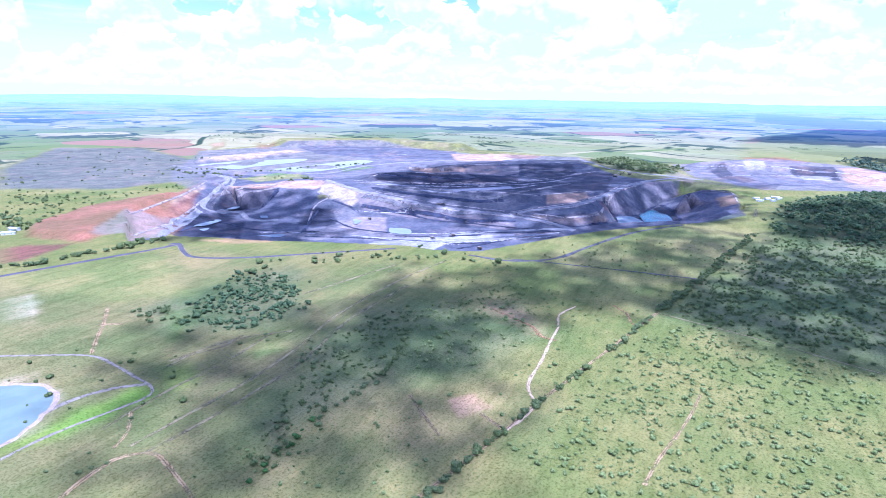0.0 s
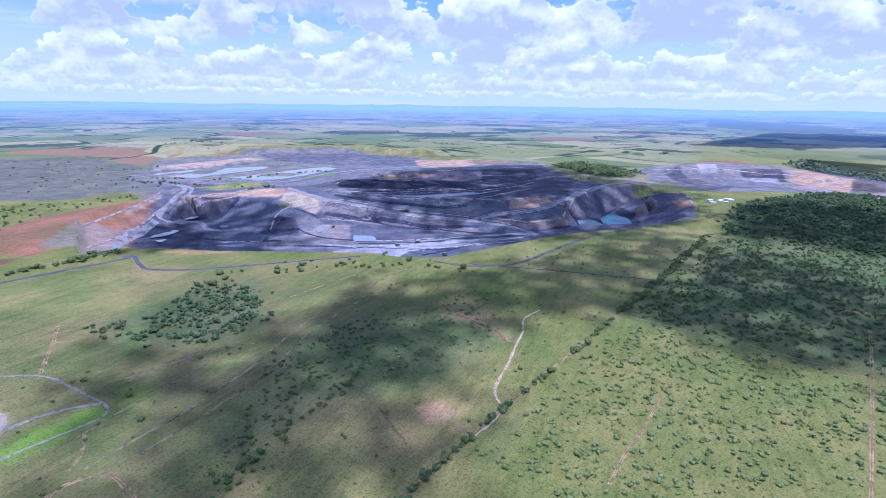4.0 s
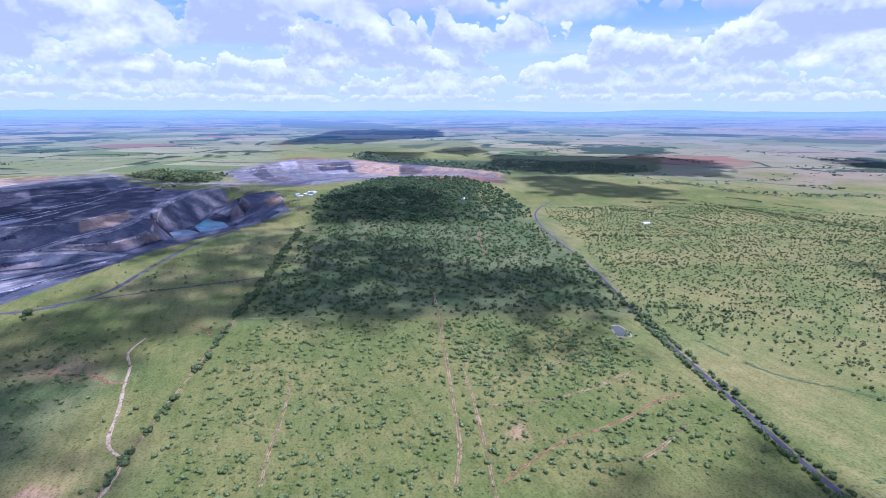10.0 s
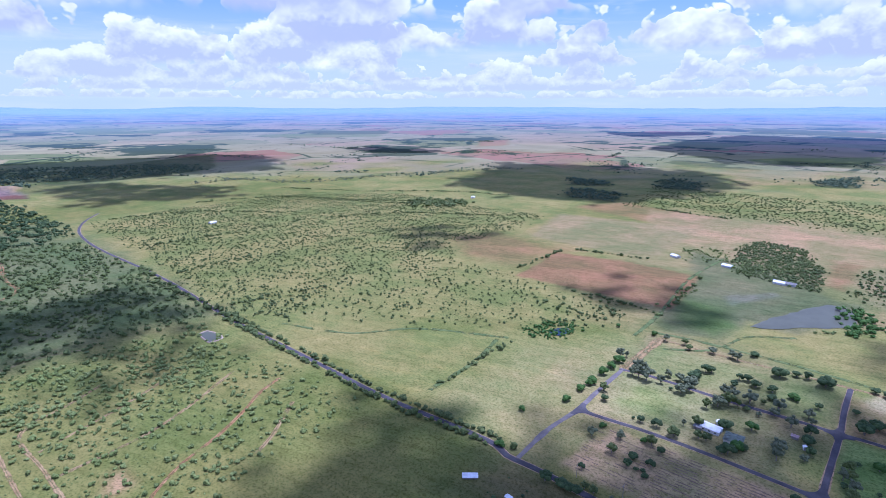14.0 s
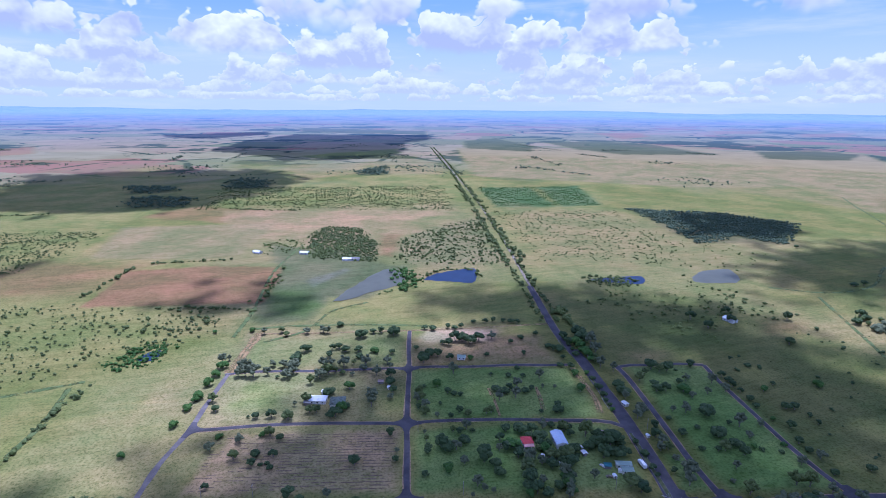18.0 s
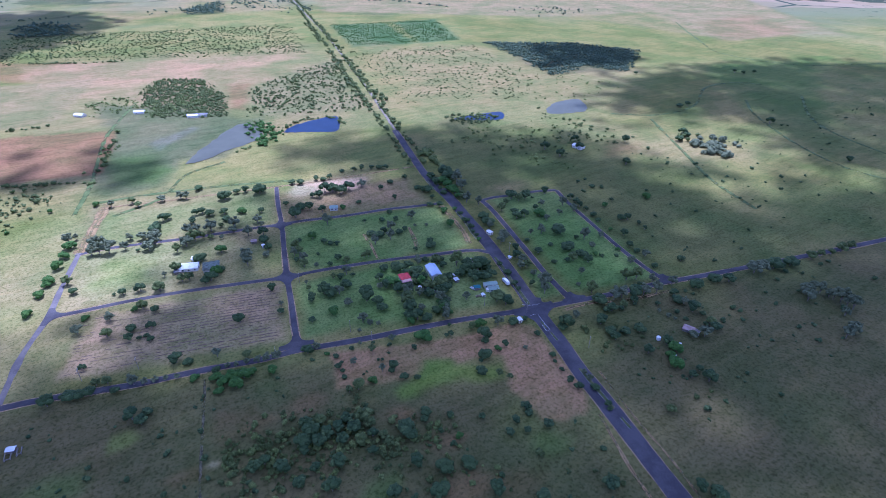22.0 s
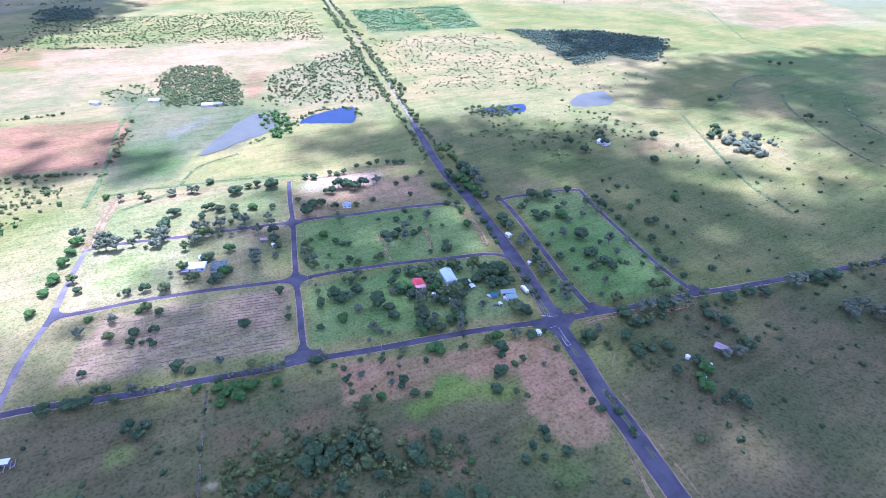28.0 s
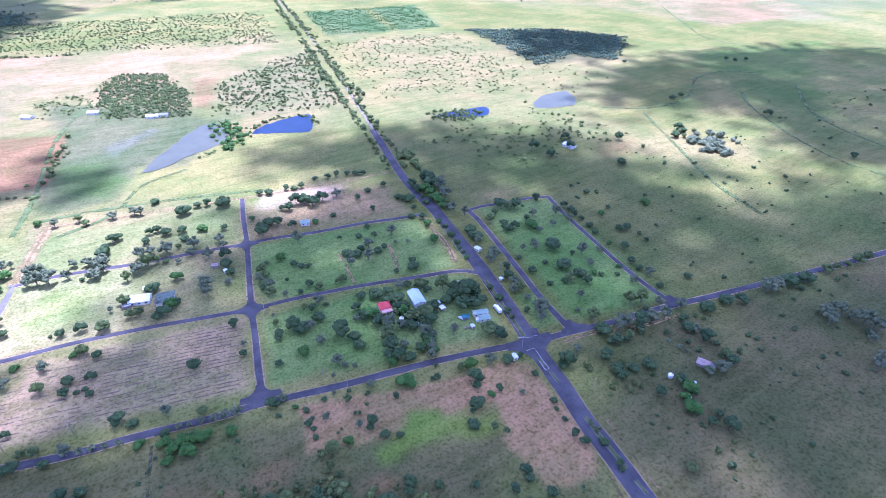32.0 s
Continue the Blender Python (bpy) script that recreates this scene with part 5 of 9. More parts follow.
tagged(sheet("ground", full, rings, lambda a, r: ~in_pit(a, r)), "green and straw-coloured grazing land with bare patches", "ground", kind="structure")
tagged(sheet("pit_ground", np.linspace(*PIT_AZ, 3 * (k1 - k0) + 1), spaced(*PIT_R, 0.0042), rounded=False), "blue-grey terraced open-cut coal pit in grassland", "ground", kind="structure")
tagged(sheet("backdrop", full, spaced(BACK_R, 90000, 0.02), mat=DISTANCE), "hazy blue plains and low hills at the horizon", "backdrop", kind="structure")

# ---- roads ----


def strip(name, points, width, mat, lift=0.12, label="", category="road", step=6.0, kind="structure", verge=0.8):
    """A road or track laid on the ground, slightly arched."""
    p = path_of(points, step)
    t = np.gradient(p, axis=0)
    side = np.stack([-t[:, 1], t[:, 0]], -1) / np.maximum(np.hypot(t[:, 0], t[:, 1]), 1e-6)[:, None]
    n = len(p)
    w = width / 2 * (1 + (0.05 if mat is BITUMEN else 0.28) * wobble(p[:, 0], p[:, 1], 19, 9))[:, None]
    rows = []
    shape = ((-1.0, -0.25), (-0.93, lift), (-0.5, lift + 0.03), (0.0, lift + 0.05), (0.5, lift + 0.03), (0.93, lift), (1.0, -0.25))
    for s, up in shape:
        q = p + side * w * s
        rows.append(lay(q[:, 0], q[:, 1], up))
    co = np.concatenate(rows)
    i = np.arange(n - 1)
    faces = np.concatenate([np.stack([k * n + i, (k + 1) * n + i, (k + 1) * n + i + 1, k * n + i + 1], -1)[:, ::-1] for k in range(len(shape) - 1)])
    me = mesh_of(name, co, faces, mat)
    me.attributes.new("across", "FLOAT", "POINT").data.foreach_set("value", np.repeat(np.abs([k[0] for k in shape]), n).astype(np.float32))
    ob = tagged(new(name, me), label, category, kind=kind)
    if mat is BITUMEN and verge:
        rows = []
        for s, up in ((-1.0, -0.3), (-0.85, 0.06), (0.85, 0.06), (1.0, -0.3)):
            q = p + side * (w + verge * (1 + 0.5 * wobble(p[:, 0], p[:, 1], 31, 8))[:, None]) * s
            rows.append(lay(q[:, 0], q[:, 1], up))
        faces = np.concatenate([np.stack([k * n + i, (k + 1) * n + i, (k + 1) * n + i + 1, k * n + i + 1], -1)[:, ::-1] for k in range(3)])
        new("verge", mesh_of("verge", np.concatenate(rows), faces, VERGE)).parent = ob
    return ob


STREET = "narrow blue-grey bitumen street between grass verges"
S = 4.0
strip("road", [(-198.8, 267.2), (-280.1, 261.6), (-406.7, 263.8), (-529, 266), (-732, 281), (-932, 280), (-1047, 287), (-1143, 305), (-1227, 340), (-1300, 388)], 4.6, BITUMEN, label="country road of grey bitumen lined with trees")
strip("road", [(-198.8, 267.2), (-175.1, 267.1)] + [(-162.2, 262.1), (-149.3, 262.2), (-133.3, 262.3)] + [(-85.3, 259.1), (-68.4, 260.0), (-50.7, 260.1), (-32.2, 259.8), (-15.8, 259.7), (-1.5, 261.4), (13.1, 261.2), (43.5, 260.3), (76.1, 260.6), (110.7, 260.4), (139.3, 258.5), (159.1, 256.2)], 5.0, BITUMEN, label=STREET)
strip("road", [(159.1, 256.2), (189.0, 256.1), (217.7, 255.2), (244.6, 256.0), (270.2, 256.4), (300.7, 255.6), (320.6, 255.5), (373.0, 255.1), (472, 255), (562, 256)], 5.0, BITUMEN, label="grey bitumen road leaving the village past trees")
strip("road", [(3.3, 263.9), (2.5, 285.5), (2.6, 315.9), (2.2, 348.4), (2.9, 393.7), (3.9, 435.1), (3.2, 474.2), (4, 517)], S, BITUMEN, label=STREET)
strip("road", [(-152.1, 343.9), (-130.9, 345.7), (-103.7, 348.7), (-67.4, 349.6), (-29.1, 348.2)] + [(2.1, 347.2), (22.3, 349.0), (45.1, 349.7), (80.6, 349.0), (121.5, 345.6), (142.8, 344.2), (152.9, 341.4), (161.2, 334.6)], S, BITUMEN, label=STREET)
strip("road", [(3.9, 434.2), (22.6, 435.9), (58.4, 434.7), (96.4, 436.4), (125.5, 434.5), (151.9, 433.9)], 4.2, BITUMEN, label=STREET)
strip("road", [(3.9, 434.2), (-11.7, 434.3), (-40.3, 433.2), (-71.5, 431.8), (-108.7, 433.1), (-140.3, 432.3), (-154.3, 427.3)], 4.2, BITUMEN, label=STREET)
strip("road", [(-155.2, 264.5), (-156.2, 306.4), (-152.1, 343.9), (-152.6, 381.9), (-152.1, 431.1)], 4.2, PALE_BITUMEN, label="pale grey street between grass verges")
strip("road", [(190.2, 256.8), (188.8, 291.9), (189.8, 327.6), (191.0, 369.3), (191.5, 410.3), (189.6, 427.3)], 4.6, BITUMEN, label=STREET)
strip("road", [(270, 428), (266.9, 392.5), (265.9, 347.5), (265.1, 308.9), (266.5, 278.1), (270.0, 257.8)], 3.8, BITUMEN, label=STREET)
strip("road", [(188.2, 426.7), (202.9, 430.6), (224.9, 429.9), (248.4, 431.2), (270, 428)], 4.2, BITUMEN, label=STREET)
strip("road", [(160.1, 79.4), (160.4, 100.5), (160.2, 126.6), (160.2, 146.7)] + [(160.0, 172.6), (159.3, 192.9), (160.4, 215.3), (160.7, 236.1), (161.0, 252.4), (162.5, 270.2), (163.3, 288.0), (164.3, 321.6), (164.2, 361.0), (163.1, 407.9), (162.4, 440.2), (159.9, 464.5)], 11.5, BITUMEN, label="wide main road of blue-grey bitumen with islands")
strip("road", [(162.9, 431.1), (157, 478), (156, 529), (158, 595), (160, 656)], 8.5, BITUMEN, label="main road of blue-grey bitumen leaving the village")
strip("road", [(160, 639), (167, 862), (171, 1158), (170, 1502)] + [(158, 2083), (150, 3146), (155, 4576), (177, 5898)], 4.2, GREY_TRACK, label="long straight country road lined with trees")
strip("track", [(4, 517), (40, 519), (94, 524), (153, 530)], 3.5, TRACK, label="pale dirt track along a row of trees", category="track")
strip("track", [(-152.1, 431.1), (-150.5, 475.0), (-148, 523)], 10, TRACK, label="wide strip of bare pale dirt", category="track")
strip("track", [(-147, 515), (-109, 514), (-70, 515), (-34, 516), (4, 517)], 3.5, TRACK, label="pale dirt track along a row of trees", category="track")
strip("track", [(69.6, 396.1), (71.5, 373.3), (72.1, 352.8)], 3.0, TRACK, label="bare dirt drive across grass", category="track")
strip("track", [(109.1, 396.3), (108.4, 379.0), (107.0, 360.0)], 3.2, TRACK, label="bare dirt drive across grass", category="track")


def junction(x, y, ways, half, reach):
    """Bitumen with rounded corners where streets meet; ways: bearings in degrees."""
    pts = []
    ways = sorted(ways)
    for k, a in enumerate(ways):
        nxt = ways[(k + 1) % len(ways)] + (360 if k + 1 == len(ways) else 0)
        u = np.array((math.cos(radians(a)), math.sin(radians(a))))
        v = np.array((-u[1], u[0]))
        u2 = np.array((math.cos(radians(nxt)), math.sin(radians(nxt))))
        v2 = np.array((-u2[1], u2[0]))
        p0, p1 = u * reach + v * half, u2 * reach - v2 * half
        mid = (u + u2) * half * 1.25 if nxt - a < 150 else (v - v2) * half * 0.5
        pts.append(u * reach - v * half)
        pts.append(p0)
        for s in (0.2, 0.4, 0.6, 0.8):
            pts.append((1 - s) ** 2 * p0 + 2 * s * (1 - s) * mid + s * s * p1)
    p = np.array(pts) + (x, y)
    co = np.vstack([lay(p[:, 0], p[:, 1], 0.2), lay(np.array([x]), np.array([y]), 0.24)])
    n = len(p)
    faces = np.stack([np.arange(n), (np.arange(n) + 1) % n, np.full(n, n)], -1)
    tagged(new("junction", mesh_of("junction", co, faces, BITUMEN)), "flared bitumen junction of two streets", "road", kind="structure")


junction(2.1, 347, (0, 90, 180, 270), 1.95, 11)
junction(2.3, 265, (10, 90, 175), 2.1, 11)
junction(3.2, 433, (0, 90, 180, 270), 1.9, 9)
junction(-152, 345, (-2, 90, 268), 2.0, 10)
junction(161, 254, (15, 64, 168, 262), 3.4, 16)
junction(193, 258, (0, 92, 180), 2.0, 9)
junction(272, 258.5, (5, 92, 180), 1.9, 8)

COAL_TRACK = mottled("dark_track", (0.05, 0.05, 0.052), (0.10, 0.092, 0.085), 12.0, 0.95, 1.0)
OLD_TRACK = mottled("worn_grass", (0.185, 0.155, 0.070), (0.24, 0.195, 0.095), 9.0, 0.95, 1.0)
patchy(OLD_TRACK, 0.30, 0.62, 0.04)
strip("track", [(-622, -412), (-642, -371), (-677, -286), (-716, -182)], 4, COAL_TRACK, category="track", label="dark track through grass beside the pit")
for line in ([(-97.1, -348.8), (-137.5, -357.3), (-181.6, -366.9), (-248.3, -388.9), (-330, -427), (-441, -456), (-554, -470)], [(-102.0, -334.7), (-137.4, -339.9), (-181.0, -349.0), (-245.4, -367.7), (-328, -407), (-443, -438)], [(-91.5, -382.7), (-144.4, -401.4), (-196.7, -413.1), (-255, -436)], [(-341, -503), (-429, -506), (-490, -506)], [(-154.0, -438.0), (-179.8, -446.5), (-206.4, -442.6), (-234, -452)], [(-164.4, -448.4), (-226, -448), (-273, -425)]):
    strip("track", line, 3.2, OLD_TRACK, category="track", label="faint worn wheel track across a grassy slope")
strip("road", [(-87, -816), (-121, -826), (-212, -824), (-290, -820), (-341, -823)], 9, BITUMEN, label="grey bitumen road beside the pit")
strip("road", [(-327, -832), (-338, -826), (-323, -773), (-322, -737), (-361, -692), (-451, -631), (-550, -568)], 7, BITUMEN, label="bitumen turn-off curving along the pit")
strip("track", [(-1036, -300), (-907, -344), (-761, -357), (-669, -364), (-615, -406), (-598, -464)], 7, COAL_TRACK, label="dirt track along the rim of the pit", category="track")
strip("track", [(-58, -577), (-91, -544), (-123, -509), (-131.0, -473.0), (-134.5, -440.8), (-136.9, -422.4), (-134.7, -408.3), (-124.1, -402.0), (-97.5, -401.4), (-63.4, -399.6), (-38.3, -392.9), (-26.9, -389.9)], 3.0, GREY_TRACK, label="grey gravel farm track", category="track")
strip("track", [(-136.9, -422.4), (-116.1, -435.0), (-90.6, -438.8), (-64.4, -430.6), (-43.0, -417.6)], 4, GREY_TRACK, label="grey gravel bank of a dam", category="track")
strip("track", [(-172, -618), (-154, -574), (-144, -555), (-125, -513)], 4, TRACK, category="track", label="pale dirt track through grass")
strip("track", [(-151, -577), (-169, -562)], 4, TRACK, category="track", label="pale dirt track through grass")
strip("track", [(-44.5, -321.9), (-64.0, -333.8), (-84.6, -341.5), (-96.3, -337.6), (-104.7, -328.4), (-105.0, -308.5), (-103.5, -282.6), (-100.6, -262.5)], 3.5, TRACK, category="track", label="pale curving dirt track through grass")
strip("track", [(-113.3, -391.5), (-101.7, -366.6), (-88.7, -353.7)], 3, TRACK, category="track", label="pale dirt track through grass")
strip("track", [(-171.9, -179.6), (-197.7, -177.7), (-272.5, -177.6), (-319.2, -179.1), (-423.3, -178.5), (-511, -178), (-568, -178)], 3, TRACK, category="track", label="dirt track along a line of bushes")
strip("track", [(-272.5, -177.6), (-296.2, -176.8), (-317.4, -180.0), (-332.4, -194.9), (-347.0, -202.5), (-380.8, -212.2), (-424.0, -227.6), (-456, -238), (-486, -253), (-520, -252)], 2.8, GRAVEL, category="track", label="pale winding dirt track")
strip("track", [(-452, -319), (-446, -291), (-440, -259), (-425.5, -239.0), (-427.7, -223.6)], 4, RED_TRACK, category="track", label="reddish dirt track through scrub")
strip("track", [(-280.3, -202.9), (-277.7, -190.9), (-275.0, -177.9)], 3, TRACK, category="track", label="pale dirt track through grass")
strip("track", [(-263.5, -258.2), (-251.1, -231.9), (-240.0, -206.9)], 2.5, TRACK, category="track", label="faint dirt track through grass")
strip("track", [(-553, -223), (-539, -201), (-515, -184), (-541, -177)], 3, RED_TRACK, category="track", label="reddish dirt track through scrub")
strip("track", [(-417.9, -91.0), (-381.9, -87.6), (-346.1, -86.6), (-314.2, -86.6), (-284.8, -84.3)], 2.5, TRACK, category="track", label="faint dirt track through scrub")
strip("track", [(-260.7, 33.6), (-277.3, 34.3), (-316.7, 41.1), (-373.9, 42.7), (-451.7, 43.9), (-555, 45), (-686, 45)], 3.2, TRACK, category="track", label="straight dirt track through scrub")
strip("track", [(-262.7, 56.8), (-306.2, 58.0), (-375.4, 58.8), (-436.5, 59.6), (-456.4, 96.3), (-470.5, 122.0)], 2.8, TRACK, category="track", label="dirt track through scrub")
strip("track", [(-274.8, 61.9), (-296.5, 88.0), (-316.0, 116.0), (-329.4, 149.6), (-345.0, 178.2), (-359.5, 200.0), (-369.0, 225.0)], 3, RED_TRACK, category="track", label="reddish dirt track through scrub")
strip("track", [(-290.4, 155.2), (-299.7, 172.6), (-313.4, 191.0), (-328.0, 210.0)], 3, TRACK, category="track", label="washed-out dirt gully in scrub")
strip("track", [(-363.8, 63.8), (-368.3, 114.5), (-382.0, 151.9), (-398.3, 183.3), (-410.1, 205.6)], 3, TRACK, category="track", label="washed-out dirt gully in scrub")
strip("track", [(-401.8, 61.9), (-417.3, 108.2), (-435.1, 150.3), (-450.9, 184.1)], 2.5, TRACK, category="track", label="washed-out dirt gully in scrub")
strip("track", [(-986, 158), (-878, 141), (-814, 140), (-773, 101), (-750, 50), (-730, 10)], 5, RED_TRACK, category="track", label="red dirt track through woodland")
strip("track", [(-565, -175), (-564, -99), (-560, -35), (-558, 43), (-568, 97), (-556, 143)], 2, OLD_TRACK, category="track", label="fence track along scrub")
strip("track", [(149, 428), (151, 402), (152, 374), (149, 354)], 5, TRACK, category="track", label="bare brown dirt verge beside the main road")
strip("track", [(180.9, 249.5), (201.8, 250.4), (228.0, 245.7), (263.7, 246.1)], 3, TRACK, category="track", label="pale dirt track beside the road")

for line, wide in (([(-908, -1208), (-880, -1048), (-892, -968), (-897, -885), (-911, -798), (-944, -730), (-977, -661), (-999, -587), (-998, -533), (-989, -494)], 13), ([(-991, -659), (-1023, -631), (-1070, -592), (-1115, -563), (-1187, -551), (-1249, -548), (-1347, -560), (-1459, -568), (-1559, -556), (-1680, -523)], 13),
                   ([(-665, -775), (-725, -694), (-851, -632), (-930, -574), (-989, -511)], 11), ([(-654, -733), (-730, -644), (-824, -585), (-916, -538)], 11), ([(-742, -1523), (-740, -1449), (-719, -1393), (-662, -1333), (-614, -1278), (-573, -1235), (-563, -1210), (-571, -1200), (-595, -1190), (-626, -1165), (-608, -1102), (-620, -1058), (-647, -1042)], 13),
                   ([(-750, -1472), (-743, -1409), (-718, -1361), (-657, -1286), (-620, -1250), (-593, -1223)], 10), ([(-544, -1194), (-492, -1136), (-430, -1083), (-311, -885)], 14),
                   ([(-1723, -697), (-1709, -591), (-1696, -454)], 12), ([(-747, -1795), (-789, -1594), (-925, -1435), (-978, -1317), (-1151, -1361), (-1277, -1375), (-1505, -1308), (-1643, -1210)], 10), ([(-1967, -996), (-1770, -804), (-1723, -697)], 10)):
    strip("haul_road", line, wide, HAUL, 0.7, "pale dusty haul road in the coal pit", step=7)
COAL = mottled("coal_seam", (0.025, 0.03, 0.05), (0.05, 0.055, 0.08), 12.0, 0.9, 2.0)
DUST = mottled("pale_dust", (0.26, 0.25, 0.25), (0.38, 0.355, 0.34), 14.0, 0.95, 2.0)
patchy(DUST, 0.36, 0.5, 0.08)
patchy(COAL, 0.3, 0.46, 0.06)
for line in ([(-940, -1037), (-1036, -904), (-1128, -833)], [(-1082, -870), (-1217, -786), (-1343, -751), (-1453, -754)], [(-1001, -874), (-1050, -810)], [(-720, -760), (-782, -689), (-859, -638)], [(-714, -656), (-791, -587), (-884, -545), (-961, -510)],
             [(-548, -959), (-594, -931), (-631, -855)], [(-810, -972), (-839, -915), (-880, -871)], [(-2017, -567), (-2123, -367), (-2132, -188), (-2030, -9)], [(-1838, -437), (-2005, -304), (-2083, -140)], [(-1480, -1575), (-1539, -1562), (-1591, -1554)]):
    strip("dust_streak", line, 6, DUST, 0.8, "pale dusty strip across the coal pit", "track", 7)
for line in ([(-610, -899), (-652, -941), (-696, -983), (-755, -1034)], [(-705, -1191), (-734, -1205), (-768, -1223)], [(-712, -738), (-766, -675), (-836, -620)], [(-720, -585), (-801, -569), (-850, -550)]):
    strip("coal_seam", line, 7, COAL, 0.8, "dark coal seam in the floor of the pit", "seam", 7)

BENCH_FACE = mottled("bench_face", (0.13, 0.125, 0.125), (0.20, 0.18, 0.165), 22.0, 0.95, 3.0)
patchy(BENCH_FACE, 0.30, 0.5, 0.05)
for line in ([(-998, -957), (-1078, -913), (-1187, -837), (-1380, -770)],
             [(-969, -909), (-1005, -824), (-1127, -765), (-1243, -744)],
             [(-716, -709), (-784, -598), (-914, -506)],
             [(-658, -805), (-699, -694), (-747, -603)]):
    strip("dust_streak", line, 6, DUST, 0.8, "pale dusty strip across the coal pit", "track", 7)
for line in ([(-1026, -1139), (-1085, -1044), (-1170, -937), (-1365, -922), (-1461, -890)],
             [(-920, -1035), (-943, -915), (-984, -781), (-1041, -710)],
             [(-833, -975), (-872, -854), (-898, -719), (-962, -621)]):
    strip("coal_seam", line, 13, COAL, 0.75, "dark coal seam along a bench of the pit", "seam", 7)
for line in ([(-936, -1097), (-961, -930), (-1010, -786), (-1077, -717), (-1342, -698)],
             [(-863, -1004), (-889, -867), (-911, -753), (-1005, -633)],
             [(-1377, -1023), (-1471, -934), (-1580, -820)]):
    strip("bench_face", line, 15, BENCH_FACE, 0.7, "grey-brown face of a pit bench", "bench", 7)
# strips added along the face lines: pale above level -30, dark below
EDGE_PALE = mottled("bench_crest", (0.22, 0.19, 0.175), (0.33, 0.28, 0.24), 16.0, 0.95, 2.0)
patchy(EDGE_PALE, 0.34, 0.52, 0.05)
for line in FACES:
    if len(line) < 4:
        continue
    level = sum(k[2] for k in line) / len(line)
    pale = level > -30
    strip("bench_edge", [k[:2] for k in line], 5.0 if pale else 6.0, EDGE_PALE if pale else COAL, 0.7, "pale strip along a line of the pit benches" if pale else "dark strip along a low line of the pit benches", "bench", 7)

# ---- water ----


def water_material(name, colour, rough):
    m, n, b = material(name, rough, 0.07)
    p = n.add("ShaderNodeNewGeometry").outputs["Position"]
    n.put(b, "base_color", n.mix(n.ramp(n.noise(p, 0.05, 3.0), 0.35, 0.65, 0.0, 0.35), colour, tuple(0.6 * c for c in colour)))
    bump(n, b, n.noise(p, 0.9, 3.0), 0.06, 0.1)
    return m


BLUE_WATER = water_material("blue_water", (0.020, 0.036, 0.075), 0.35)
TURQUOISE = water_material("turquoise_water", (0.16, 0.205, 0.165), 0.4)
TAILINGS = water_material("tailings_water", (0.27, 0.29, 0.24), 0.45)
TEAL_WATER = water_material("teal_water", (0.025, 0.105, 0.125), 0.2)
PALE_WATER = water_material("pale_water", (0.21, 0.245, 0.25), 0.4)
GREY_WATER = water_material("grey_water", (0.10, 0.105, 0.075), 0.4)
BANK = mottled("pale_bank", (0.27, 0.205, 0.15), (0.36, 0.285, 0.21), 6.0, 0.95, 0.8)


def blob(points, step, ragged, grow=0.0):
    """A closed smooth outline through points, slightly uneven, and moved outwards."""
    p = np.array(points, float)
    mid = p.mean(0)
    q = path_of(list(p) + [p[0]], step)[:-1]
    out = (q - mid) / np.maximum(np.hypot(*(q - mid).T), 1e-6)[:, None]
    return q + out * (ragged * wobble(q[:, 0], q[:, 1], ragged * 7 + 3, 17) + grow)[:, None]


def pool(name, points, mat, label, level=None, bank=0.0, bank_mat=None, ragged=1.5, category="pond"):
    """Standing water with its bank."""
    outline = blob(points, 5.0, ragged)
    z = lay(outline[:, 0], outline[:, 1])[:, 2].mean() if level is None else level
    fx, fy, _ = fold(outline[:, 0], outline[:, 1])
    bm = bmesh.new()
    bm.faces.new([bm.verts.new((x, y, z + (0.30 if level is not None or z > -5 else 0.9))) for x, y in zip(fx, fy)])
    bmesh.ops.recalc_face_normals(bm, faces=bm.faces[:])
    bm.normal_update()
    for f in bm.faces:
        if f.normal.z < 0:
            f.normal_flip()
    bmesh.ops.triangulate(bm, faces=bm.faces[:])
    me = bpy.data.meshes.new(name)
    bm.to_mesh(me)
    bm.free()
    me.materials.append(mat)
    ob = tagged(new(name, me), label, category, kind="structure")
    if bank:
        n = len(outline)
        rows = [blob(points, 5.0, ragged, g) for g in (-1.0, 0.3 * bank, bank, bank * 1.6)]
        co = np.concatenate([np.column_stack([*fold(r[:, 0], r[:, 1])[:2], np.full(n, z + up)]) for r, up in zip(rows, (0.2, 0.9, 0.7, -0.6))])
        i = np.arange(n)
        j = (i + 1) % n
        faces = np.concatenate([np.stack([k * n + i, k * n + j, (k + 1) * n + j, (k + 1) * n + i], -1) for k in range(3)])
        rim = new("bank", mesh_of("bank", co, faces, bank_mat))
        rim.parent = ob
    return ob


pool("water", [(-41, -515), (-59, -503), (-79.4, -480.3), (-82.7, -452.3), (-69.7, -432.1), (-55.2, -418.1), (-41.6, -410.3), (-20.7, -400.6)], TURQUOISE, "turquoise dam water with a pale earth bank", bank=2.5, bank_mat=BANK)
pool("water", [(-510, 224), (-511, 233), (-491, 237), (-484, 235), (-483, 221)], GREY_WATER, "small dark blue farm dam", bank=1.0, bank_mat=BANK, ragged=0.6)
pool("water", [(22, 686), (40, 713), (95, 738), (89, 676), (57, 679)], BLUE_WATER, "deep blue farm dam beside trees", ragged=1.2)
pool("water", [(-88, 606), (-70, 659), (-34, 734), (-11, 731), (-5, 682), (-15, 662), (-47, 635), (-67, 614)], GREY_WATER, "shallow grey reedy pond in a paddock", ragged=2.5)
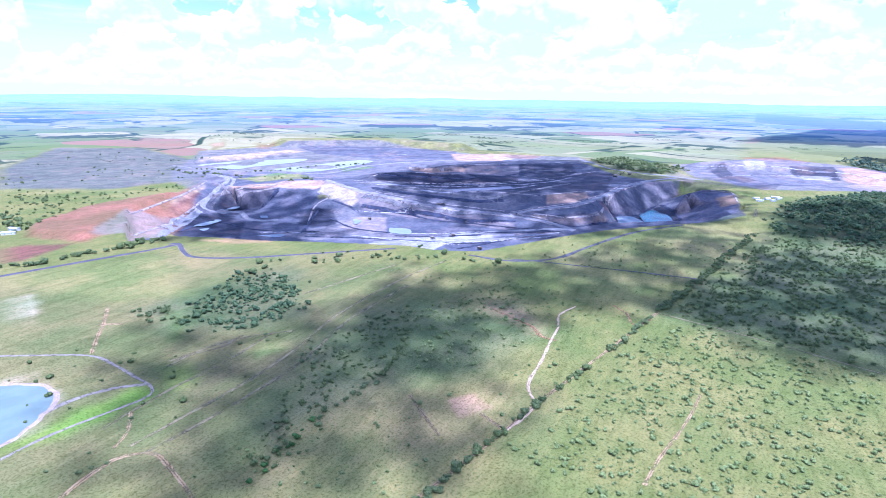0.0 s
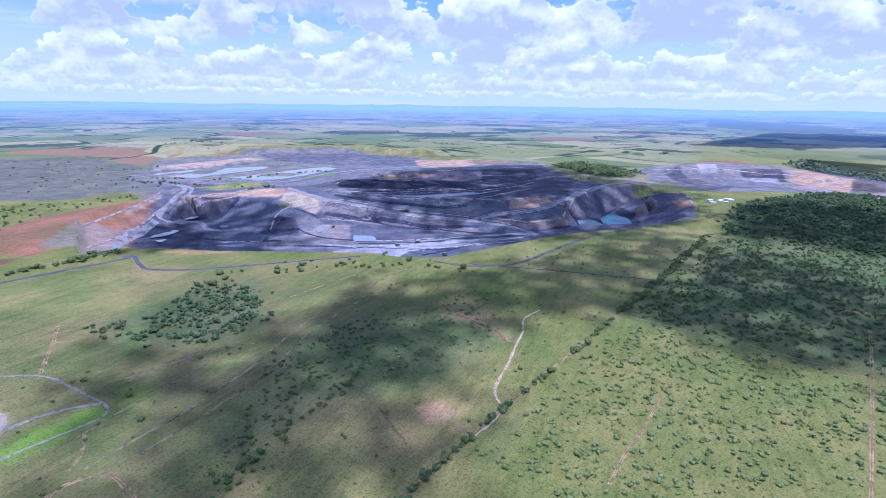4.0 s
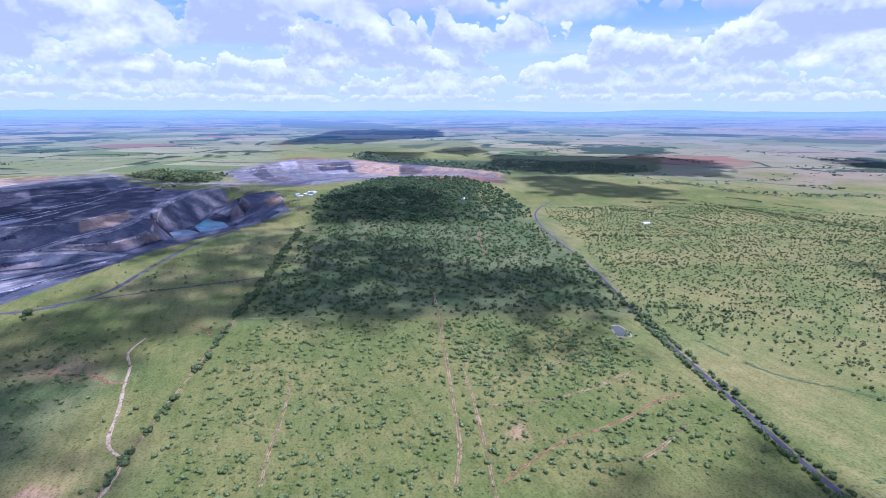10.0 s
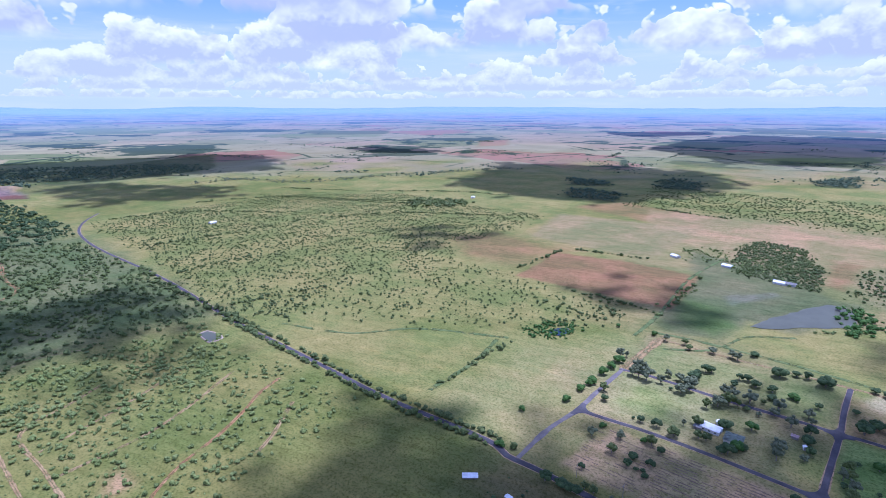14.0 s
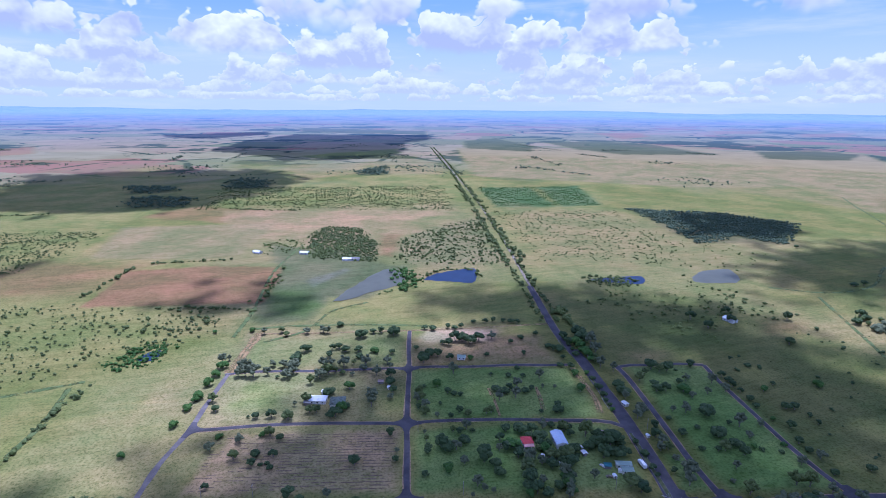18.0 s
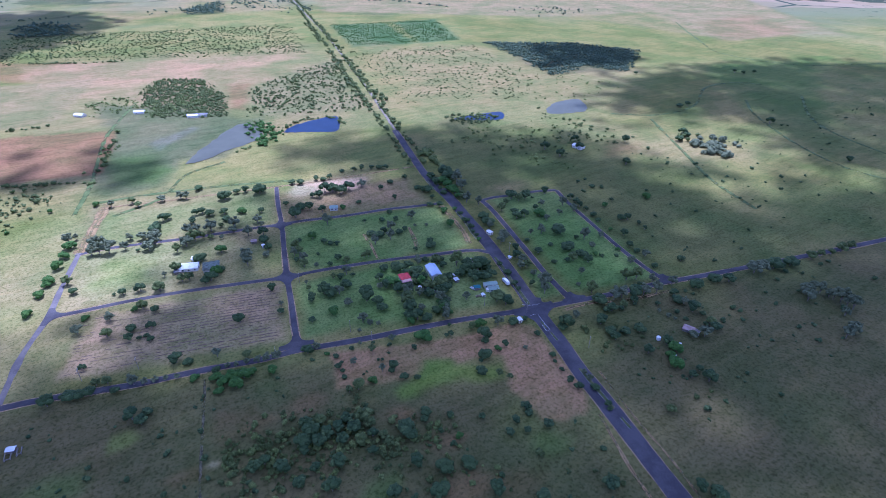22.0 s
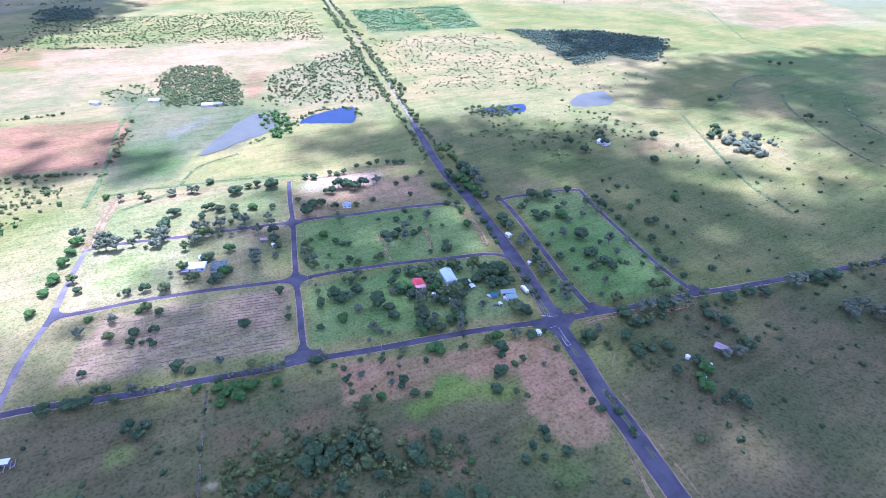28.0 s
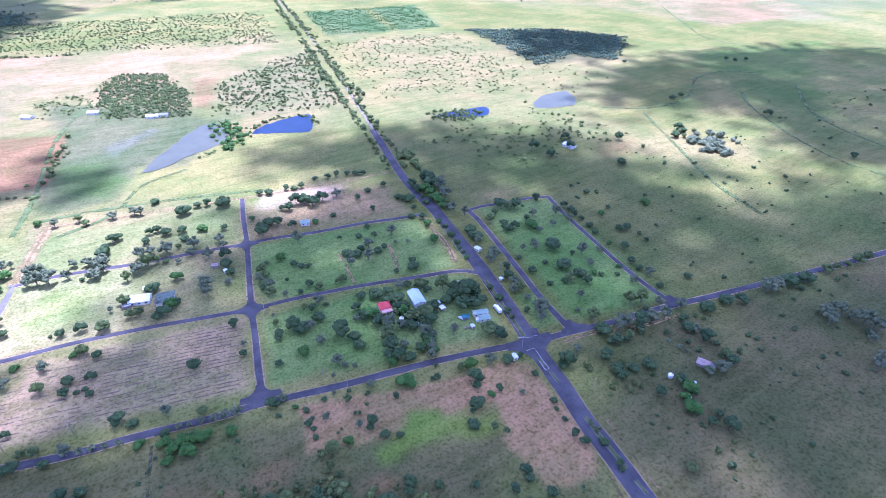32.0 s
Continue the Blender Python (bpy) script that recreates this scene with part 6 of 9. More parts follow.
pool("water", [(246, 679), (271, 688), (324, 693), (311, 660), (267, 668)], BLUE_WATER, "narrow reedy pond with bushes", ragged=2)
pool("water", [(393, 688), (423, 715), (468, 724), (451, 669), (419, 661), (389, 666)], GREY_WATER, "muddy lilac-grey farm dam", ragged=1.5)
pool("water", [(-243, 459), (-240, 474), (-231, 479), (-226, 466), (-234, 454)], BLUE_WATER, "dark pond among green reeds", ragged=1.5)
pool("water", [(-1221, -508), (-1248, -488), (-1229, -456), (-1163, -403), (-1141, -430), (-1117, -448)], PALE_WATER, "pale green shallows at the bottom of the coal pit", ragged=1)
pool("water", [(-1279, -475), (-1373, -476), (-1344, -450), (-1319, -417), (-1196, -361), (-1181, -382), (-1184, -418)], TEAL_WATER, "turquoise water at the bottom of the coal pit", ragged=1)
for spot in ([(-594, -1205), (-621, -1218), (-648, -1206), (-623, -1187)],
             [(-486, -1107), (-536, -1141), (-557, -1121), (-513, -1097)],
             [(-469, -1122), (-516, -1155), (-513, -1146), (-472, -1121)],
             [(-751, -793), (-770, -756), (-742, -726), (-724, -762)],
             [(-639, -1102), (-649, -1091), (-639, -1070), (-628, -1080)],
             [(-753, -913), (-758, -888), (-723, -869)],
             [(-486, -1080), (-507, -1076), (-487, -1059)],
             [(-534, -943), (-575, -913), (-556, -899)]):
    pool("water", spot, PALE_WATER, "pale puddle on the floor of the coal pit", ragged=0.5)
for spot in ([(-807, -1762), (-942, -1773), (-1060, -1740), (-1175, -1681), (-1091, -1616), (-913, -1598), (-840, -1589)],
             [(-925, -1512), (-1096, -1517), (-1272, -1526), (-1315, -1469), (-1213, -1418), (-1026, -1374), (-947, -1409)]):
    pool("water", spot, TAILINGS, "pale grey-green tailings water behind the coal pit", ragged=3)

# ---- plants ----
PHI = (1 + 5 ** 0.5) / 2
ICO_V = np.array([(-1, PHI, 0), (1, PHI, 0), (-1, -PHI, 0), (1, -PHI, 0), (0, -1, PHI), (0, 1, PHI), (0, -1, -PHI), (0, 1, -PHI),
                  (PHI, 0, -1), (PHI, 0, 1), (-PHI, 0, -1), (-PHI, 0, 1)]) / math.hypot(1, PHI)
ICO_F = np.array([(0, 11, 5), (0, 5, 1), (0, 1, 7), (0, 7, 10), (0, 10, 11), (1, 5, 9), (5, 11, 4), (11, 10, 2), (10, 7, 6), (7, 1, 8),
                  (3, 9, 4), (3, 4, 2), (3, 2, 6), (3, 6, 8), (3, 8, 9), (4, 9, 5), (2, 4, 11), (6, 2, 10), (8, 6, 7), (9, 8, 1)])
BUSH_F = ICO_F[ICO_V[ICO_F].mean(1)[:, 2] > -0.3]         # without the faces that lie on the ground


def clump(rng, lumps, flat=0.75, spread=0.55, sprigs=9):
    """A bush one metre across: a few uneven lumps that stand on the ground, with sprigs standing out of them."""
    vs, fs, k = [], [], 0
    for n in range(lumps):
        r = 0.5 * (1.0 if lumps == 1 else 0.45 + 0.35 * rng.rand())
        a, d = rng.rand() * 6.283, (0 if lumps == 1 else spread * rng.rand() ** 0.5 * 0.62)
        v = ICO_V * r * (0.72 + 0.5 * rng.rand(12, 1)) * (1, 1, flat)
        at = np.array((d * math.cos(a), d * math.sin(a), r * flat * (0.75 + 0.7 * rng.rand())))
        vs.append(v + at)
        fs.append(BUSH_F + k)
        k += 12
        for _ in range(-(-sprigs // lumps)):
            way = rng.randn(3)
            way[2] = abs(way[2])
            way *= r * (0.9 + 0.35 * rng.rand()) / np.linalg.norm(way)
            vs.append(at + way * (1, 1, flat) + 0.085 * rng.randn(4, 3))
            fs.append(np.array(((0, 1, 2), (0, 2, 3), (0, 3, 1))) + k)
            k += 4
    return np.concatenate(vs), np.concatenate(fs)


def spread(poly, gap, rng, clear=()):
    """Uneven places inside an outline, about gap metres apart."""
    p = np.array(poly, float)
    lo, hi = p.min(0), p.max(0)
    n = int((hi[0] - lo[0]) * (hi[1] - lo[1]) / gap ** 2)
    q = lo + (hi - lo) * rng.rand(n, 2)
    crowd = wobble(q[:, 0], q[:, 1], gap * 11, 51) + 0.25 * wobble(q[:, 0], q[:, 1], gap * 4, 52)
    ragged = inside(p, q[:, 0], q[:, 1]) + gap * (1.2 * wobble(q[:, 0], q[:, 1], gap * 7, 53) - 0.4 + 0.9 * rng.randn(n) * (gap < 30))
    keep = (ragged > 0) & (crowd > -0.55 - rng.rand(n))
    for line, width in clear:
        l = path_of(line, 4.0)
        far = np.full(len(q), 1e9)
        for a in l:
            far = np.minimum(far, np.hypot(q[:, 0] - a[0], q[:, 1] - a[1]))
        keep &= far > width
    return q[keep]


def along(points, gap, off, rng):
    """Uneven places along a line."""
    p = path_of(points, gap)
    keep = wobble(p[:, 0], p[:, 1], gap * 12, 61) + 0.9 * rng.rand(len(p)) > -0.3
    return p[keep] + (rng.rand(keep.sum(), 2) - 0.5) * 2 * off


def thicket(name, places, size, mat, label, lumps=4, flat=0.8, seed=1, category="shrubs", sprigs=3):
    """Very many bushes or trees as one object."""
    rng = np.random.RandomState(seed)
    forms = [clump(rng, lumps, flat, sprigs=sprigs) for _ in range(7)]
    pick = rng.randint(0, 7, len(places))
    at = lay(places[:, 0], places[:, 1], -0.1)
    at_scale = np.hypot(at[:, 0], at[:, 1]) / np.maximum(np.hypot(places[:, 0], places[:, 1]), 1)
    big = (size[0] + (size[1] - size[0]) * rng.rand(len(places)) ** 1.6) * at_scale
    turn = rng.rand(len(places)) * 6.283
    co, faces, k = [], [], 0
    for n, (v, f) in enumerate(forms):
        who = np.where(pick == n)[0]
        if not len(who):
            continue
        c, s = np.cos(turn[who])[:, None], np.sin(turn[who])[:, None]
        b = big[who][:, None]
        tall = (0.8 + 0.45 * rng.rand(len(who)))[:, None]
        w = np.stack([(v[:, 0] * c - v[:, 1] * s) * b, (v[:, 0] * s + v[:, 1] * c) * b, v[:, 2] * b * tall], -1) + at[who][:, None]
        co.append(w.reshape(-1, 3))
        faces.append((f[None] + (k + len(v) * np.arange(len(who)))[:, None, None]).reshape(-1, 3))
        k += len(v) * len(who)
    if not co:
        return None
    return tagged(new(name, mesh_of(name, np.concatenate(co), np.concatenate(faces), mat, False)), label, category, kind="stuff")


TRACK_LINES = [([(-277.3, 34.3), (-316.7, 41.1), (-373.9, 42.7), (-451.7, 43.9), (-555, 45)], 3.5), ([(-306.2, 58.0), (-375.4, 58.8), (-436.5, 59.6)], 3.0), ([(-274.8, 61.9), (-316.0, 116.0), (-329.4, 149.6), (-359.5, 200.0)], 3.0),
               ([(-417.9, -91.0), (-381.9, -87.6), (-346.1, -86.6), (-314.2, -86.6)], 3.0)]
R = RNG
thicket("paddock_shrubs", spread([(-253.8, -165.4), (-372.3, -167.1), (-548, -167), (-550, 46), (-535, 168), (-468, 225), (-391.5, 239.8), (-304.0, 250.4), (-280.6, 234.9)], 5.5, R, TRACK_LINES), (1.0, 4.6), SHRUB, "scattered green bushes over a dry paddock", seed=2, sprigs=8)
thicket("paddock_shrubs", spread([(-550, 46), (-535, 168), (-535, 247), (-468, 225), (-405.4, 203.6), (-379.8, 108.9), (-391.6, 49.5)], 6.5, R, TRACK_LINES), (1.8, 5.5), SHRUB, "scattered green bushes over a dry paddock", seed=3, sprigs=8)
thicket("woodland", spread([(-566, -165), (-692, -168), (-1021, -156), (-1051, 44), (-1070, 246), (-1021, 277), (-733, 274), (-543, 262), (-560, 47)], 7.8, R), (3.5, 8), LEAF, "open dark green woodland", seed=4, lumps=2, category="trees", sprigs=1)
thicket("woodland", spread([(-1150, -181), (-1437, -195), (-1791, -26), (-1677, 237), (-1436, 293), (-1164, 301), (-1060, 254), (-1040, 43), (-1042, -161)], 9.5, R), (6, 12), LEAF_DARK, "dense dark green forest on a low hill", seed=5, lumps=2, category="trees", sprigs=1)
thicket("paddock_shrubs", spread([(-253.8, -165.4), (-372.3, -167.1), (-548, -167), (-1002, -186), (-774, -402), (-620, -417), (-515, -495), (-409, -436), (-253.8, -289.0)], 19, R), (1.5, 4.5), SHRUB, "sparse bushes on grazing land", seed=6)
thicket("scrub", spread([(-142.8, -289.5), (-210.8, -341.3), (-276.2, -393.5), (-345, -400), (-401, -375), (-334.0, -330.8), (-249.9, -298.4), (-189.0, -274.9), (-140.2, -252.6)], 7.0, R), (1.8, 5.0), LEAF, "dense low scrub on a grassy slope", seed=7)
thicket("scrub", spread([(-401, -375), (-537, -353), (-542, -288), (-425.6, -250.4), (-339.7, -241.9), (-300.0, -270.8), (-291.6, -309.6)], 8.5, R), (1.8, 4.5), SHRUB, "low scrub on a grassy slope", seed=8)
thicket("scrub", spread([(-231, -569), (-299, -606), (-336, -632), (-368, -565), (-304, -456), (-260, -454), (-233, -459), (-203, -501)], 5.8, R), (2.5, 7.5), LEAF_DARK, "dark clump of trees on a grassy slope", seed=9, category="trees")
thicket("scrub", spread([(-189, -595), (-221, -580), (-205, -519), (-186, -510), (-182, -554)], 7.5, R), (3, 7), LEAF, "dark clump of trees on a grassy slope", seed=10, category="trees")
thicket("scrub", spread([(-333, -642), (-407, -651), (-586, -508), (-614, -435), (-589, -402), (-504, -521), (-416, -584), (-358, -575)], 17, R), (4, 11), LEAF, "scattered trees near the rim of the pit", seed=11, category="trees")
thicket("paddock_shrubs", spread([(-69, -553), (-149, -532), (-278, -473), (-248.9, -356.2), (-140.4, -292.1), (-93.7, -282.0), (-30.6, -352.3)], 30, R), (2, 6), LEAF, "sparse bushes on grazing land", seed=12, sprigs=8)
thicket("paddock_shrubs", spread([(-135.6, -297.5), (-189.0, -274.9), (-262.0, -259.8), (-199.5, -179.3), (-173.4, -181.2), (-106.8, -255.6)], 12, R), (1.2, 3.6), SHRUB, "low bushes on dry grass", seed=13, sprigs=8)
thicket("scrub", spread([(-261, -1565), (-420, -1410), (-593, -1359), (-368, -1247), (-225, -1127), (-166, -1064)], 19, R), (3, 9), LEAF, "scattered trees beside the dump", seed=14, category="trees")
thicket("scrub", np.concatenate([along([(-129, -868), (-161, -852), (-209, -859), (-282, -860), (-333, -865)], 7, 8, R), along([(-199, -1238), (-203, -1137), (-217, -1093)], 8, 18, R)]), (7, 13), LEAF, "belt of trees beside the road", seed=15, category="trees")
thicket("hedge", np.concatenate([along([(-179.7, -174.1), (-216.0, -175.8), (-280.7, -178.5), (-325.5, -178.0)], 3.2, 2.2, R), along([(-347.5, -178.4), (-386.4, -176.2), (-400.5, -175.5)], 3, 2, R), along([(-440.9, -175.8), (-511, -178), (-571, -179), (-660, -177)], 3.5, 2.5, R), along([(-577, -178), (-673, -178), (-800, -179), (-1046, -184)], 2.6, 6, R)]), (3, 8), LEAF, "line of dark bushes along a fence", seed=16, category="hedge", sprigs=8)
thicket("hedge", along([(-706, -174), (-681, -268), (-667, -319)], 5, 1.5, R), (2, 4), LEAF, "thin line of bushes along a fence", seed=17, category="hedge", sprigs=8)
thicket("hedge", along([(-197.3, -286.0), (-244.2, -291.8), (-284.5, -302.2), (-332.2, -332.8), (-352.6, -349.2)], 4, 4, R), (3, 6), LEAF, "line of bushes along a gully", seed=18, category="hedge", sprigs=8)
thicket("hedge", along([(-128.7, -258.2), (-143.5, -264.2), (-159.7, -270.7), (-199.4, -288.9)], 4.5, 4, R), (3, 6), LEAF_GREEN, "line of bushes along a gully", seed=19, category="hedge", sprigs=8)
thicket("paddock_trees", spread([(-901, 318), (-534, 269), (-469, 305), (-536, 402), (-489, 501), (-496, 628), (-552, 667), (-530, 823), (-552, 990), (-747, 992), (-997, 1006), (-1207, 788), (-1219, 372), (-1149, 326)], 6.0, R), (1.4, 3.8), LEAF, "rows of small trees in a paddock", seed=20, lumps=1, category="trees", sprigs=2)
thicket("paddock_trees", spread([(-552, 293), (-536, 402), (-477, 605), (-375, 607), (-284, 571), (-229, 574), (-187, 555), (-184, 534), (-283, 439), (-359, 364), (-459, 329), (-485, 285)], 8.0, R), (1.5, 4.0), LEAF, "scattered small trees in a dry paddock", seed=21, lumps=1, category="trees", sprigs=2)
for n, line in enumerate(([(-736, 300), (-738, 375), (-735, 435)], [(-924, 337), (-908, 417), (-904, 590), (-909, 680)], [(-1212, 382), (-1155, 534), (-998, 652)], [(-1269, 588), (-1182, 772), (-938, 871), (-780, 973)], [(-562, 291), (-548, 357), (-532, 399)],
                          [(-1262, 751), (-1040, 849), (-887, 935)], [(-1315, 860), (-1124, 958), (-904, 1123), (-759, 1163)], [(-389, 628), (-387, 695), (-387, 757)], [(-285, 585), (-236, 590), (-170, 578)], [(-372, 777), (-249, 797)], [(-485, 1237), (-318, 1203), (-242, 1202)],
                          [(-899, 643), (-803, 814), (-625, 924)], [(-258.2, 303.9), (-258.7, 413.2)], [(-171, 610), (-174, 741)])):
    thicket("tree_row", along(line, 6.0, 3.0, R), (3.5, 7.5), LEAF, "row of dark trees along a fence", seed=22 + n, category="trees", sprigs=2)
for n, line in enumerate(([(-1231, 790), (-1133, 911), (-939, 1115)], [(-1177, 765), (-1038, 906), (-883, 1049)], [(-1147, 735), (-986, 861), (-823, 978)], [(-1019, 751), (-928, 810), (-849, 877)], [(-929, 334), (-905, 466), (-857, 634)], [(-735, 310), (-730, 372), (-728, 427)], [(-954, 369), (-965, 476), (-935, 604)])):
    thicket("tree_row", along(line, 6.5, 2.0, R), (2.5, 5.0), LEAF, "thin row of small trees across a paddock", lumps=2, seed=140 + n, category="trees", sprigs=2)
thicket("woodland", along([(-1600, 744), (-1587, 873), (-1406, 957), (-1342, 1080), (-1288, 1277), (-1217, 1443), (-1113, 1695)], 3.0, 28, R), (4, 9), LEAF_GREY, "grey-green belt of trees along a creek", lumps=2, seed=150, category="trees", sprigs=1)
thicket("woodland", spread([(-2513, 459), (-2363, 686), (-2175, 1008), (-1910, 923), (-1886, 619), (-1968, 432), (-1972, 352)], 15, R), (5, 11), LEAF_HAZE, "dark open forest on the far plain", lumps=2, seed=151, category="trees", sprigs=1)
thicket("tree_row", along([(-803, 282), (-642, 267), (-534, 269), (-473, 264)], 3.6, 5, R), (4.5, 9), LEAF, "row of dark trees along a country road", seed=40, category="trees", sprigs=2)
thicket("tree_row", np.concatenate([along(np.array([(-529, 266), (-406.7, 263.8), (-280.1, 261.6), (-198.8, 267.2), (-163.0, 268.4)]) + off, 4.6, 1.4, R) for off in ((0, 5.5), (0, -5))]), (3.5, 7.5), LEAF, "row of grey-green trees along a country road", seed=41, category="trees", sprigs=2)
thicket("woodland", spread([(-907, 936), (-830, 1033), (-756, 1004), (-753, 940), (-825, 871)], 9, R), (8, 14), LEAF, "small dark plantation", lumps=2, seed=42, category="trees", sprigs=1)
thicket("reeds", spread([(-269, 452), (-243, 496), (-218, 491), (-220, 464), (-245.5, 429.8)], 4, R), (2, 5), LEAF_GREEN, "bright green reeds and bushes round a pond", seed=43, sprigs=8)
thicket("woodland", spread([(-176, 935), (-160, 1028), (-89, 1010), (-46, 868), (-46, 779), (-143, 798)], 3.6, R), (2.4, 6.0), LEAF, "dense green grove beside farmhouses", seed=44, lumps=2, category="trees", sprigs=1)
thicket("woodland", spread([(512, 1219), (709, 1151), (802, 1031), (651, 863), (597, 919), (500, 874), (515, 1051)], 4.4, R), (3.8, 8), LEAF_HAZE, "dense dark block of forest", seed=45, lumps=2, category="trees", sprigs=1)
thicket("paddock_trees", spread([(-21, 913), (145, 1120), (146, 772), (99, 756), (-7, 759)], 7.0, R), (2.2, 5.8), LEAF, "open grey-green woodland beside a road", seed=46, category="trees", sprigs=2)
thicket("paddock_trees", spread([(194, 1199), (466, 1195), (482, 906), (410, 743), (191, 786)], 11, R), (1.6, 3.8), LEAF, "small trees dotted over a pale paddock", seed=47, category="trees", sprigs=2)
thicket("paddock_trees", spread([(202, 1573), (506, 1598), (471, 1269), (207, 1242)], 8, R), (2.5, 4), LEAF_GREEN, "green plantation in straight rows", seed=48, category="trees", sprigs=2)
thicket("paddock_trees", spread([(-530, 1558), (89, 1617), (116, 1192), (-281, 1231), (-478, 1206)], 9.0, R), (2.2, 5.2), LEAF, "trees scattered over a far paddock", seed=49, category="trees", sprigs=2)
thicket("tree_row", np.concatenate([along(np.array([(157, 538), (158, 675), (159, 886), (162, 1258), (158, 2083), (134, 3290)]) + off, 9, 3, R) for off in ((9, 0), (-9, 0))]), (4, 9), LEAF, "trees lining a long straight road", seed=50, category="trees", sprigs=2)
thicket("tree_row", np.concatenate([along(np.array([(162, 775), (159, 886), (162, 1258), (156, 1606)]) + off, 9, 6, R) for off in ((16, 0), (-12, 0))]), (5, 10), LEAF, "trees lining a long straight road", seed=51, category="trees", sprigs=2)
thicket("tree_row", along([(175, 575), (178, 526), (177, 471), (177.1, 440.8)], 4, 4, R), (6, 10), LEAF, "row of dark trees beside the main road", seed=52, category="trees", sprigs=2)
thicket("grove", spread([(492, 497), (536, 518), (547, 485), (505, 453), (481, 451)], 7, R), (7, 12), LEAF_GREY, "grey-green clump of trees in open pasture", seed=53, category="trees")
thicket("grove", spread([(510, 544), (527, 545), (504, 514), (490, 517)], 7, R), (7, 10), LEAF, "clump of trees in open pasture", seed=54, category="trees")
thicket("scrub", spread([(201, 607), (313, 619), (424, 596), (453, 534), (377, 493), (303, 535), (202, 566)], 12, R), (2.5, 6), LEAF, "bushes on shaded grassland", seed=55)
thicket("scrub", spread([(-319, 589), (-187, 584), (-170, 544), (-225, 482), (-278, 504)], 13, R), (2, 6), LEAF, "bushes along a gully", seed=56)
thicket("reeds", spread([(-256, 459), (-263, 490), (-225, 493), (-216, 480), (-231.7, 440.3)], 4.5, R), (2, 6), LEAF_GREEN, "bright green reeds and bushes round a pond", seed=57, sprigs=8)
thicket("reeds", spread([(-22, 729), (1, 741), (22, 677), (-6, 638)], 5, R), (3, 8), LEAF_GREEN, "green bushes beside a pond", seed=58, sprigs=8)
thicket("reeds", np.concatenate([spread([(233, 686), (266, 708), (325, 682), (301, 646), (246, 652)], 5, R), along([(23, 702), (56, 735), (95, 728), (100, 679)], 4, 4, R), along([(387, 699), (378, 649), (423, 622)], 6, 4, R)]), (2.5, 6), LEAF, "bushes round farm ponds", seed=59, sprigs=8)
thicket("scrub", spread([(458, 249), (261.3, 109.9), (171.9, 142.2), (176.8, 196.7), (177.0, 243.0), (263.7, 246.1)], 15, R), (1.2, 4.5), LEAF_DARK, "low bushes in rough grass", seed=60)
thicket("scrub", spread([(-152.1, 252.7), (-55.3, 257.7), (2.3, 255.0), (48.3, 198.3), (132.7, 163.7), (150.7, 102.6), (136.2, 76.5), (-123.6, 158.7)], 12, R), (1.0, 4.0), LEAF_DARK, "low bushes in rough grass", seed=61)
thicket("scrub", spread([(189.7, 425.1), (1033, 646), (478, 259), (280.8, 266.1), (274, 425)], 26, R), (1.5, 5), LEAF_DARK, "sparse bushes on pasture", seed=62)
thicket("woodland", spread([(-1925, -937), (-2152, -926), (-1969, -598), (-1739, -552), (-1775, -741)], 15, R), (9, 16), LEAF, "wooded strip behind the coal pit", lumps=2, seed=63, category="trees", sprigs=1)
thicket("woodland", spread([(-2746, -229), (-2984, -155), (-2569, -40), (-2370, 208), (-2159, 410), (-1867, 413), (-1831, 369), (-2056, 203), (-2119, 35), (-2388, -111)], 17, R), (9, 17), LEAF_HAZE, "dark belt of trees behind the diggings", lumps=2, seed=66, category="trees", sprigs=1)
thicket("scrub", np.concatenate([spread([(-241, 884), (-216, 924), (-75, 854), (-100, 821), (-194, 843), (-226, 820)], 7, R), along([(-8, 745), (7, 698), (-4, 650), (-41, 625)], 4, 7, R), spread([(-194, 613), (-184, 651), (-180, 733), (-164, 709), (-167, 591), (-177, 559)], 10, R), spread([(255, 656), (414, 637), (401, 553), (323, 475), (225, 481), (231, 573)], 13, R), spread([(437, 970), (633, 818), (501, 689), (390, 756)], 20, R)]), (1.5, 4.8), SHRUB, "green bushes round ponds and marshy pasture", lumps=4, seed=69)
thicket("scrub", spread([(-350, -2036), (-650, -2648), (-897, -2441), (-644, -1472), (-461, -1462), (-275, -1641)], 62, R), (3, 8), LEAF, "scattered trees among old diggings", lumps=3, seed=71, category="trees")
thicket("scrub", np.concatenate([spread([(-43.6, 191.2), (-16.5, 201.4), (9.1, 198.4), (14.1, 172.9), (4.6, 162.8), (-9.5, 149.4), (-37.8, 153.0)], 5.5, R), spread([(40.9, 178.7), (65.0, 188.8), (66.8, 156.2), (52.5, 138.4), (29.8, 142.7)], 6.5, R), spread([(80.2, 145.2), (99.9, 149.2), (143.6, 131.9), (138.1, 114.2), (82.2, 123.1)], 9, R), spread([(207.6, 222.5), (221.8, 206.0), (241.5, 177.7), (230.6, 151.8), (200.2, 156.9), (198.3, 196.5)], 9, R), spread([(179.0, 231.4), (199.9, 237.6), (197.7, 207.8), (188.2, 199.7)], 6, R)]), (1.2, 4.0), LEAF, "dense dark scrub in rough grass", lumps=6, seed=68, flat=1.0, sprigs=60)
thicket("scrub", spread([(-37.4, 191.3), (-6.3, 202.0), (27.4, 203.4), (58.9, 187.4), (80.7, 164.7), (93.3, 140.4), (-36.2, 168.5)], 6.2, R), (1.2, 3.8), SHRUB, "dense olive scrub in rough grass", lumps=6, seed=67, sprigs=60)
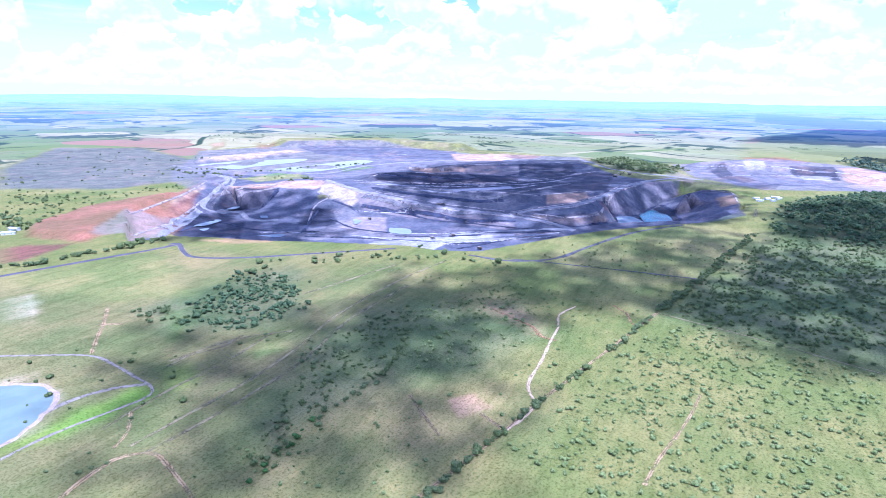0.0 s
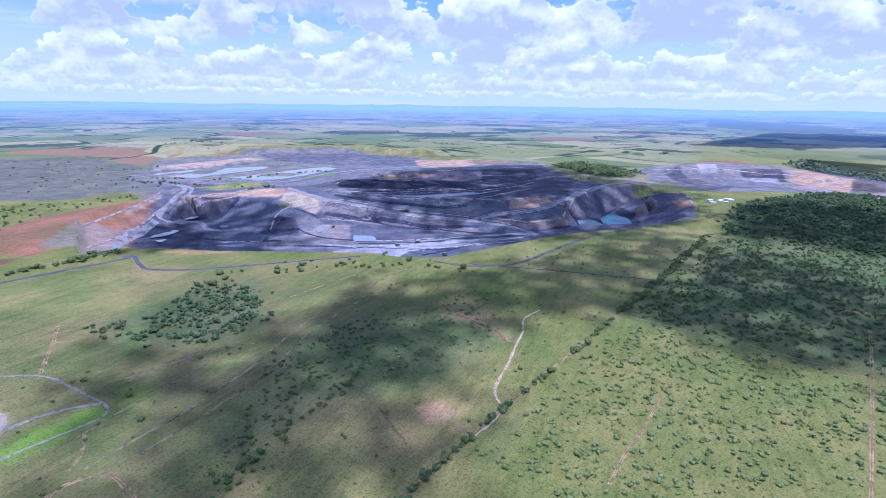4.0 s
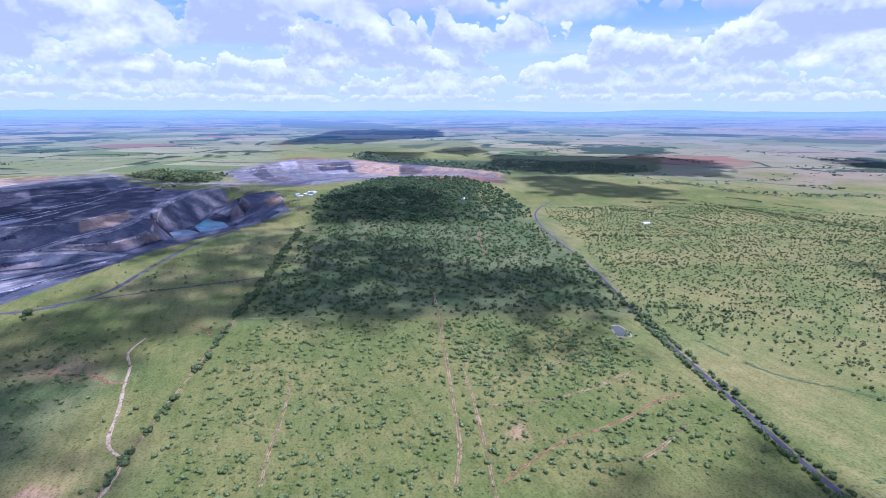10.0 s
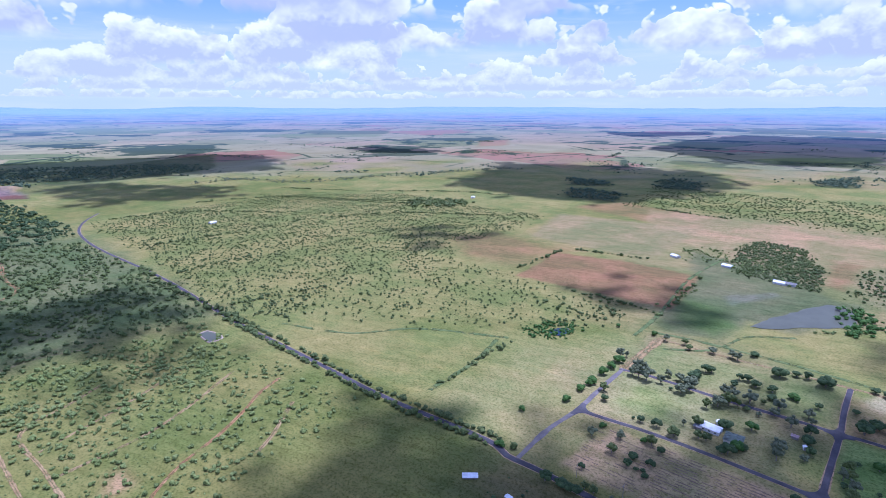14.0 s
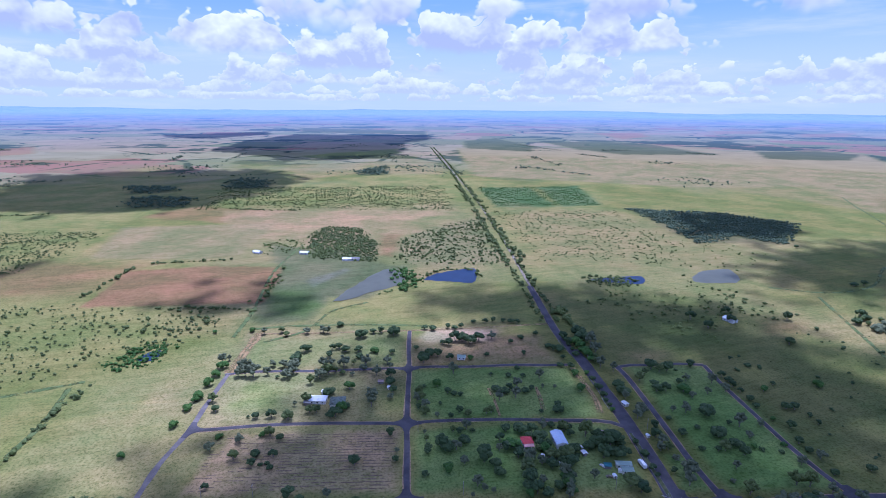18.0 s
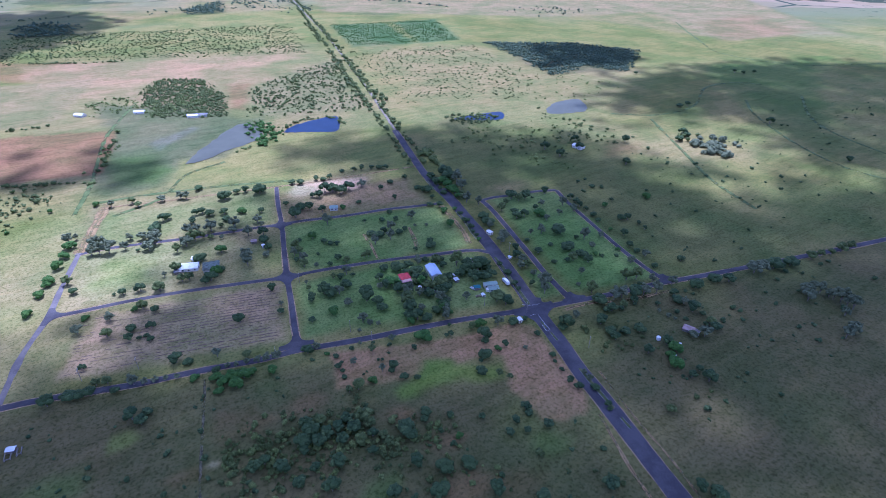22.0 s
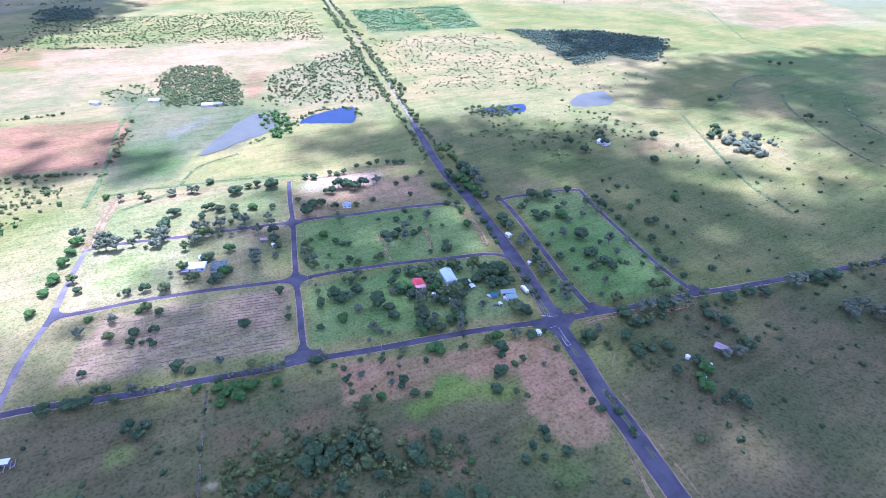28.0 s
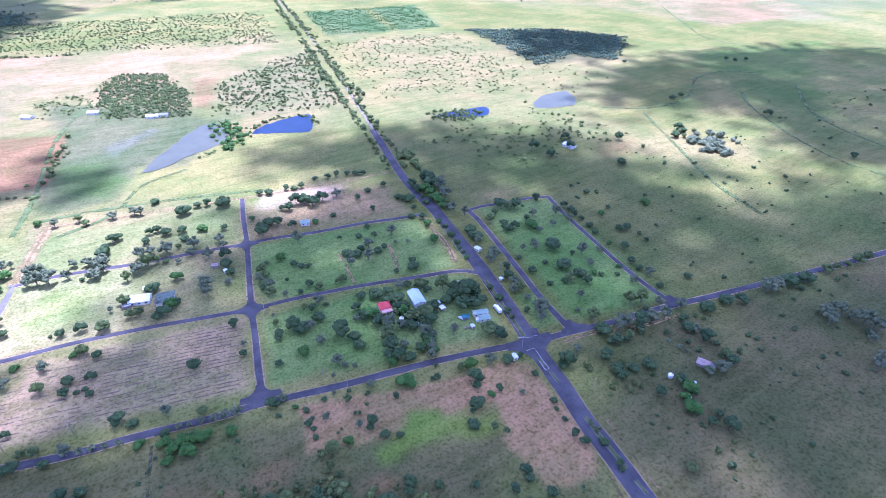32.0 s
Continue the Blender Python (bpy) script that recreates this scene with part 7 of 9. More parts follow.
thicket("scrub", spread([(-40, 208), (-25, 212), (-6, 210), (17, 209), (33, 200), (38, 185), (70, 186), (76, 176), (63, 163), (36, 162), (-39, 182)], 3.6, R), (0.8, 3.2), LEAF, "wide belt of dense scrub in rough grass", lumps=6, seed=72, flat=1.05, sprigs=60)
thicket("scrub", spread([(-40, 208), (-25, 212), (-6, 210), (17, 209), (33, 200), (38, 185), (70, 186), (76, 176), (63, 163), (36, 162), (-39, 182)], 5.5, R), (1.2, 3.6), SHRUB, "light green bushes in a belt of scrub", lumps=6, seed=73, flat=1.0, sprigs=60)
thicket("scrub", np.concatenate([spread([(-705, -1698), (-729, -1581), (-861, -1339), (-965, -1300), (-868, -1236), (-691, -1503)], 22, R), along([(-765, -1657), (-872, -1478), (-1089, -1462), (-1236, -1408)], 16, 7, R)]), (5, 12), LEAF, "scattered trees behind the coal pit", seed=64, category="trees")
FAR_WOODS = [
    [(-800, 1581), (-672, 1583), (-629, 1483), (-731, 1439)],
    [(-701, 1377), (-652, 1406), (-540, 1385), (-513, 1242), (-632, 1234)],
    [(-559, 1669), (-543, 1788), (-432, 1718), (-401, 1561), (-508, 1530)],
    [(-195, 1997), (-87, 2228), (-71, 1892), (-174, 1869)]]
for n, outline in enumerate(FAR_WOODS):
    area = 0.5 * abs(sum(a[0] * b[1] - a[1] * b[0] for a, b in zip(outline, outline[1:] + outline[:1])))
    thicket("woodland", spread(outline, max(10.0, math.sqrt(area / 2600)), R), (6, 12), LEAF_HAZE, "dark belt of woodland on the far plain", lumps=2, seed=200 + n, category="trees", sprigs=1)
NORTH_FIELD = [(-1369, -1080), (-1445, -1019), (-1377, -961), (-1310, -1025)]
for n in range(12):
    a = radians(210 + 15 * n) + 0.1 * R.rand()
    where = []
    for _ in range(9):
        b, d = a + radians(22) * (R.rand() - 0.5), 1900 + 1700 * R.rand() ** 1.2
        long, wide = (120 + 500 * R.rand(), 8 + 14 * R.rand()) if R.rand() < 0.5 else (60 + 160 * R.rand(), 40 + 90 * R.rand())
        turn = 0.22 + math.pi / 2 * R.randint(0, 2) + 0.15 * R.randn()
        for _ in range(int(12 + 40 * R.rand())):
            s, w = (R.rand() - 0.5) * long, 0.5 * R.randn() * wide
            where.append((d * math.sin(b) + s * math.cos(turn) - w * math.sin(turn), d * math.cos(b) + s * math.sin(turn) + w * math.cos(turn)))
    where = np.array(where)
    clear = np.full(len(where), True)
    clear &= inside(NORTH_FIELD, where[:, 0], where[:, 1]) < 0
    az = np.degrees(np.arctan2(where[:, 0], where[:, 1])) % 360
    rr = np.hypot(where[:, 0], where[:, 1])
    clear &= ~((az > 206) & (az < 277) & (rr < 2700))
    thicket("far_trees", where[clear], (5, 11), LEAF_HAZE, "far belts and clumps of dark trees", lumps=2, seed=80 + n, category="trees", sprigs=0)


# ---- the village ----


def part(name, bm, mat, parent, label=""):
    """Links a bmesh as one mesh object under a thing or a part."""
    me = bpy.data.meshes.new(name)
    bm.to_mesh(me)
    bm.free()
    me.materials.append(mat)
    ob = new(name, me)
    ob.parent = parent
    return tagged(ob, label)


def box(x0, x1, y0, y1, z0, z1, bevel=0.0):
    bm = bmesh.new()
    bmesh.ops.create_cube(bm, size=1.0, matrix=Matrix.Translation(((x0 + x1) / 2, (y0 + y1) / 2, (z0 + z1) / 2)) @ Matrix.Diagonal((x1 - x0, y1 - y0, z1 - z0, 1)))
    if bevel:
        bmesh.ops.bevel(bm, geom=bm.edges[:], offset=bevel, segments=2, affect="EDGES")
    return bm


def tube(r0, r1, z0, z1, sides=12, x=0.0, y=0.0, turn=None):
    bm = bmesh.new()
    m = Matrix.Translation((x, y, (z0 + z1) / 2))
    bmesh.ops.create_cone(bm, cap_ends=True, segments=sides, radius1=r0, radius2=r1, depth=z1 - z0, matrix=m if turn is None else m @ turn)
    return bm


def sheet_iron(name, a, b_, ribs=1.3):
    """Painted corrugated iron with rust and dirt."""
    m, n, b = material(name, 0.6, 0.2)
    p = n.add("ShaderNodeTexCoord").outputs["Object"]
    stain = n.noise(p, 0.35, 5.0, 0.65)
    wave = n.add("ShaderNodeTexWave", {"wave_type": "BANDS", "bands_direction": "Y"}, vector=p, scale=ribs).outputs[0]
    n.put(b, "base_color", n.mix(n.ramp(stain, 0.42, 0.7), a, b_))
    n.put(b, "roughness", n.ramp(stain, 0.3, 0.7, 0.5, 0.75))
    bump(n, b, wave, 0.5, 0.06)
    return m


WHITE_ROOF = sheet_iron("white_roof", (0.72, 0.74, 0.76), (0.58, 0.58, 0.58))
BLUE_ROOF = sheet_iron("pale_blue_roof", (0.48, 0.56, 0.68), (0.40, 0.46, 0.56))
RED_ROOF = sheet_iron("red_roof", (0.42, 0.055, 0.06), (0.30, 0.05, 0.05))
PINK_ROOF = sheet_iron("faded_red_roof", (0.46, 0.26, 0.25), (0.36, 0.20, 0.18))
GREEN_ROOF = sheet_iron("green_roof", (0.26, 0.34, 0.28), (0.36, 0.40, 0.34))
SAGE_ROOF = sheet_iron("stained_sage_roof", (0.12, 0.15, 0.12), (0.05, 0.055, 0.045), 0.8)
TEAL_ROOF = sheet_iron("teal_roof", (0.04, 0.15, 0.17), (0.06, 0.17, 0.18))
GREY_ROOF = sheet_iron("grey_roof", (0.19, 0.19, 0.19), (0.15, 0.12, 0.105))
RUST_ROOF = sheet_iron("rusty_roof", (0.38, 0.28, 0.27), (0.24, 0.13, 0.09))
WEATHERBOARD = mottled("white_weatherboard", (0.62, 0.61, 0.58), (0.72, 0.71, 0.68), 3.0, 0.7, 0.3, 0.3, 0.01)
CREAM = mottled("cream_weatherboard", (0.58, 0.55, 0.44), (0.66, 0.63, 0.54), 3.0, 0.7, 0.3, 0.3, 0.01)
TIMBER = mottled("grey_timber", (0.20, 0.17, 0.15), (0.30, 0.27, 0.24), 2.0, 0.9, 0.2)
WHITE_PAINT = mottled("white_paint", (0.70, 0.70, 0.70), (0.80, 0.80, 0.80), 2.0, 0.4, 0.3, 0.4, 0.0)
YELLOW_PAINT = mottled("dusty_yellow_paint", (0.20, 0.16, 0.10), (0.26, 0.21, 0.14), 2.0, 0.5, 0.3, 0.4, 0.0)
DARK = mottled("black_rubber", (0.02, 0.02, 0.02), (0.035, 0.035, 0.035), 1.0, 0.8, 0.1, 0.3, 0.0)
LINE_PAINT = mottled("road_paint", (0.62, 0.62, 0.62), (0.78, 0.78, 0.76), 3.0, 0.7, 0.3, 0.3, 0.0)
KERB = mottled("concrete_kerb", (0.24, 0.235, 0.225), (0.32, 0.31, 0.295), 3.0, 0.9, 0.3)
GLASS, _n, _b = material("window_glass", 0.05, 0.6)
_n.put(_b, "base_color", (0.03, 0.04, 0.05))


def thing(name, x, y, turn, label, category, group=""):
    ob = tagged(new(name), label, category, group)
    z = float(lay(np.array([x]), np.array([y]))[0, 2])
    fx, fy, _ = fold(x, y)
    ob.matrix_basis = pose(float(fx), float(fy), z, 0, 0, turn)
    return ob


def gable(w, l, z0, rise, eave=0.5, thick=0.12):
    """Two roof slopes that meet at a ridge along y."""
    bm = bmesh.new()
    a, b = w / 2 + eave, l / 2 + eave
    drop = rise * eave / (w / 2)
    top, low = [], []
    for y in (-b, b):
        top.append([bm.verts.new(v) for v in ((-a, y, z0 - drop + thick), (0, y, z0 + rise + thick), (a, y, z0 - drop + thick))])
        low.append([bm.verts.new(v) for v in ((-a, y, z0 - drop), (0, y, z0 + rise), (a, y, z0 - drop))])
    for k in (0, 1):
        bm.faces.new((top[0][k], top[0][k + 1], top[1][k + 1], top[1][k]))
        bm.faces.new((low[0][k + 1], low[0][k], low[1][k], low[1][k + 1]))
        for e in (0, 1):
            bm.faces.new((low[e][k], low[e][k + 1], top[e][k + 1], top[e][k]))
    for k in (0, 2):
        bm.faces.new((low[0][k], top[0][k], top[1][k], low[1][k]))
    bmesh.ops.recalc_face_normals(bm, faces=bm.faces[:])
    return bm


def hipped(w, l, z0, rise, eave=0.6, thick=0.15):
    bm = bmesh.new()
    a, b, r = w / 2 + eave, l / 2 + eave, max(l / 2 - w / 2, 0.4)
    lo = [bm.verts.new(v) for v in ((-a, -b, z0 - 0.2), (a, -b, z0 - 0.2), (a, b, z0 - 0.2), (-a, b, z0 - 0.2))]
    up = [bm.verts.new((v.co.x, v.co.y, z0 - 0.2 + thick)) for v in lo]
    ra, rb = bm.verts.new((0, -r, z0 + rise)), bm.verts.new((0, r, z0 + rise))
    bm.faces.new(lo[::-1])
    for k in range(4):
        bm.faces.new((lo[k], lo[(k + 1) % 4], up[(k + 1) % 4], up[k]))
    bm.faces.new((up[0], up[1], ra))
    bm.faces.new((up[1], up[2], rb, ra))
    bm.faces.new((up[2], up[3], rb))
    bm.faces.new((up[3], up[0], ra, rb))
    bmesh.ops.recalc_face_normals(bm, faces=bm.faces[:])
    return bm


def end_wall(w, y, z0, z1, rise, thick=0.12):
    bm = bmesh.new()
    shape = [(-w / 2, z0), (w / 2, z0), (w / 2, z1), (0, z1 + rise), (-w / 2, z1)]
    a = [bm.verts.new((x, y - thick / 2, z)) for x, z in shape]
    b = [bm.verts.new((x, y + thick / 2, z)) for x, z in shape]
    bm.faces.new(a)
    bm.faces.new(b[::-1])
    for k in range(5):
        bm.faces.new((a[k], b[k], b[(k + 1) % 5], a[(k + 1) % 5]))
    bmesh.ops.recalc_face_normals(bm, faces=bm.faces[:])
    return bm


def building(name, x, y, turn, w, l, h, rise, roof, walls, label, category="house", hip=False, windows=2, porch=None, stumps=0.0, door=True):
    """A house or shed: four walls, roof, windows, door, porch."""
    ob = thing(name, x, y, turn, label, category)
    z0 = stumps
    for s in (-1, 1):
        part("wall", box(s * w / 2 - 0.06, s * w / 2 + 0.06, -l / 2 + 0.06, l / 2 - 0.06, z0, z0 + h), walls, ob)
        part("wall", end_wall(w, s * l / 2, z0, z0 + h, 0.02 if hip else rise), walls, ob)
        for k in range(windows):
            y0 = -l / 2 + l * (k + 0.5) / windows
            win = part("window", box(s * (w / 2 + 0.07) - 0.03, s * (w / 2 + 0.07) + 0.03, y0 - 0.65, y0 + 0.65, z0 + 0.9, z0 + 2.1), WHITE_PAINT, ob)
            part("pane", box(s * (w / 2 + 0.115) - 0.012, s * (w / 2 + 0.115) + 0.012, y0 - 0.55, y0 + 0.55, z0 + 1.0, z0 + 2.0), GLASS, win)
    part("roof", hipped(w, l, z0 + h, rise) if hip else gable(w, l, z0 + h, rise), roof, ob)
    if not hip:
        part("ridge_cap", box(-0.18, 0.18, -l / 2 - 0.5, l / 2 + 0.5, z0 + h + rise + 0.10, z0 + h + rise + 0.17), roof, ob)
    if door:
        part("door", box(-0.5, 0.5, -l / 2 - 0.11, -l / 2 - 0.065, z0, z0 + 2.05), TIMBER, ob)
    for sx in (-1, 1):
        for sy in (-1, 0, 1):
            if stumps:
                part("stump", box(sx * (w / 2 - 0.2) - 0.1, sx * (w / 2 - 0.2) + 0.1, sy * (l / 2 - 0.25) - 0.1, sy * (l / 2 - 0.25) + 0.1, -0.3, z0), TIMBER, ob)
    if stumps:
        part("floor", box(-w / 2 + 0.06, w / 2 - 0.06, -l / 2 + 0.06, l / 2 - 0.06, z0 - 0.12, z0), TIMBER, ob)
    if porch:
        depth, mat = porch
        bm = bmesh.new()
        q = [(-w / 2 - 0.2, -l / 2 - 0.5, z0 + h - 0.25), (w / 2 + 0.2, -l / 2 - 0.5, z0 + h - 0.25), (w / 2 + 0.2, -l / 2 - depth, z0 + h - 0.8), (-w / 2 - 0.2, -l / 2 - depth, z0 + h - 0.8)]
        a = [bm.verts.new(v) for v in q]
        b = [bm.verts.new((v[0], v[1], v[2] - 0.08)) for v in q]
        bm.faces.new(a)
        bm.faces.new(b[::-1])
        for k in range(4):
            bm.faces.new((a[k], b[k], b[(k + 1) % 4], a[(k + 1) % 4]))
        bmesh.ops.recalc_face_normals(bm, faces=bm.faces[:])
        part("porch_roof", bm, mat, ob, "faded porch roof")
        for k in range(4):
            px = -w / 2 + w * k / 3
            part("porch_post", box(px - 0.07, px + 0.07, -l / 2 - depth + 0.1, -l / 2 - depth + 0.24, -0.2, z0 + h - 0.86), WHITE_PAINT, ob)
    return ob


(hx, hy), = [(84.7, 317.6)]
building("house", hx, hy, 4, 6.8, 7.2, 3.0, 1.9, RED_ROOF, WEATHERBOARD, "white weatherboard cottage with a red iron roof", hip=True, porch=(3.4, PINK_ROOF), stumps=0.8)
(hx, hy), = [(107.5, 319.2)]
building("shed", hx, hy, 3, 7.4, 15, 4.0, 1.2, BLUE_ROOF, WEATHERBOARD, "long hall with a pale blue-white iron roof among trees", "shed", windows=4)
(hx, hy), = [(142.3, 291.5)]
building("house", hx, hy, 84, 3.8, 9.5, 2.8, 0.9, GREEN_ROOF, CREAM, "cream house with a long green iron roof", windows=3)
(hx, hy), = [(142.6, 285.9)]
building("house", hx, hy, 84, 4.4, 7, 2.6, 1.0, GREEN_ROOF, CREAM, "cream house with a patchy green iron roof", windows=2)
(hx, hy), = [(131.8, 291.0)]
building("carport", hx, hy, 84, 3.2, 4, 2.4, 0.4, TEAL_ROOF, TIMBER, "open carport with a teal iron roof", "carport", windows=0)
(hx, hy), = [(120.9, 304.8)]
building("shed", hx, hy, 10, 2.6, 3.2, 2.2, 0.4, WHITE_ROOF, TIMBER, "small garden shed with a white roof", "shed", windows=0)
(hx, hy), = [(120.3, 310.8)]
building("shed", hx, hy, 10, 1.8, 2.4, 2.0, 0.4, WHITE_ROOF, TIMBER, "small garden shed with a white roof", "shed", windows=0)
(hx, hy), = [(97.6, 302.6)]
building("shed", hx, hy, 20, 2.4, 2.8, 2.0, 0.4, PINK_ROOF, TIMBER, "low shed with a faded red roof", "shed", windows=0)
(hx, hy), = [(132.8, 281.2)]
building("shed", hx, hy, 5, 1.6, 2.0, 2.0, 0.3, WHITE_ROOF, CREAM, "small white shed on bare ground", "shed", windows=0)
(hx, hy), = [(-67.0, 380.5)]
building("house", hx, hy, 84, 8, 12.5, 3.0, 1.4, WHITE_ROOF, WEATHERBOARD, "white house with a bright white iron roof", windows=3)
(hx, hy), = [(-64.2, 393.2)]
building("shed", hx, hy, 84, 3.5, 4, 2.3, 0.4, WHITE_ROOF, WEATHERBOARD, "small white shed behind a house", "shed", windows=0)
(hx, hy), = [(-51.5, 376.4)]
building("house", hx, hy, 2, 11, 11, 2.9, 1.5, SAGE_ROOF, CREAM, "square house with a stained grey-green roof", hip=True)
(hx, hy), = [(-74.7, 376.9)]
building("shed", hx, hy, 84, 4, 5, 2.3, 0.4, GREY_ROOF, TIMBER, "open grey shed beside a white house", "shed", windows=0)
(hx, hy), = [(51.8, 450.5)]
building("house", hx, hy, 84, 5.5, 7, 2.8, 1.1, GREEN_ROOF, WEATHERBOARD, "small white cottage with a pale green roof", windows=2)
(hx, hy), = [(171.8, 363.7)]
building("shed", hx, hy, 20, 3.2, 4.4, 2.5, 0.5, WHITE_ROOF, CREAM, "small white building beside the main road", "shed")
(hx, hy), = [(171.8, 321.8)]
building("shed", hx, hy, 20, 1.6, 2, 2.1, 0.3, WHITE_ROOF, CREAM, "tiny white shelter beside the main road", "shed", windows=0)
(hx, hy), = [(145.1, 246.9)]
building("shed", hx, hy, 0, 2.4, 3.2, 2.4, 0.5, WHITE_ROOF, CREAM, "small white shelter at the crossroads", "shed", windows=0)
(hx, hy), = [(-19.8, 407.9)]
building("shed", hx, hy, 84, 3, 4, 2.2, 0.4, RUST_ROOF, TIMBER, "small rusty shed under trees", "shed", windows=0)
(hx, hy), = [(-12.6, 397.6)]
building("shed", hx, hy, 10, 2, 2.5, 2.2, 0.4, WHITE_ROOF, WEATHERBOARD, "small white shed under trees", "shed", windows=0)
(hx, hy), = [(246.2, 204.7)]
building("ruined_house", hx, hy, 35, 5, 6.5, 2.2, 0.9, RUST_ROOF, TIMBER, "collapsing shack with a faded pink iron roof", windows=1, porch=(3.4, GREY_ROOF))
(hx, hy), = [(141.2, 326.8)]
building("ruined_shed", hx, hy, 70, 5.5, 7, 1.5, 0.5, RUST_ROOF, TIMBER, "collapsed shed with rusty pink iron sheets", "shed", windows=0)


def box_of(x, y, long, wide, low=0.8, high=1.2):
    bm = bmesh.new()
    bmesh.ops.create_cube(bm, size=1.0, matrix=Matrix.Translation((x, y, (low + high) / 2)) @ Matrix.Diagonal((long, wide, high - low, 1.0)))
    return bm


(hx, hy), = [(-138.2, 228.2)]
building("shed", hx, hy, 84, 2.4, 3.4, 2.0, 0.3, WHITE_ROOF, TIMBER, "small shed with a white iron roof beside an old yard", "shed", windows=0)
pen = thing("stock_yard", hx + 1.5, hy - 3.0, 10, "broken grey timber stock yard in rough grass", "fence")
for x0, y0, long, wide in ((-3.4, 0.0, 0.28, 5.0), (-0.8, 0.4, 0.28, 4.2), (1.6, 0.8, 0.28, 5.2), (3.4, 1.2, 0.28, 4.0), (-2.1, -2.4, 2.6, 0.28), (0.4, 2.4, 2.2, 0.28), (2.6, -1.0, 1.8, 0.28)):
    part("rail", box_of(x0, y0, long, wide), TIMBER, pen)
    for e in (-1, 1):
        part("post", box_of(x0 + e * long * 0.45, y0 + e * wide * 0.45, 0.24, 0.24, 0.0, 1.5), TIMBER, pen)

(hx, hy), = [(-167.7, 229.4)]
building("shed", hx, hy, 130, 4, 9, 1.4, 0.3, WHITE_ROOF, TIMBER, "low white-roofed shelter beside the road", "shed", windows=0)
for (hx, hy), turn, roof, label in zip([(-236, 833), (-162, 828), (-91, 789), (-79, 790), (355, 530)], (60, 80, 84, 84, 20), (WHITE_ROOF, WHITE_ROOF, WHITE_ROOF, GREY_ROOF, WHITE_ROOF),
                                       ("far white farmhouse in a green paddock", "far white shed beside a grove", "far white farmhouse beside a grove", "far grey shed beside a grove", "far small white shed in pasture")):
    building("farmhouse", hx, hy, turn, 8, 13, 3, 1.5, roof, WEATHERBOARD, label)
for (hx, hy), turn in zip([(-1011, 496), (-807, 1073), (-1261, 161)], (10, 30, 60)):
    building("farmhouse", hx, hy, turn, 9, 13, 3, 1.6, WHITE_ROOF, WEATHERBOARD, "far white farmhouse among paddocks")
for (hx, hy), turn, l in zip([(-1417, -250), (-1456, -242), (-1423, -224), (-1468, -221), (-1454, -265), (-1498, -233)], (20, 80, 30, 70, 50, 10), (14, 20, 10, 16, 12, 18)):
    building("site_hut", hx, hy, turn, 8, l, 3.2, 0.8, WHITE_ROOF, WEATHERBOARD, "white site hut beside the coal pit", "hut")
for (hx, hy), turn in zip([(-192, -1101), (-179, -1075)], (20, 70)):
    building("site_hut", hx, hy, turn, 9, 18, 4, 1.0, WHITE_ROOF, WEATHERBOARD, "white shed among trees near the pit", "shed")


def water_tank(x, y, r, h, mat, label):
    ob = thing("water_tank", x, y, 0, label, "tank", "water tanks")
    part("tank_wall", tube(r, r, 0, h, 20), mat, ob)
    part("lid", tube(r * 1.04, r * 0.1, h, h + 0.35, 20), mat, ob)
    part("hatch", tube(0.25, 0.25, h + 0.15, h + 0.42, 8, r * 0.5), GREY_ROOF, ob)
    part("pipe", tube(0.05, 0.05, 0, h, 6, r + 0.07), TIMBER, ob)


for (hx, hy), r in zip([(92.4, 303.4), (104.4, 294.3), (101.3, 295.4), (138.3, 286.4), (221.7, 203.3), (225.6, 201.0), (230.7, 194.1), (220.4, 186.4)], (1.5, 1.1, 0.9, 1.3, 1.4, 0.8, 0.8, 0.9)):
    water_tank(hx, hy, r, 2.0, WHITE_PAINT, "round white water tank beside bushes")


def power_pole(x, y, turn):
    ob = thing("power_pole", x, y, turn, "weathered timber power pole on a street verge", "pole", "power poles along the streets")
    part("pole", tube(0.17, 0.12, 0, 9.0, 10), TIMBER, ob)
    part("crossarm", box(-1.1, 1.1, -0.06, 0.06, 8.3, 8.45), TIMBER, ob)
    for k in (-1.0, -0.4, 0.4, 1.0):
        part("insulator", tube(0.05, 0.04, 8.45, 8.65, 8, k), WHITE_PAINT, ob)


for hx, hy in [(-87.4, 272.2), (-116.7, 271.4), (36.4, 269.6), (47.5, 254.9), (153.9, 254.3), (175.4, 331.1), (-10.2, 257.7), (129.6, 270.6), (175.1, 210.0), (10.3, 336.2)]:
    power_pole(hx, hy, 84)


def wheels(ob, spots, r, w):
    for x, y in spots:
        tyre = part("wheel", tube(r, r, -w / 2, w / 2, 16, 0, 0), DARK, ob)
        tyre.matrix_basis = pose(x, y, r, 0, 90, 0)
        part("rim", tube(r * 0.55, r * 0.55, -w / 2 - 0.02, w / 2 + 0.02, 12), GREY_ROOF, tyre)


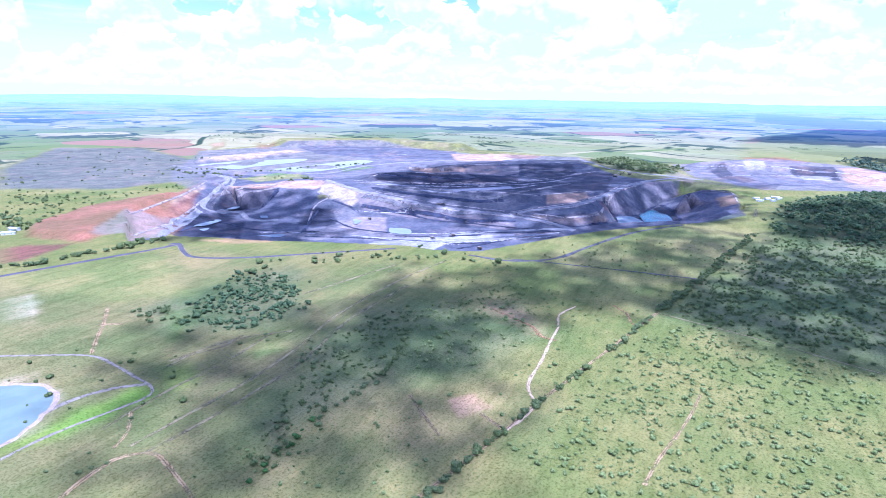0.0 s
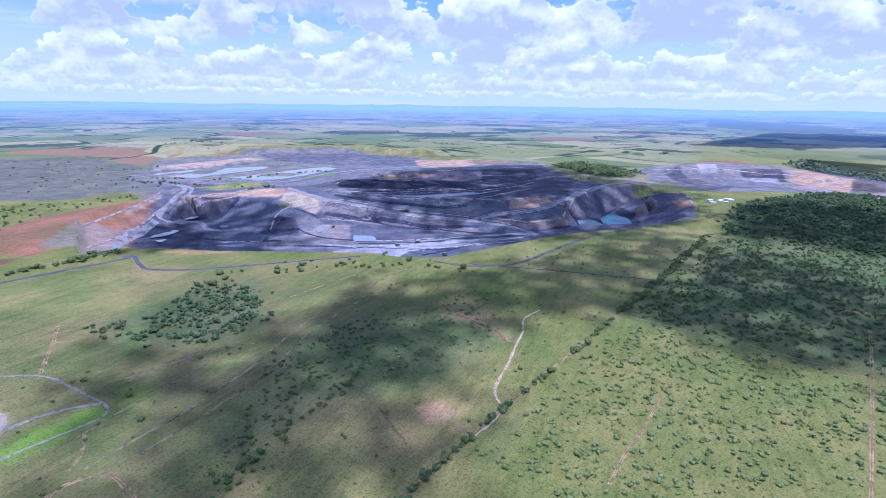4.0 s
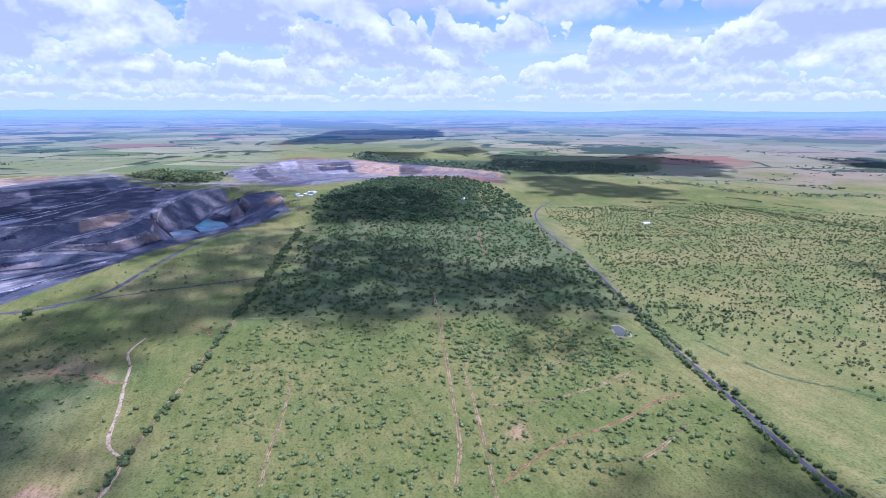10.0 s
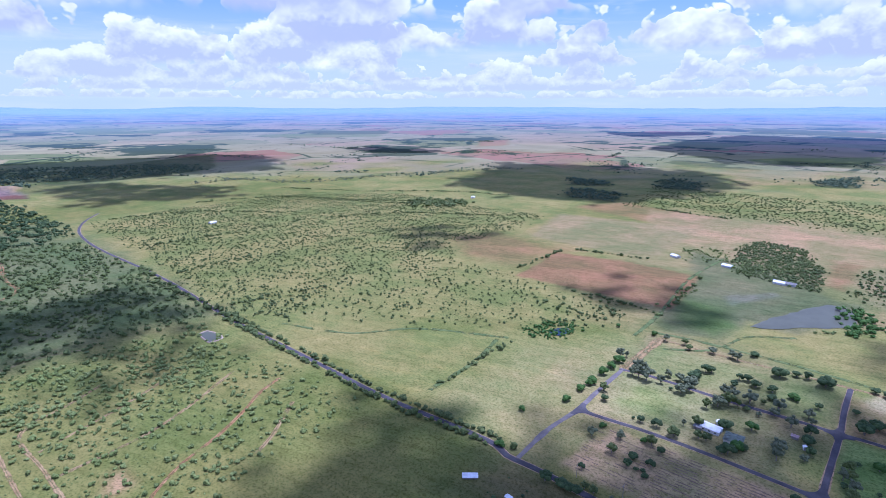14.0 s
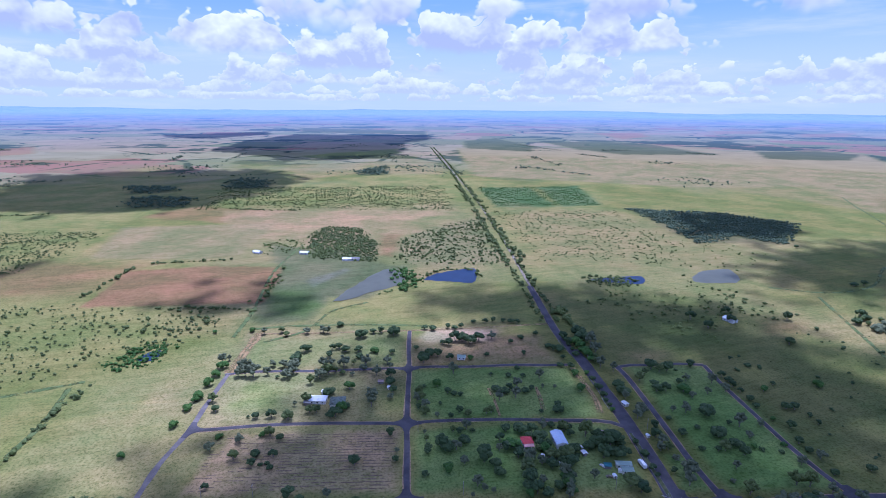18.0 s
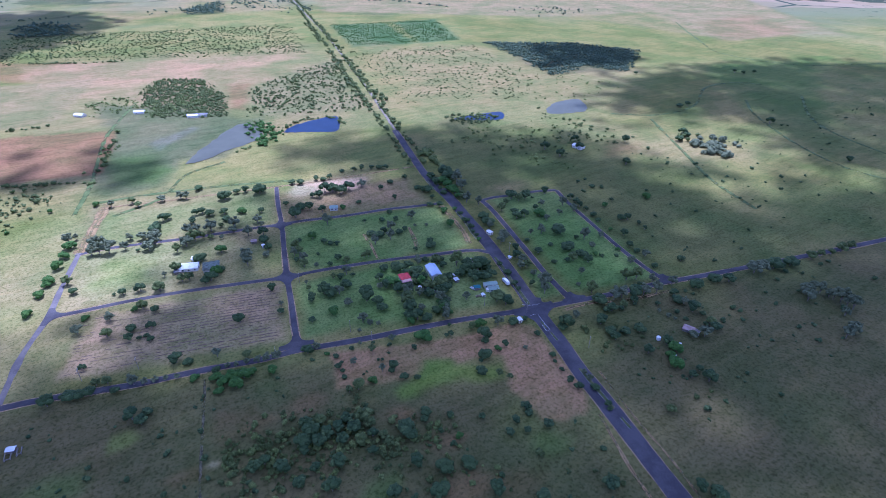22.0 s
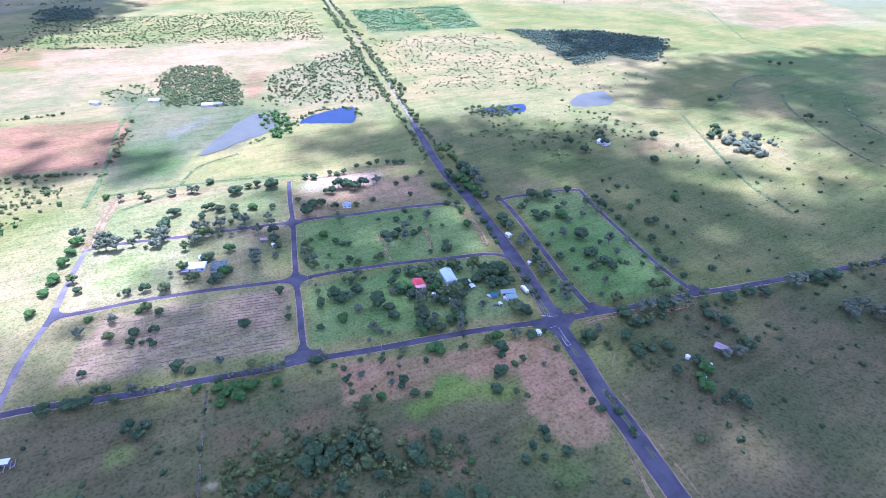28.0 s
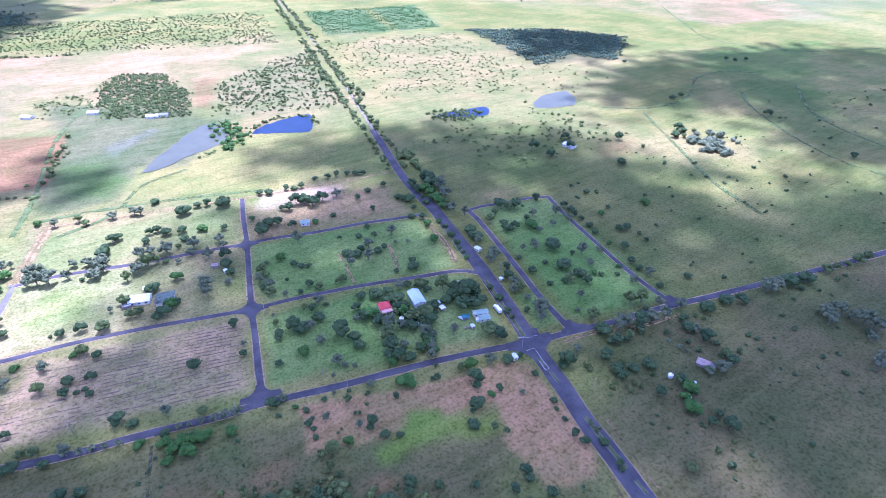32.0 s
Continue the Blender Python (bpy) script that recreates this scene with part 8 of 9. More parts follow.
def box_truck(x, y, turn):
    ob = thing("parked_truck", x, y, turn, "white box truck parked at the roadside", "truck")
    part("box_body", box(-1.2, 1.2, -4.2, 1.9, 0.95, 3.3, 0.08), WHITE_PAINT, ob)
    part("cab", box(-1.1, 1.1, 2.05, 3.9, 0.6, 2.6, 0.25), WHITE_PAINT, ob)
    part("windscreen", box(-0.95, 0.95, 3.86, 3.93, 1.6, 2.35, 0.02), GLASS, ob)
    part("chassis", box(-0.9, 0.9, -4.1, 3.6, 0.55, 0.93), DARK, ob)
    part("bumper", box(-1.1, 1.1, 3.95, 4.1, 0.45, 0.8, 0.05), GREY_ROOF, ob)
    wheels(ob, [(-1.0, 2.9), (1.0, 2.9), (-1.0, -2.6), (1.0, -2.6)], 0.5, 0.3)


(hx, hy), = [(154.8, 291.7)]
box_truck(hx, hy, 6)


def car(x, y, turn, paint, label):
    ob = thing("parked_car", x, y, turn, label, "car")
    part("body", box(-0.88, 0.88, -2.2, 2.2, 0.35, 0.95, 0.15), paint, ob)
    part("cabin", box(-0.78, 0.78, -1.4, 0.9, 0.9, 1.5, 0.22), paint, ob)
    part("windscreen", box(-0.68, 0.68, 0.80, 0.93, 1.0, 1.4, 0.03), GLASS, ob)
    wheels(ob, [(-0.8, 1.4), (0.8, 1.4), (-0.8, -1.4), (0.8, -1.4)], 0.33, 0.22)


(hx, hy), = [(129.1, 292.1)]
car(hx, hy, 30, WHITE_PAINT, "white car parked under trees beside a house")
(hx, hy), = [(129.7, 281.8)]
car(hx, hy, 80, YELLOW_PAINT, "old rust-brown car wreck on bare ground")


def haul_truck(x, y, z, turn):
    ob = tagged(new("haul_truck"), "dusty yellow mining haul truck on the pit road", "truck", "haul trucks")
    ob.matrix_basis = pose(x, y, z, 0, 0, turn) @ Matrix.Diagonal((0.75, 0.75, 0.75, 1))
    part("chassis", box(-2.2, 2.2, -5, 5, 1.6, 3.0, 0.2), YELLOW_PAINT, ob)
    bm = box(-3.4, 3.4, -6, 3.2, 3.1, 6.0, 0.3)
    for v in bm.verts:
        if v.co.z > 4 and v.co.y < 0:
            v.co.z += 0.5
        if v.co.z < 4:
            v.co.x *= 0.7
    part("tray", bm, YELLOW_PAINT, ob)
    part("cab", box(-3.0, -0.4, 3.6, 5.6, 3.1, 5.3, 0.15), YELLOW_PAINT, ob)
    part("cab_window", box(-2.8, -0.6, 5.58, 5.68, 4.0, 5.0), GLASS, ob)
    wheels(ob, [(-2.8, 3.4), (2.8, 3.4), (-2.8, -3.2), (2.8, -3.2)], 1.7, 1.2)


for (hx, hy), turn in zip([(-923, -809), (-933, -804), (-788, -652), (-745, -667), (-744, -553), (-776, -882)], (80, 70, 60, 75, 20, 120)):
    haul_truck(hx, hy, float(height(np.array([hx]), np.array([hy]))[0]) + 0.8, turn)


def excavator(x, y, turn):
    ob = thing("excavator", x, y, turn, "dark mining shovel on the upper bench of the pit", "excavator")
    for s in (-1, 1):
        part("track", box(s * 3 - 0.9, s * 3 + 0.9, -5, 5, 0, 2, 0.4), DARK, ob)
    part("house", box(-4, 4, -6, 4, 2.2, 7, 0.3), YELLOW_PAINT, ob)
    part("cab", box(2, 4.2, 3.6, 6.2, 4, 8, 0.2), YELLOW_PAINT, ob)
    boom = part("boom", box(-0.7, 0.7, 0, 13, -0.7, 0.7, 0.1), YELLOW_PAINT, ob)
    boom.matrix_basis = pose(0, 4, 5, 40, 0, 0)
    stick = part("stick", box(-0.5, 0.5, 0, 8, -0.5, 0.5, 0.1), YELLOW_PAINT, ob)
    stick.matrix_basis = pose(0, 13.6, 13.2, -55, 0, 0)
    bucket = part("bucket", box(-1.6, 1.6, -1.2, 1.2, -1.4, 1.4, 0.3), DARK, ob)
    bucket.matrix_basis = pose(0, 18.4, 6.0, 20, 0, 0)


for (hx, hy), turn in zip([(-1567, -668), (-1642, -654)], (60, 200)):
    excavator(hx, hy, turn)
(hx, hy), = [(-1171, -210)]
mast = thing("drill_mast", hx, hy, 0, "rusty lattice tower at the rim of the pit", "tower")
for sx, sy in ((-1, -1), (1, -1), (1, 1), (-1, 1)):
    bm = box(-0.2, 0.2, -0.2, 0.2, 0, 17)
    for v in bm.verts:
        k = 1 - 0.65 * v.co.z / 17
        v.co.x += sx * 2.2 * k
        v.co.y += sy * 2.2 * k
    part("leg", bm, RUST_ROOF, mast)
for z in (3, 6, 9, 12, 15):
    k = 2.2 * (1 - 0.65 * z / 17) + 0.2
    for bm in (box(-k, k, -k - 0.1, -k + 0.1, z, z + 0.25), box(-k, k, k - 0.1, k + 0.1, z, z + 0.25), box(-k - 0.1, -k + 0.1, -k, k, z, z + 0.25), box(k - 0.1, k + 0.1, -k, k, z, z + 0.25)):
        part("brace", bm, RUST_ROOF, mast)

# islands and paint on the main road
GRASS_STRIP = mottled("island_grass", (0.06, 0.085, 0.03), (0.13, 0.13, 0.06), 4.0, 0.95, 0.6)


def island(points, width):
    ob = strip("traffic_island", points, width, GRASS_STRIP, 0.3, "narrow grassy island in the main road", "island", 3.0)
    strip("kerb", points, width + 0.3, KERB, 0.24, category="", kind="", step=3.0).parent = ob


island([(159.5, 262.1), (160.2, 281.7), (160.3, 295.5), (161.1, 312.7), (161.4, 327.0)], 2.6)
island([(158.6, 358.8), (159.1, 376.8), (159.9, 395.2), (159.3, 411.2)], 2.4)
island([(153.8, 464.2), (153, 487)], 2.0)
island([(158.9, 242.2), (158.8, 235.3)], 1.2)
island([(159.6, 230.2), (159.9, 221.8)], 1.4)
island([(160.2, 195.4), (160.7, 182.3), (161.5, 170.0), (161.5, 162.0)], 2.2)
island([(162.0, 155.4), (162.6, 147.9)], 1.8)


def painted_line(points, width=0.22):
    return strip("road_line", points, width, LINE_PAINT, 0.2, "white painted line on bitumen", "marking", 3.0)


painted_line([(154.6, 250.4), (159.9, 251.1), (160.0, 238.8), (160.4, 232.8), (157.8, 232.3), (157.8, 239.6)])
painted_line([(155.2, 263.7), (159.7, 261.0), (166.6, 260.7), (167.3, 260.5)])
painted_line([(160.2, 261.9), (160.3, 265.2)])
DRAIN = mottled("drain_grass", (0.07, 0.105, 0.03), (0.12, 0.15, 0.05), 9.0, 0.95, 1.0)
patchy(DRAIN, 0.36, 0.52, 0.06)
for line in ([(474, 642), (535, 619), (618, 643), (712, 726), (791, 741), (821, 716)], [(1181, 1391), (1027, 1112), (961, 961), (1029, 827), (1229, 783)], [(719, 646), (669, 576), (626, 476), (610, 392), (626, 344)], [(828, 642), (743, 551), (706, 480), (697, 392)], [(513, 603), (472, 490), (441, 406), (431, 335)],
             [(-176, 888), (-186, 735), (-173, 581), (-172, 506)], [(-46, 603), (-84, 575), (-102, 522), (-139, 494)], [(-272.6, 410.2), (-260.2, 356.5), (-258.0, 292.5)], [(-470, 295), (-395, 325), (-350, 378), (-265.6, 419.8)], [(31, 528), (-39, 534), (-112, 534), (-161, 527)]):
    strip("drain", line, 4.5, DRAIN, 0.15, "green grassy drain winding through pasture", "drain", 6.0)
strip("track", [(147.5, 98.1), (147.8, 123.8), (150.1, 144.2), (152.4, 161.3)], 2.0, TRACK, category="track", label="bare dirt shoulder beside the main road")
strip("track", [(169.1, 98.4), (170.3, 123.4), (169.3, 149.8), (169.4, 171.1), (170.1, 189.8)], 1.6, TRACK, category="track", label="bare dirt shoulder beside the main road")
WORN = mottled("trodden_grass", (0.105, 0.098, 0.058), (0.15, 0.13, 0.078), 4.0, 0.95, 0.6)
patchy(WORN, 0.35, 0.65, 0.04)
strip("track", [(-48.3, 161.8), (-49.4, 193.0), (-49.7, 222.9), (-50.4, 251.7)], 1.6, WORN, category="track", label="faint worn wheel track through rough grass")

# ploughed rows of the fallow block
SOIL = mottled("turned_soil", (0.135, 0.095, 0.060), (0.20, 0.145, 0.09), 5.0, 0.95, 0.6)
ridges, ridge_faces = [], []
for n, y in enumerate(np.arange(277.0, 337.0, 3.0)):
    for x0 in np.arange(-128, -8, 6.0):
        if RNG.rand() < (0.62 if x0 < -85 else 0.30):
            continue
        x1, w, yy = x0 + 2.5 + 7.0 * RNG.rand(), 0.32 + 0.38 * RNG.rand(), y - 0.02 * x0 + 0.4 * (RNG.rand() - 0.5)
        k = len(ridges)
        z = float(height(np.array([x0]), np.array([yy]))[0])
        ridges += [(x0, yy - w, z - 0.05), (x1, yy - w, z - 0.05), (x1 - 0.3, yy, z + 0.28), (x0 + 0.3, yy, z + 0.28), (x0, yy + w, z - 0.05), (x1, yy + w, z - 0.05)]
        ridge_faces += [(k, k + 1, k + 2, k + 3), (k + 3, k + 2, k + 5, k + 4)]
tagged(new("plough_ridges", mesh_of("plough_ridges", ridges, ridge_faces, SOIL)), "low broken ridges of dark turned soil in rows", "field", kind="stuff")


# ---- single trees ----


def finer(v, f):
    """Each triangle of a ball cut in four."""
    n = len(v)
    e = np.sort(np.concatenate([f[:, [0, 1]], f[:, [1, 2]], f[:, [2, 0]]]), 1)
    u, back = np.unique(e[:, 0] * n + e[:, 1], return_inverse=True)
    mid = v[u // n] + v[u % n]
    mid /= np.linalg.norm(mid, axis=1)[:, None]
    a, b, c = (back.reshape(3, -1) + n)
    return np.vstack([v, mid]), np.concatenate([np.stack(k, -1) for k in ((f[:, 0], a, c), (a, f[:, 1], b), (c, b, f[:, 2]), (a, b, c))])


BALL_V, BALL_F = finer(ICO_V, ICO_F)


def crown_of(rng, lumps, wide, tall, base, open_, sprigs, leaf_size):
    """Uneven lumps of leaves heaped to a dome, wide apart where the crown is open, with many loose sprigs."""
    vs, fs, k, spots = [], [], 0, []
    for n in range(lumps):
        a = 2.4 * n + 0.9 * rng.rand()
        d = wide * 0.34 * ((n + 0.2) / lumps) ** 0.55 * (0.8 + 0.4 * rng.rand())
        dome = math.sqrt(max(0.1, 1 - (d / (0.52 * wide)) ** 2))
        r = wide * (0.225 - 0.09 * open_) * (0.75 + 0.5 * rng.rand())
        z = base + r * 0.6 + (tall - base - 1.4 * r) * dome * (1 - (0.35 + 0.45 * open_) * rng.rand())
        at = np.array((d * math.cos(a), d * math.sin(a), max(z, r * 0.6)))
        bulge = 1 + 0.20 * np.sin(BALL_V @ rng.randn(3) * 3.0 + rng.rand() * 6) + 0.22 * (rng.rand(len(BALL_V)) - 0.5)
        vs.append(BALL_V * bulge[:, None] * r * (1, 1, 0.82) + at)
        fs.append(BALL_F + k)
        k += len(BALL_V)
        spots.append((at, r))
    for _ in range(sprigs):
        at, r = spots[rng.randint(lumps)]
        way = rng.randn(3)
        way[2] = abs(way[2]) - 0.35
        way *= r * (0.92 + (0.28 + 0.3 * open_) * rng.rand()) / np.linalg.norm(way)
        vs.append(at + way * (1, 1, 0.85) + leaf_size * (0.7 + 1.0 * rng.rand()) * rng.randn(4, 3))
        fs.append(np.array(((0, 1, 2), (0, 2, 3), (0, 3, 1))) + k)
        k += 4
    return np.concatenate(vs), np.concatenate(fs), spots


def tree(name, seed, tall, base, lumps, open_, leaf, label, sprigs=120, wide=7.0):
    rng = np.random.RandomState(seed)
    ob = tagged(new(name), label, "tree", "trees about the village")
    v, f, spots = crown_of(rng, lumps, wide, tall, base, open_, sprigs, 0.16)
    bm = bmesh.new()
    limbs = [(np.array((0.0, 0.0, -0.4)), np.array((0.1, 0.05, base + 1.2)), 0.26, 0.18)]
    limbs += [(np.array((0.1, 0.05, base * 0.8)), at, 0.13, 0.04) for at, r in spots[::2]]
    for a, b, r0, r1 in limbs:
        way = Vector(b - a)
        turn = way.to_track_quat("Z", "Y").to_matrix().to_4x4()
        bmesh.ops.create_cone(bm, cap_ends=False, segments=5, radius1=r0, radius2=r1, depth=way.length, matrix=Matrix.Translation((a + b) / 2) @ turn)
    part("trunk", bm, BARK, ob)
    new("crown", mesh_of("crown", v, f, leaf, False)).parent = ob
    return ob


DARK_TREES = [tree("dark_tree", 10 + k, h, 0.3, n, 0.1, LEAF_DARK, "dense round dark green tree in short grass") for k, (h, n) in enumerate(((5.8, 9), (5.2, 12), (6.2, 8)))]
OLIVE_GUMS = [tree("gum_tree", 20 + k, h, 1.2, n, 0.5, LEAF, "spreading olive-green gum tree in grass") for k, (h, n) in enumerate(((6.8, 13), (6.2, 16), (7.4, 12)))]
GREY_GUMS = [tree("grey_gum_tree", 30 + k, h, 1.6, n, 0.8, LEAF_GREY, "open grey-green gum tree with thin foliage", 150) for k, (h, n) in enumerate(((7.6, 12), (8.4, 10), (7.0, 15)))]
FRESH_TREES = [tree("shade_tree", 40 + k, h, 0.5, n, 0.15, LEAF_GREEN, "round bright green shade tree") for k, (h, n) in enumerate(((5.4, 12), (5.0, 15)))]
PLANTED = set()


def plant(kinds, places):
    """Trees at places on the map, each with the width of its crown."""
    for x, y, wide in places:
        ob = kinds[RNG.randint(len(kinds))]
        s = wide / 7.0
        tall = s * (0.82 + 0.36 * RNG.rand())
        m = pose(x, y, float(height(np.array([x]), np.array([y]))[0]) - 0.05, 0, 0, 360 * RNG.rand()) @ Matrix.Diagonal((s, s, tall, 1))
        if ob.name in PLANTED:
            copy_thing(ob, m @ Matrix.Diagonal([1 / k for k in ob.scale] + [1]))
        else:
            ob.matrix_basis = m
            PLANTED.add(ob.name)


# north street gardens
plant(DARK_TREES, [(17, 443, 12.0), (-12, 463, 6.2), (176, 486, 13.7), (175, 495, 13.9), (146, 462, 9.6), (146, 447, 5.2), (159, 487, 4.9), (158, 474, 4.8), (159, 463, 4.7), (159, 451, 6.3), (300, 437, 4.6), (311, 442, 3.5), (-99, 452, 9.4), (-95, 470, 8.6), (-91, 473, 7.6), (-70, 459, 7.3), (-69, 474, 6.4), (-63, 476, 7.5), (-56, 469, 9.5), (-44, 469, 8.4), (-42, 456, 7.2), (-69, 531, 7.7), (-44, 501, 11.5), (-33, 511, 7.4), (-25, 512, 7.4), (-12, 506, 12.6), (20, 520, 7.5), (28, 517, 7.4), (44, 522, 6.4), (51, 520, 6.4)])
plant(DARK_TREES, [(58, 522, 6.4), (73, 537, 5.5), (85, 535, 6.6), (94, 536, 6.6), (105, 536, 6.7), (113, 534, 6.6), (119, 532, 6.6), (49, 489, 11.2), (56, 489, 11.2), (63, 481, 12.1), (72, 488, 11.2), (42, 480, 9.0), (36, 482, 6.0), (10, 472, 5.9), (23, 457, 9.6), (30, 456, 8.6), (16, 456, 7.1), (41, 448, 7.5), (103, 482, 6.1), (115, 492, 6.2), (138, 471, 7.0), (141, 464, 7.0), (111, 456, 5.8), (76, 456, 4.8), (132, 500, 6.3), (157, 489, 9.5), (159, 476, 9.3), (-98, 457, 6.9), (-57, 469, 5.9)])
plant(FRESH_TREES, [(166, 477, 11.1), (168, 466, 9.8), (169, 457, 9.7), (170, 450, 8.5), (170, 440, 7.3), (-193, 517, 4.9), (-160, 440, 8.9), (60, 449, 5.7), (-29, 467, 8.8)])
plant(GREY_GUMS, [(-16, 443, 9.0), (-35, 440, 10.0), (-13, 434, 5.9), (180, 473, 13.4), (180, 458, 10.9), (-159, 455, 5.4), (-164, 452, 8.7), (-141, 435, 10.4), (-137, 441, 7.3), (-117, 442, 7.2), (-107, 440, 8.2), (-102, 439, 7.1), (-97, 437, 11.2), (-72, 437, 11.1), (-66, 442, 9.1), (-54, 438, 12.1), (-143, 513, 7.7), (-100, 513, 8.6), (-84, 514, 8.6), (-79, 512, 8.6), (86, 493, 10.3)])
plant(OLIVE_GUMS, [(-46, 444, 5.0), (-126, 516, 7.7), (-120, 508, 7.6)])
# gum rows
plant(DARK_TREES, [(-12, 418, 8.6), (-12, 405, 8.4), (-9, 392, 7.2), (-108, 420, 3.9), (-60, 390, 9.2), (-51, 358, 10.3), (-44, 370, 6.1), (-54, 356, 7.7), (-142, 369, 6.5), (-115, 359, 2.7), (-109, 358, 6.2), (-98, 359, 7.4)])
plant(FRESH_TREES, [(-161, 425, 8.7), (-161, 409, 8.5), (-162, 389, 8.8), (-162, 385, 6.8), (-164, 372, 7.6), (-45, 399, 8.3), (-47, 366, 8.7)])
plant(GREY_GUMS, [(-24, 421, 9.6), (-11, 382, 6.2), (-26, 382, 10.7), (-25, 371, 9.6), (-136, 424, 9.2), (-129, 423, 12.2), (-142, 424, 8.2), (-118, 426, 7.0), (-100, 420, 10.9), (-96, 428, 10.0), (-72, 418, 11.7), (-36, 430, 7.8), (-45, 422, 4.8), (-84, 374, 4.5)])
plant(OLIVE_GUMS, [(-66, 425, 10.8), (-60, 427, 5.9), (-54, 425, 5.8), (-78, 409, 7.3), (-76, 380, 9.0), (-71, 364, 7.0), (-66, 364, 7.0), (-149, 383, 7.6), (-85, 355, 9.5)])
# fallow block
plant(DARK_TREES, [(-9, 332, 7.2), (-5, 303, 5.2), (-31, 300, 8.3), (-97, 312, 6.4), (-97, 302, 6.0), (-85, 311, 6.3), (-91, 302, 3.1), (-87, 303, 3.4), (-84, 298, 4.3), (-67, 272, 8.6), (-60, 268, 5.7), (-118, 281, 4.6), (-85, 330, 6.2)])
plant(FRESH_TREES, [(-128, 334, 5.5), (-98, 335, 4.7)])
plant(GREY_GUMS, [(-112, 328, 7.5), (-129, 319, 7.5), (-44, 270, 6.4)])
plant(OLIVE_GUMS, [(-110, 309, 8.1), (-27, 265, 6.2), (-102, 264, 5.8), (-108, 265, 5.1), (-93, 335, 8.4)])
# rough grass and street verge
plant(DARK_TREES, [(-44, 256, 4.8), (-97, 256, 4.6), (-120, 258, 8.1), (-114, 257, 8.0), (-109, 257, 7.3), (-130, 256, 8.9), (-85, 232, 8.1), (-80, 227, 7.3), (-78, 234, 5.4), (4, 193, 9.4), (1, 200, 7.1), (-1, 188, 8.1)])
plant(FRESH_TREES, [(-13, 246, 6.6), (-35, 247, 8.0), (-29, 247, 8.0), (-33, 240, 7.9), (-40, 244, 7.3), (-25, 247, 6.6), (-44, 250, 6.8), (-42, 238, 5.3), (-56, 253, 5.5)])
plant(GREY_GUMS, [(-38, 258, 4.1), (-33, 257, 3.8), (-27, 257, 4.8), (-21, 257, 5.4), (-16, 257, 6.1), (-10, 257, 6.1), (-88, 259, 7.1), (-82, 257, 4.9), (-77, 258, 4.9), (-71, 257, 4.2), (-65, 257, 4.2)])
# garden block
plant(DARK_TREES, [(16, 398, 4.5), (35, 390, 6.3), (40, 386, 5.3), (45, 384, 5.3), (11, 367, 5.1), (28, 372, 3.4), (42, 360, 6.4), (35, 353, 4.7), (75, 391, 8.2), (81, 387, 8.1), (86, 393, 6.4), (101, 412, 5.3), (89, 414, 5.3), (104, 391, 5.5), (98, 387, 6.4), (117, 357, 8.7), (119, 365, 6.2), (104, 357, 4.3), (74, 417, 3.8), (99, 427, 4.9), (139, 431, 6.0), (147, 426, 7.0)])
plant(FRESH_TREES, [(27, 401, 7.7), (144, 387, 8.4), (147, 414, 6.9)])
plant(GREY_GUMS, [(42, 422, 10.6), (10, 376, 7.0), (16, 367, 7.7), (25, 355, 4.2), (89, 380, 9.9), (75, 376, 7.9), (93, 397, 8.3), (115, 410, 9.6), (124, 393, 3.7), (114, 394, 3.7)])
plant(OLIVE_GUMS, [(12, 387, 8.0), (14, 382, 7.1), (16, 358, 7.6), (48, 355, 6.4), (62, 357, 5.1), (66, 358, 5.9)])
# garden block
plant(DARK_TREES, [(40, 333, 6.1), (49, 334, 4.0), (42, 321, 8.1), (26, 317, 10.1), (30, 313, 9.2), (17, 314, 6.1), (16, 310, 5.3), (53, 300, 12.7), (60, 296, 7.4), (61, 287, 7.3), (14, 287, 5.5), (67, 323, 6.6), (73, 334, 7.3), (83, 332, 9.7), (70, 312, 7.7), (91, 331, 8.1), (95, 323, 9.6), (76, 303, 6.8), (79, 279, 10.1), (76, 272, 8.5), (81, 269, 8.5), (109, 293, 9.8), (133, 314, 9.7), (141, 312, 13.0), (133, 301, 11.0), (142, 302, 9.5), (126, 311, 7.9), (113, 335, 4.9), (147, 317, 11.5), (148, 303, 8.0)])
plant(FRESH_TREES, [(29, 292, 8.0), (74, 314, 10.9), (95, 309, 7.8), (101, 282, 5.9), (101, 274, 6.5)])
plant(GREY_GUMS, [(45, 338, 7.3), (36, 314, 7.7), (15, 333, 3.5), (40, 299, 6.7), (46, 277, 8.5), (50, 273, 4.9), (55, 271, 3.5), (65, 312, 5.4), (100, 336, 8.2), (83, 300, 8.3), (90, 295, 6.7), (87, 279, 5.8), (120, 281, 7.4), (-4, 312, 4.3)])
plant(OLIVE_GUMS, [(35, 334, 4.8), (16, 325, 4.4), (79, 289, 10.3), (107, 301, 10.8), (128, 325, 11.5), (140, 273, 12.0)])
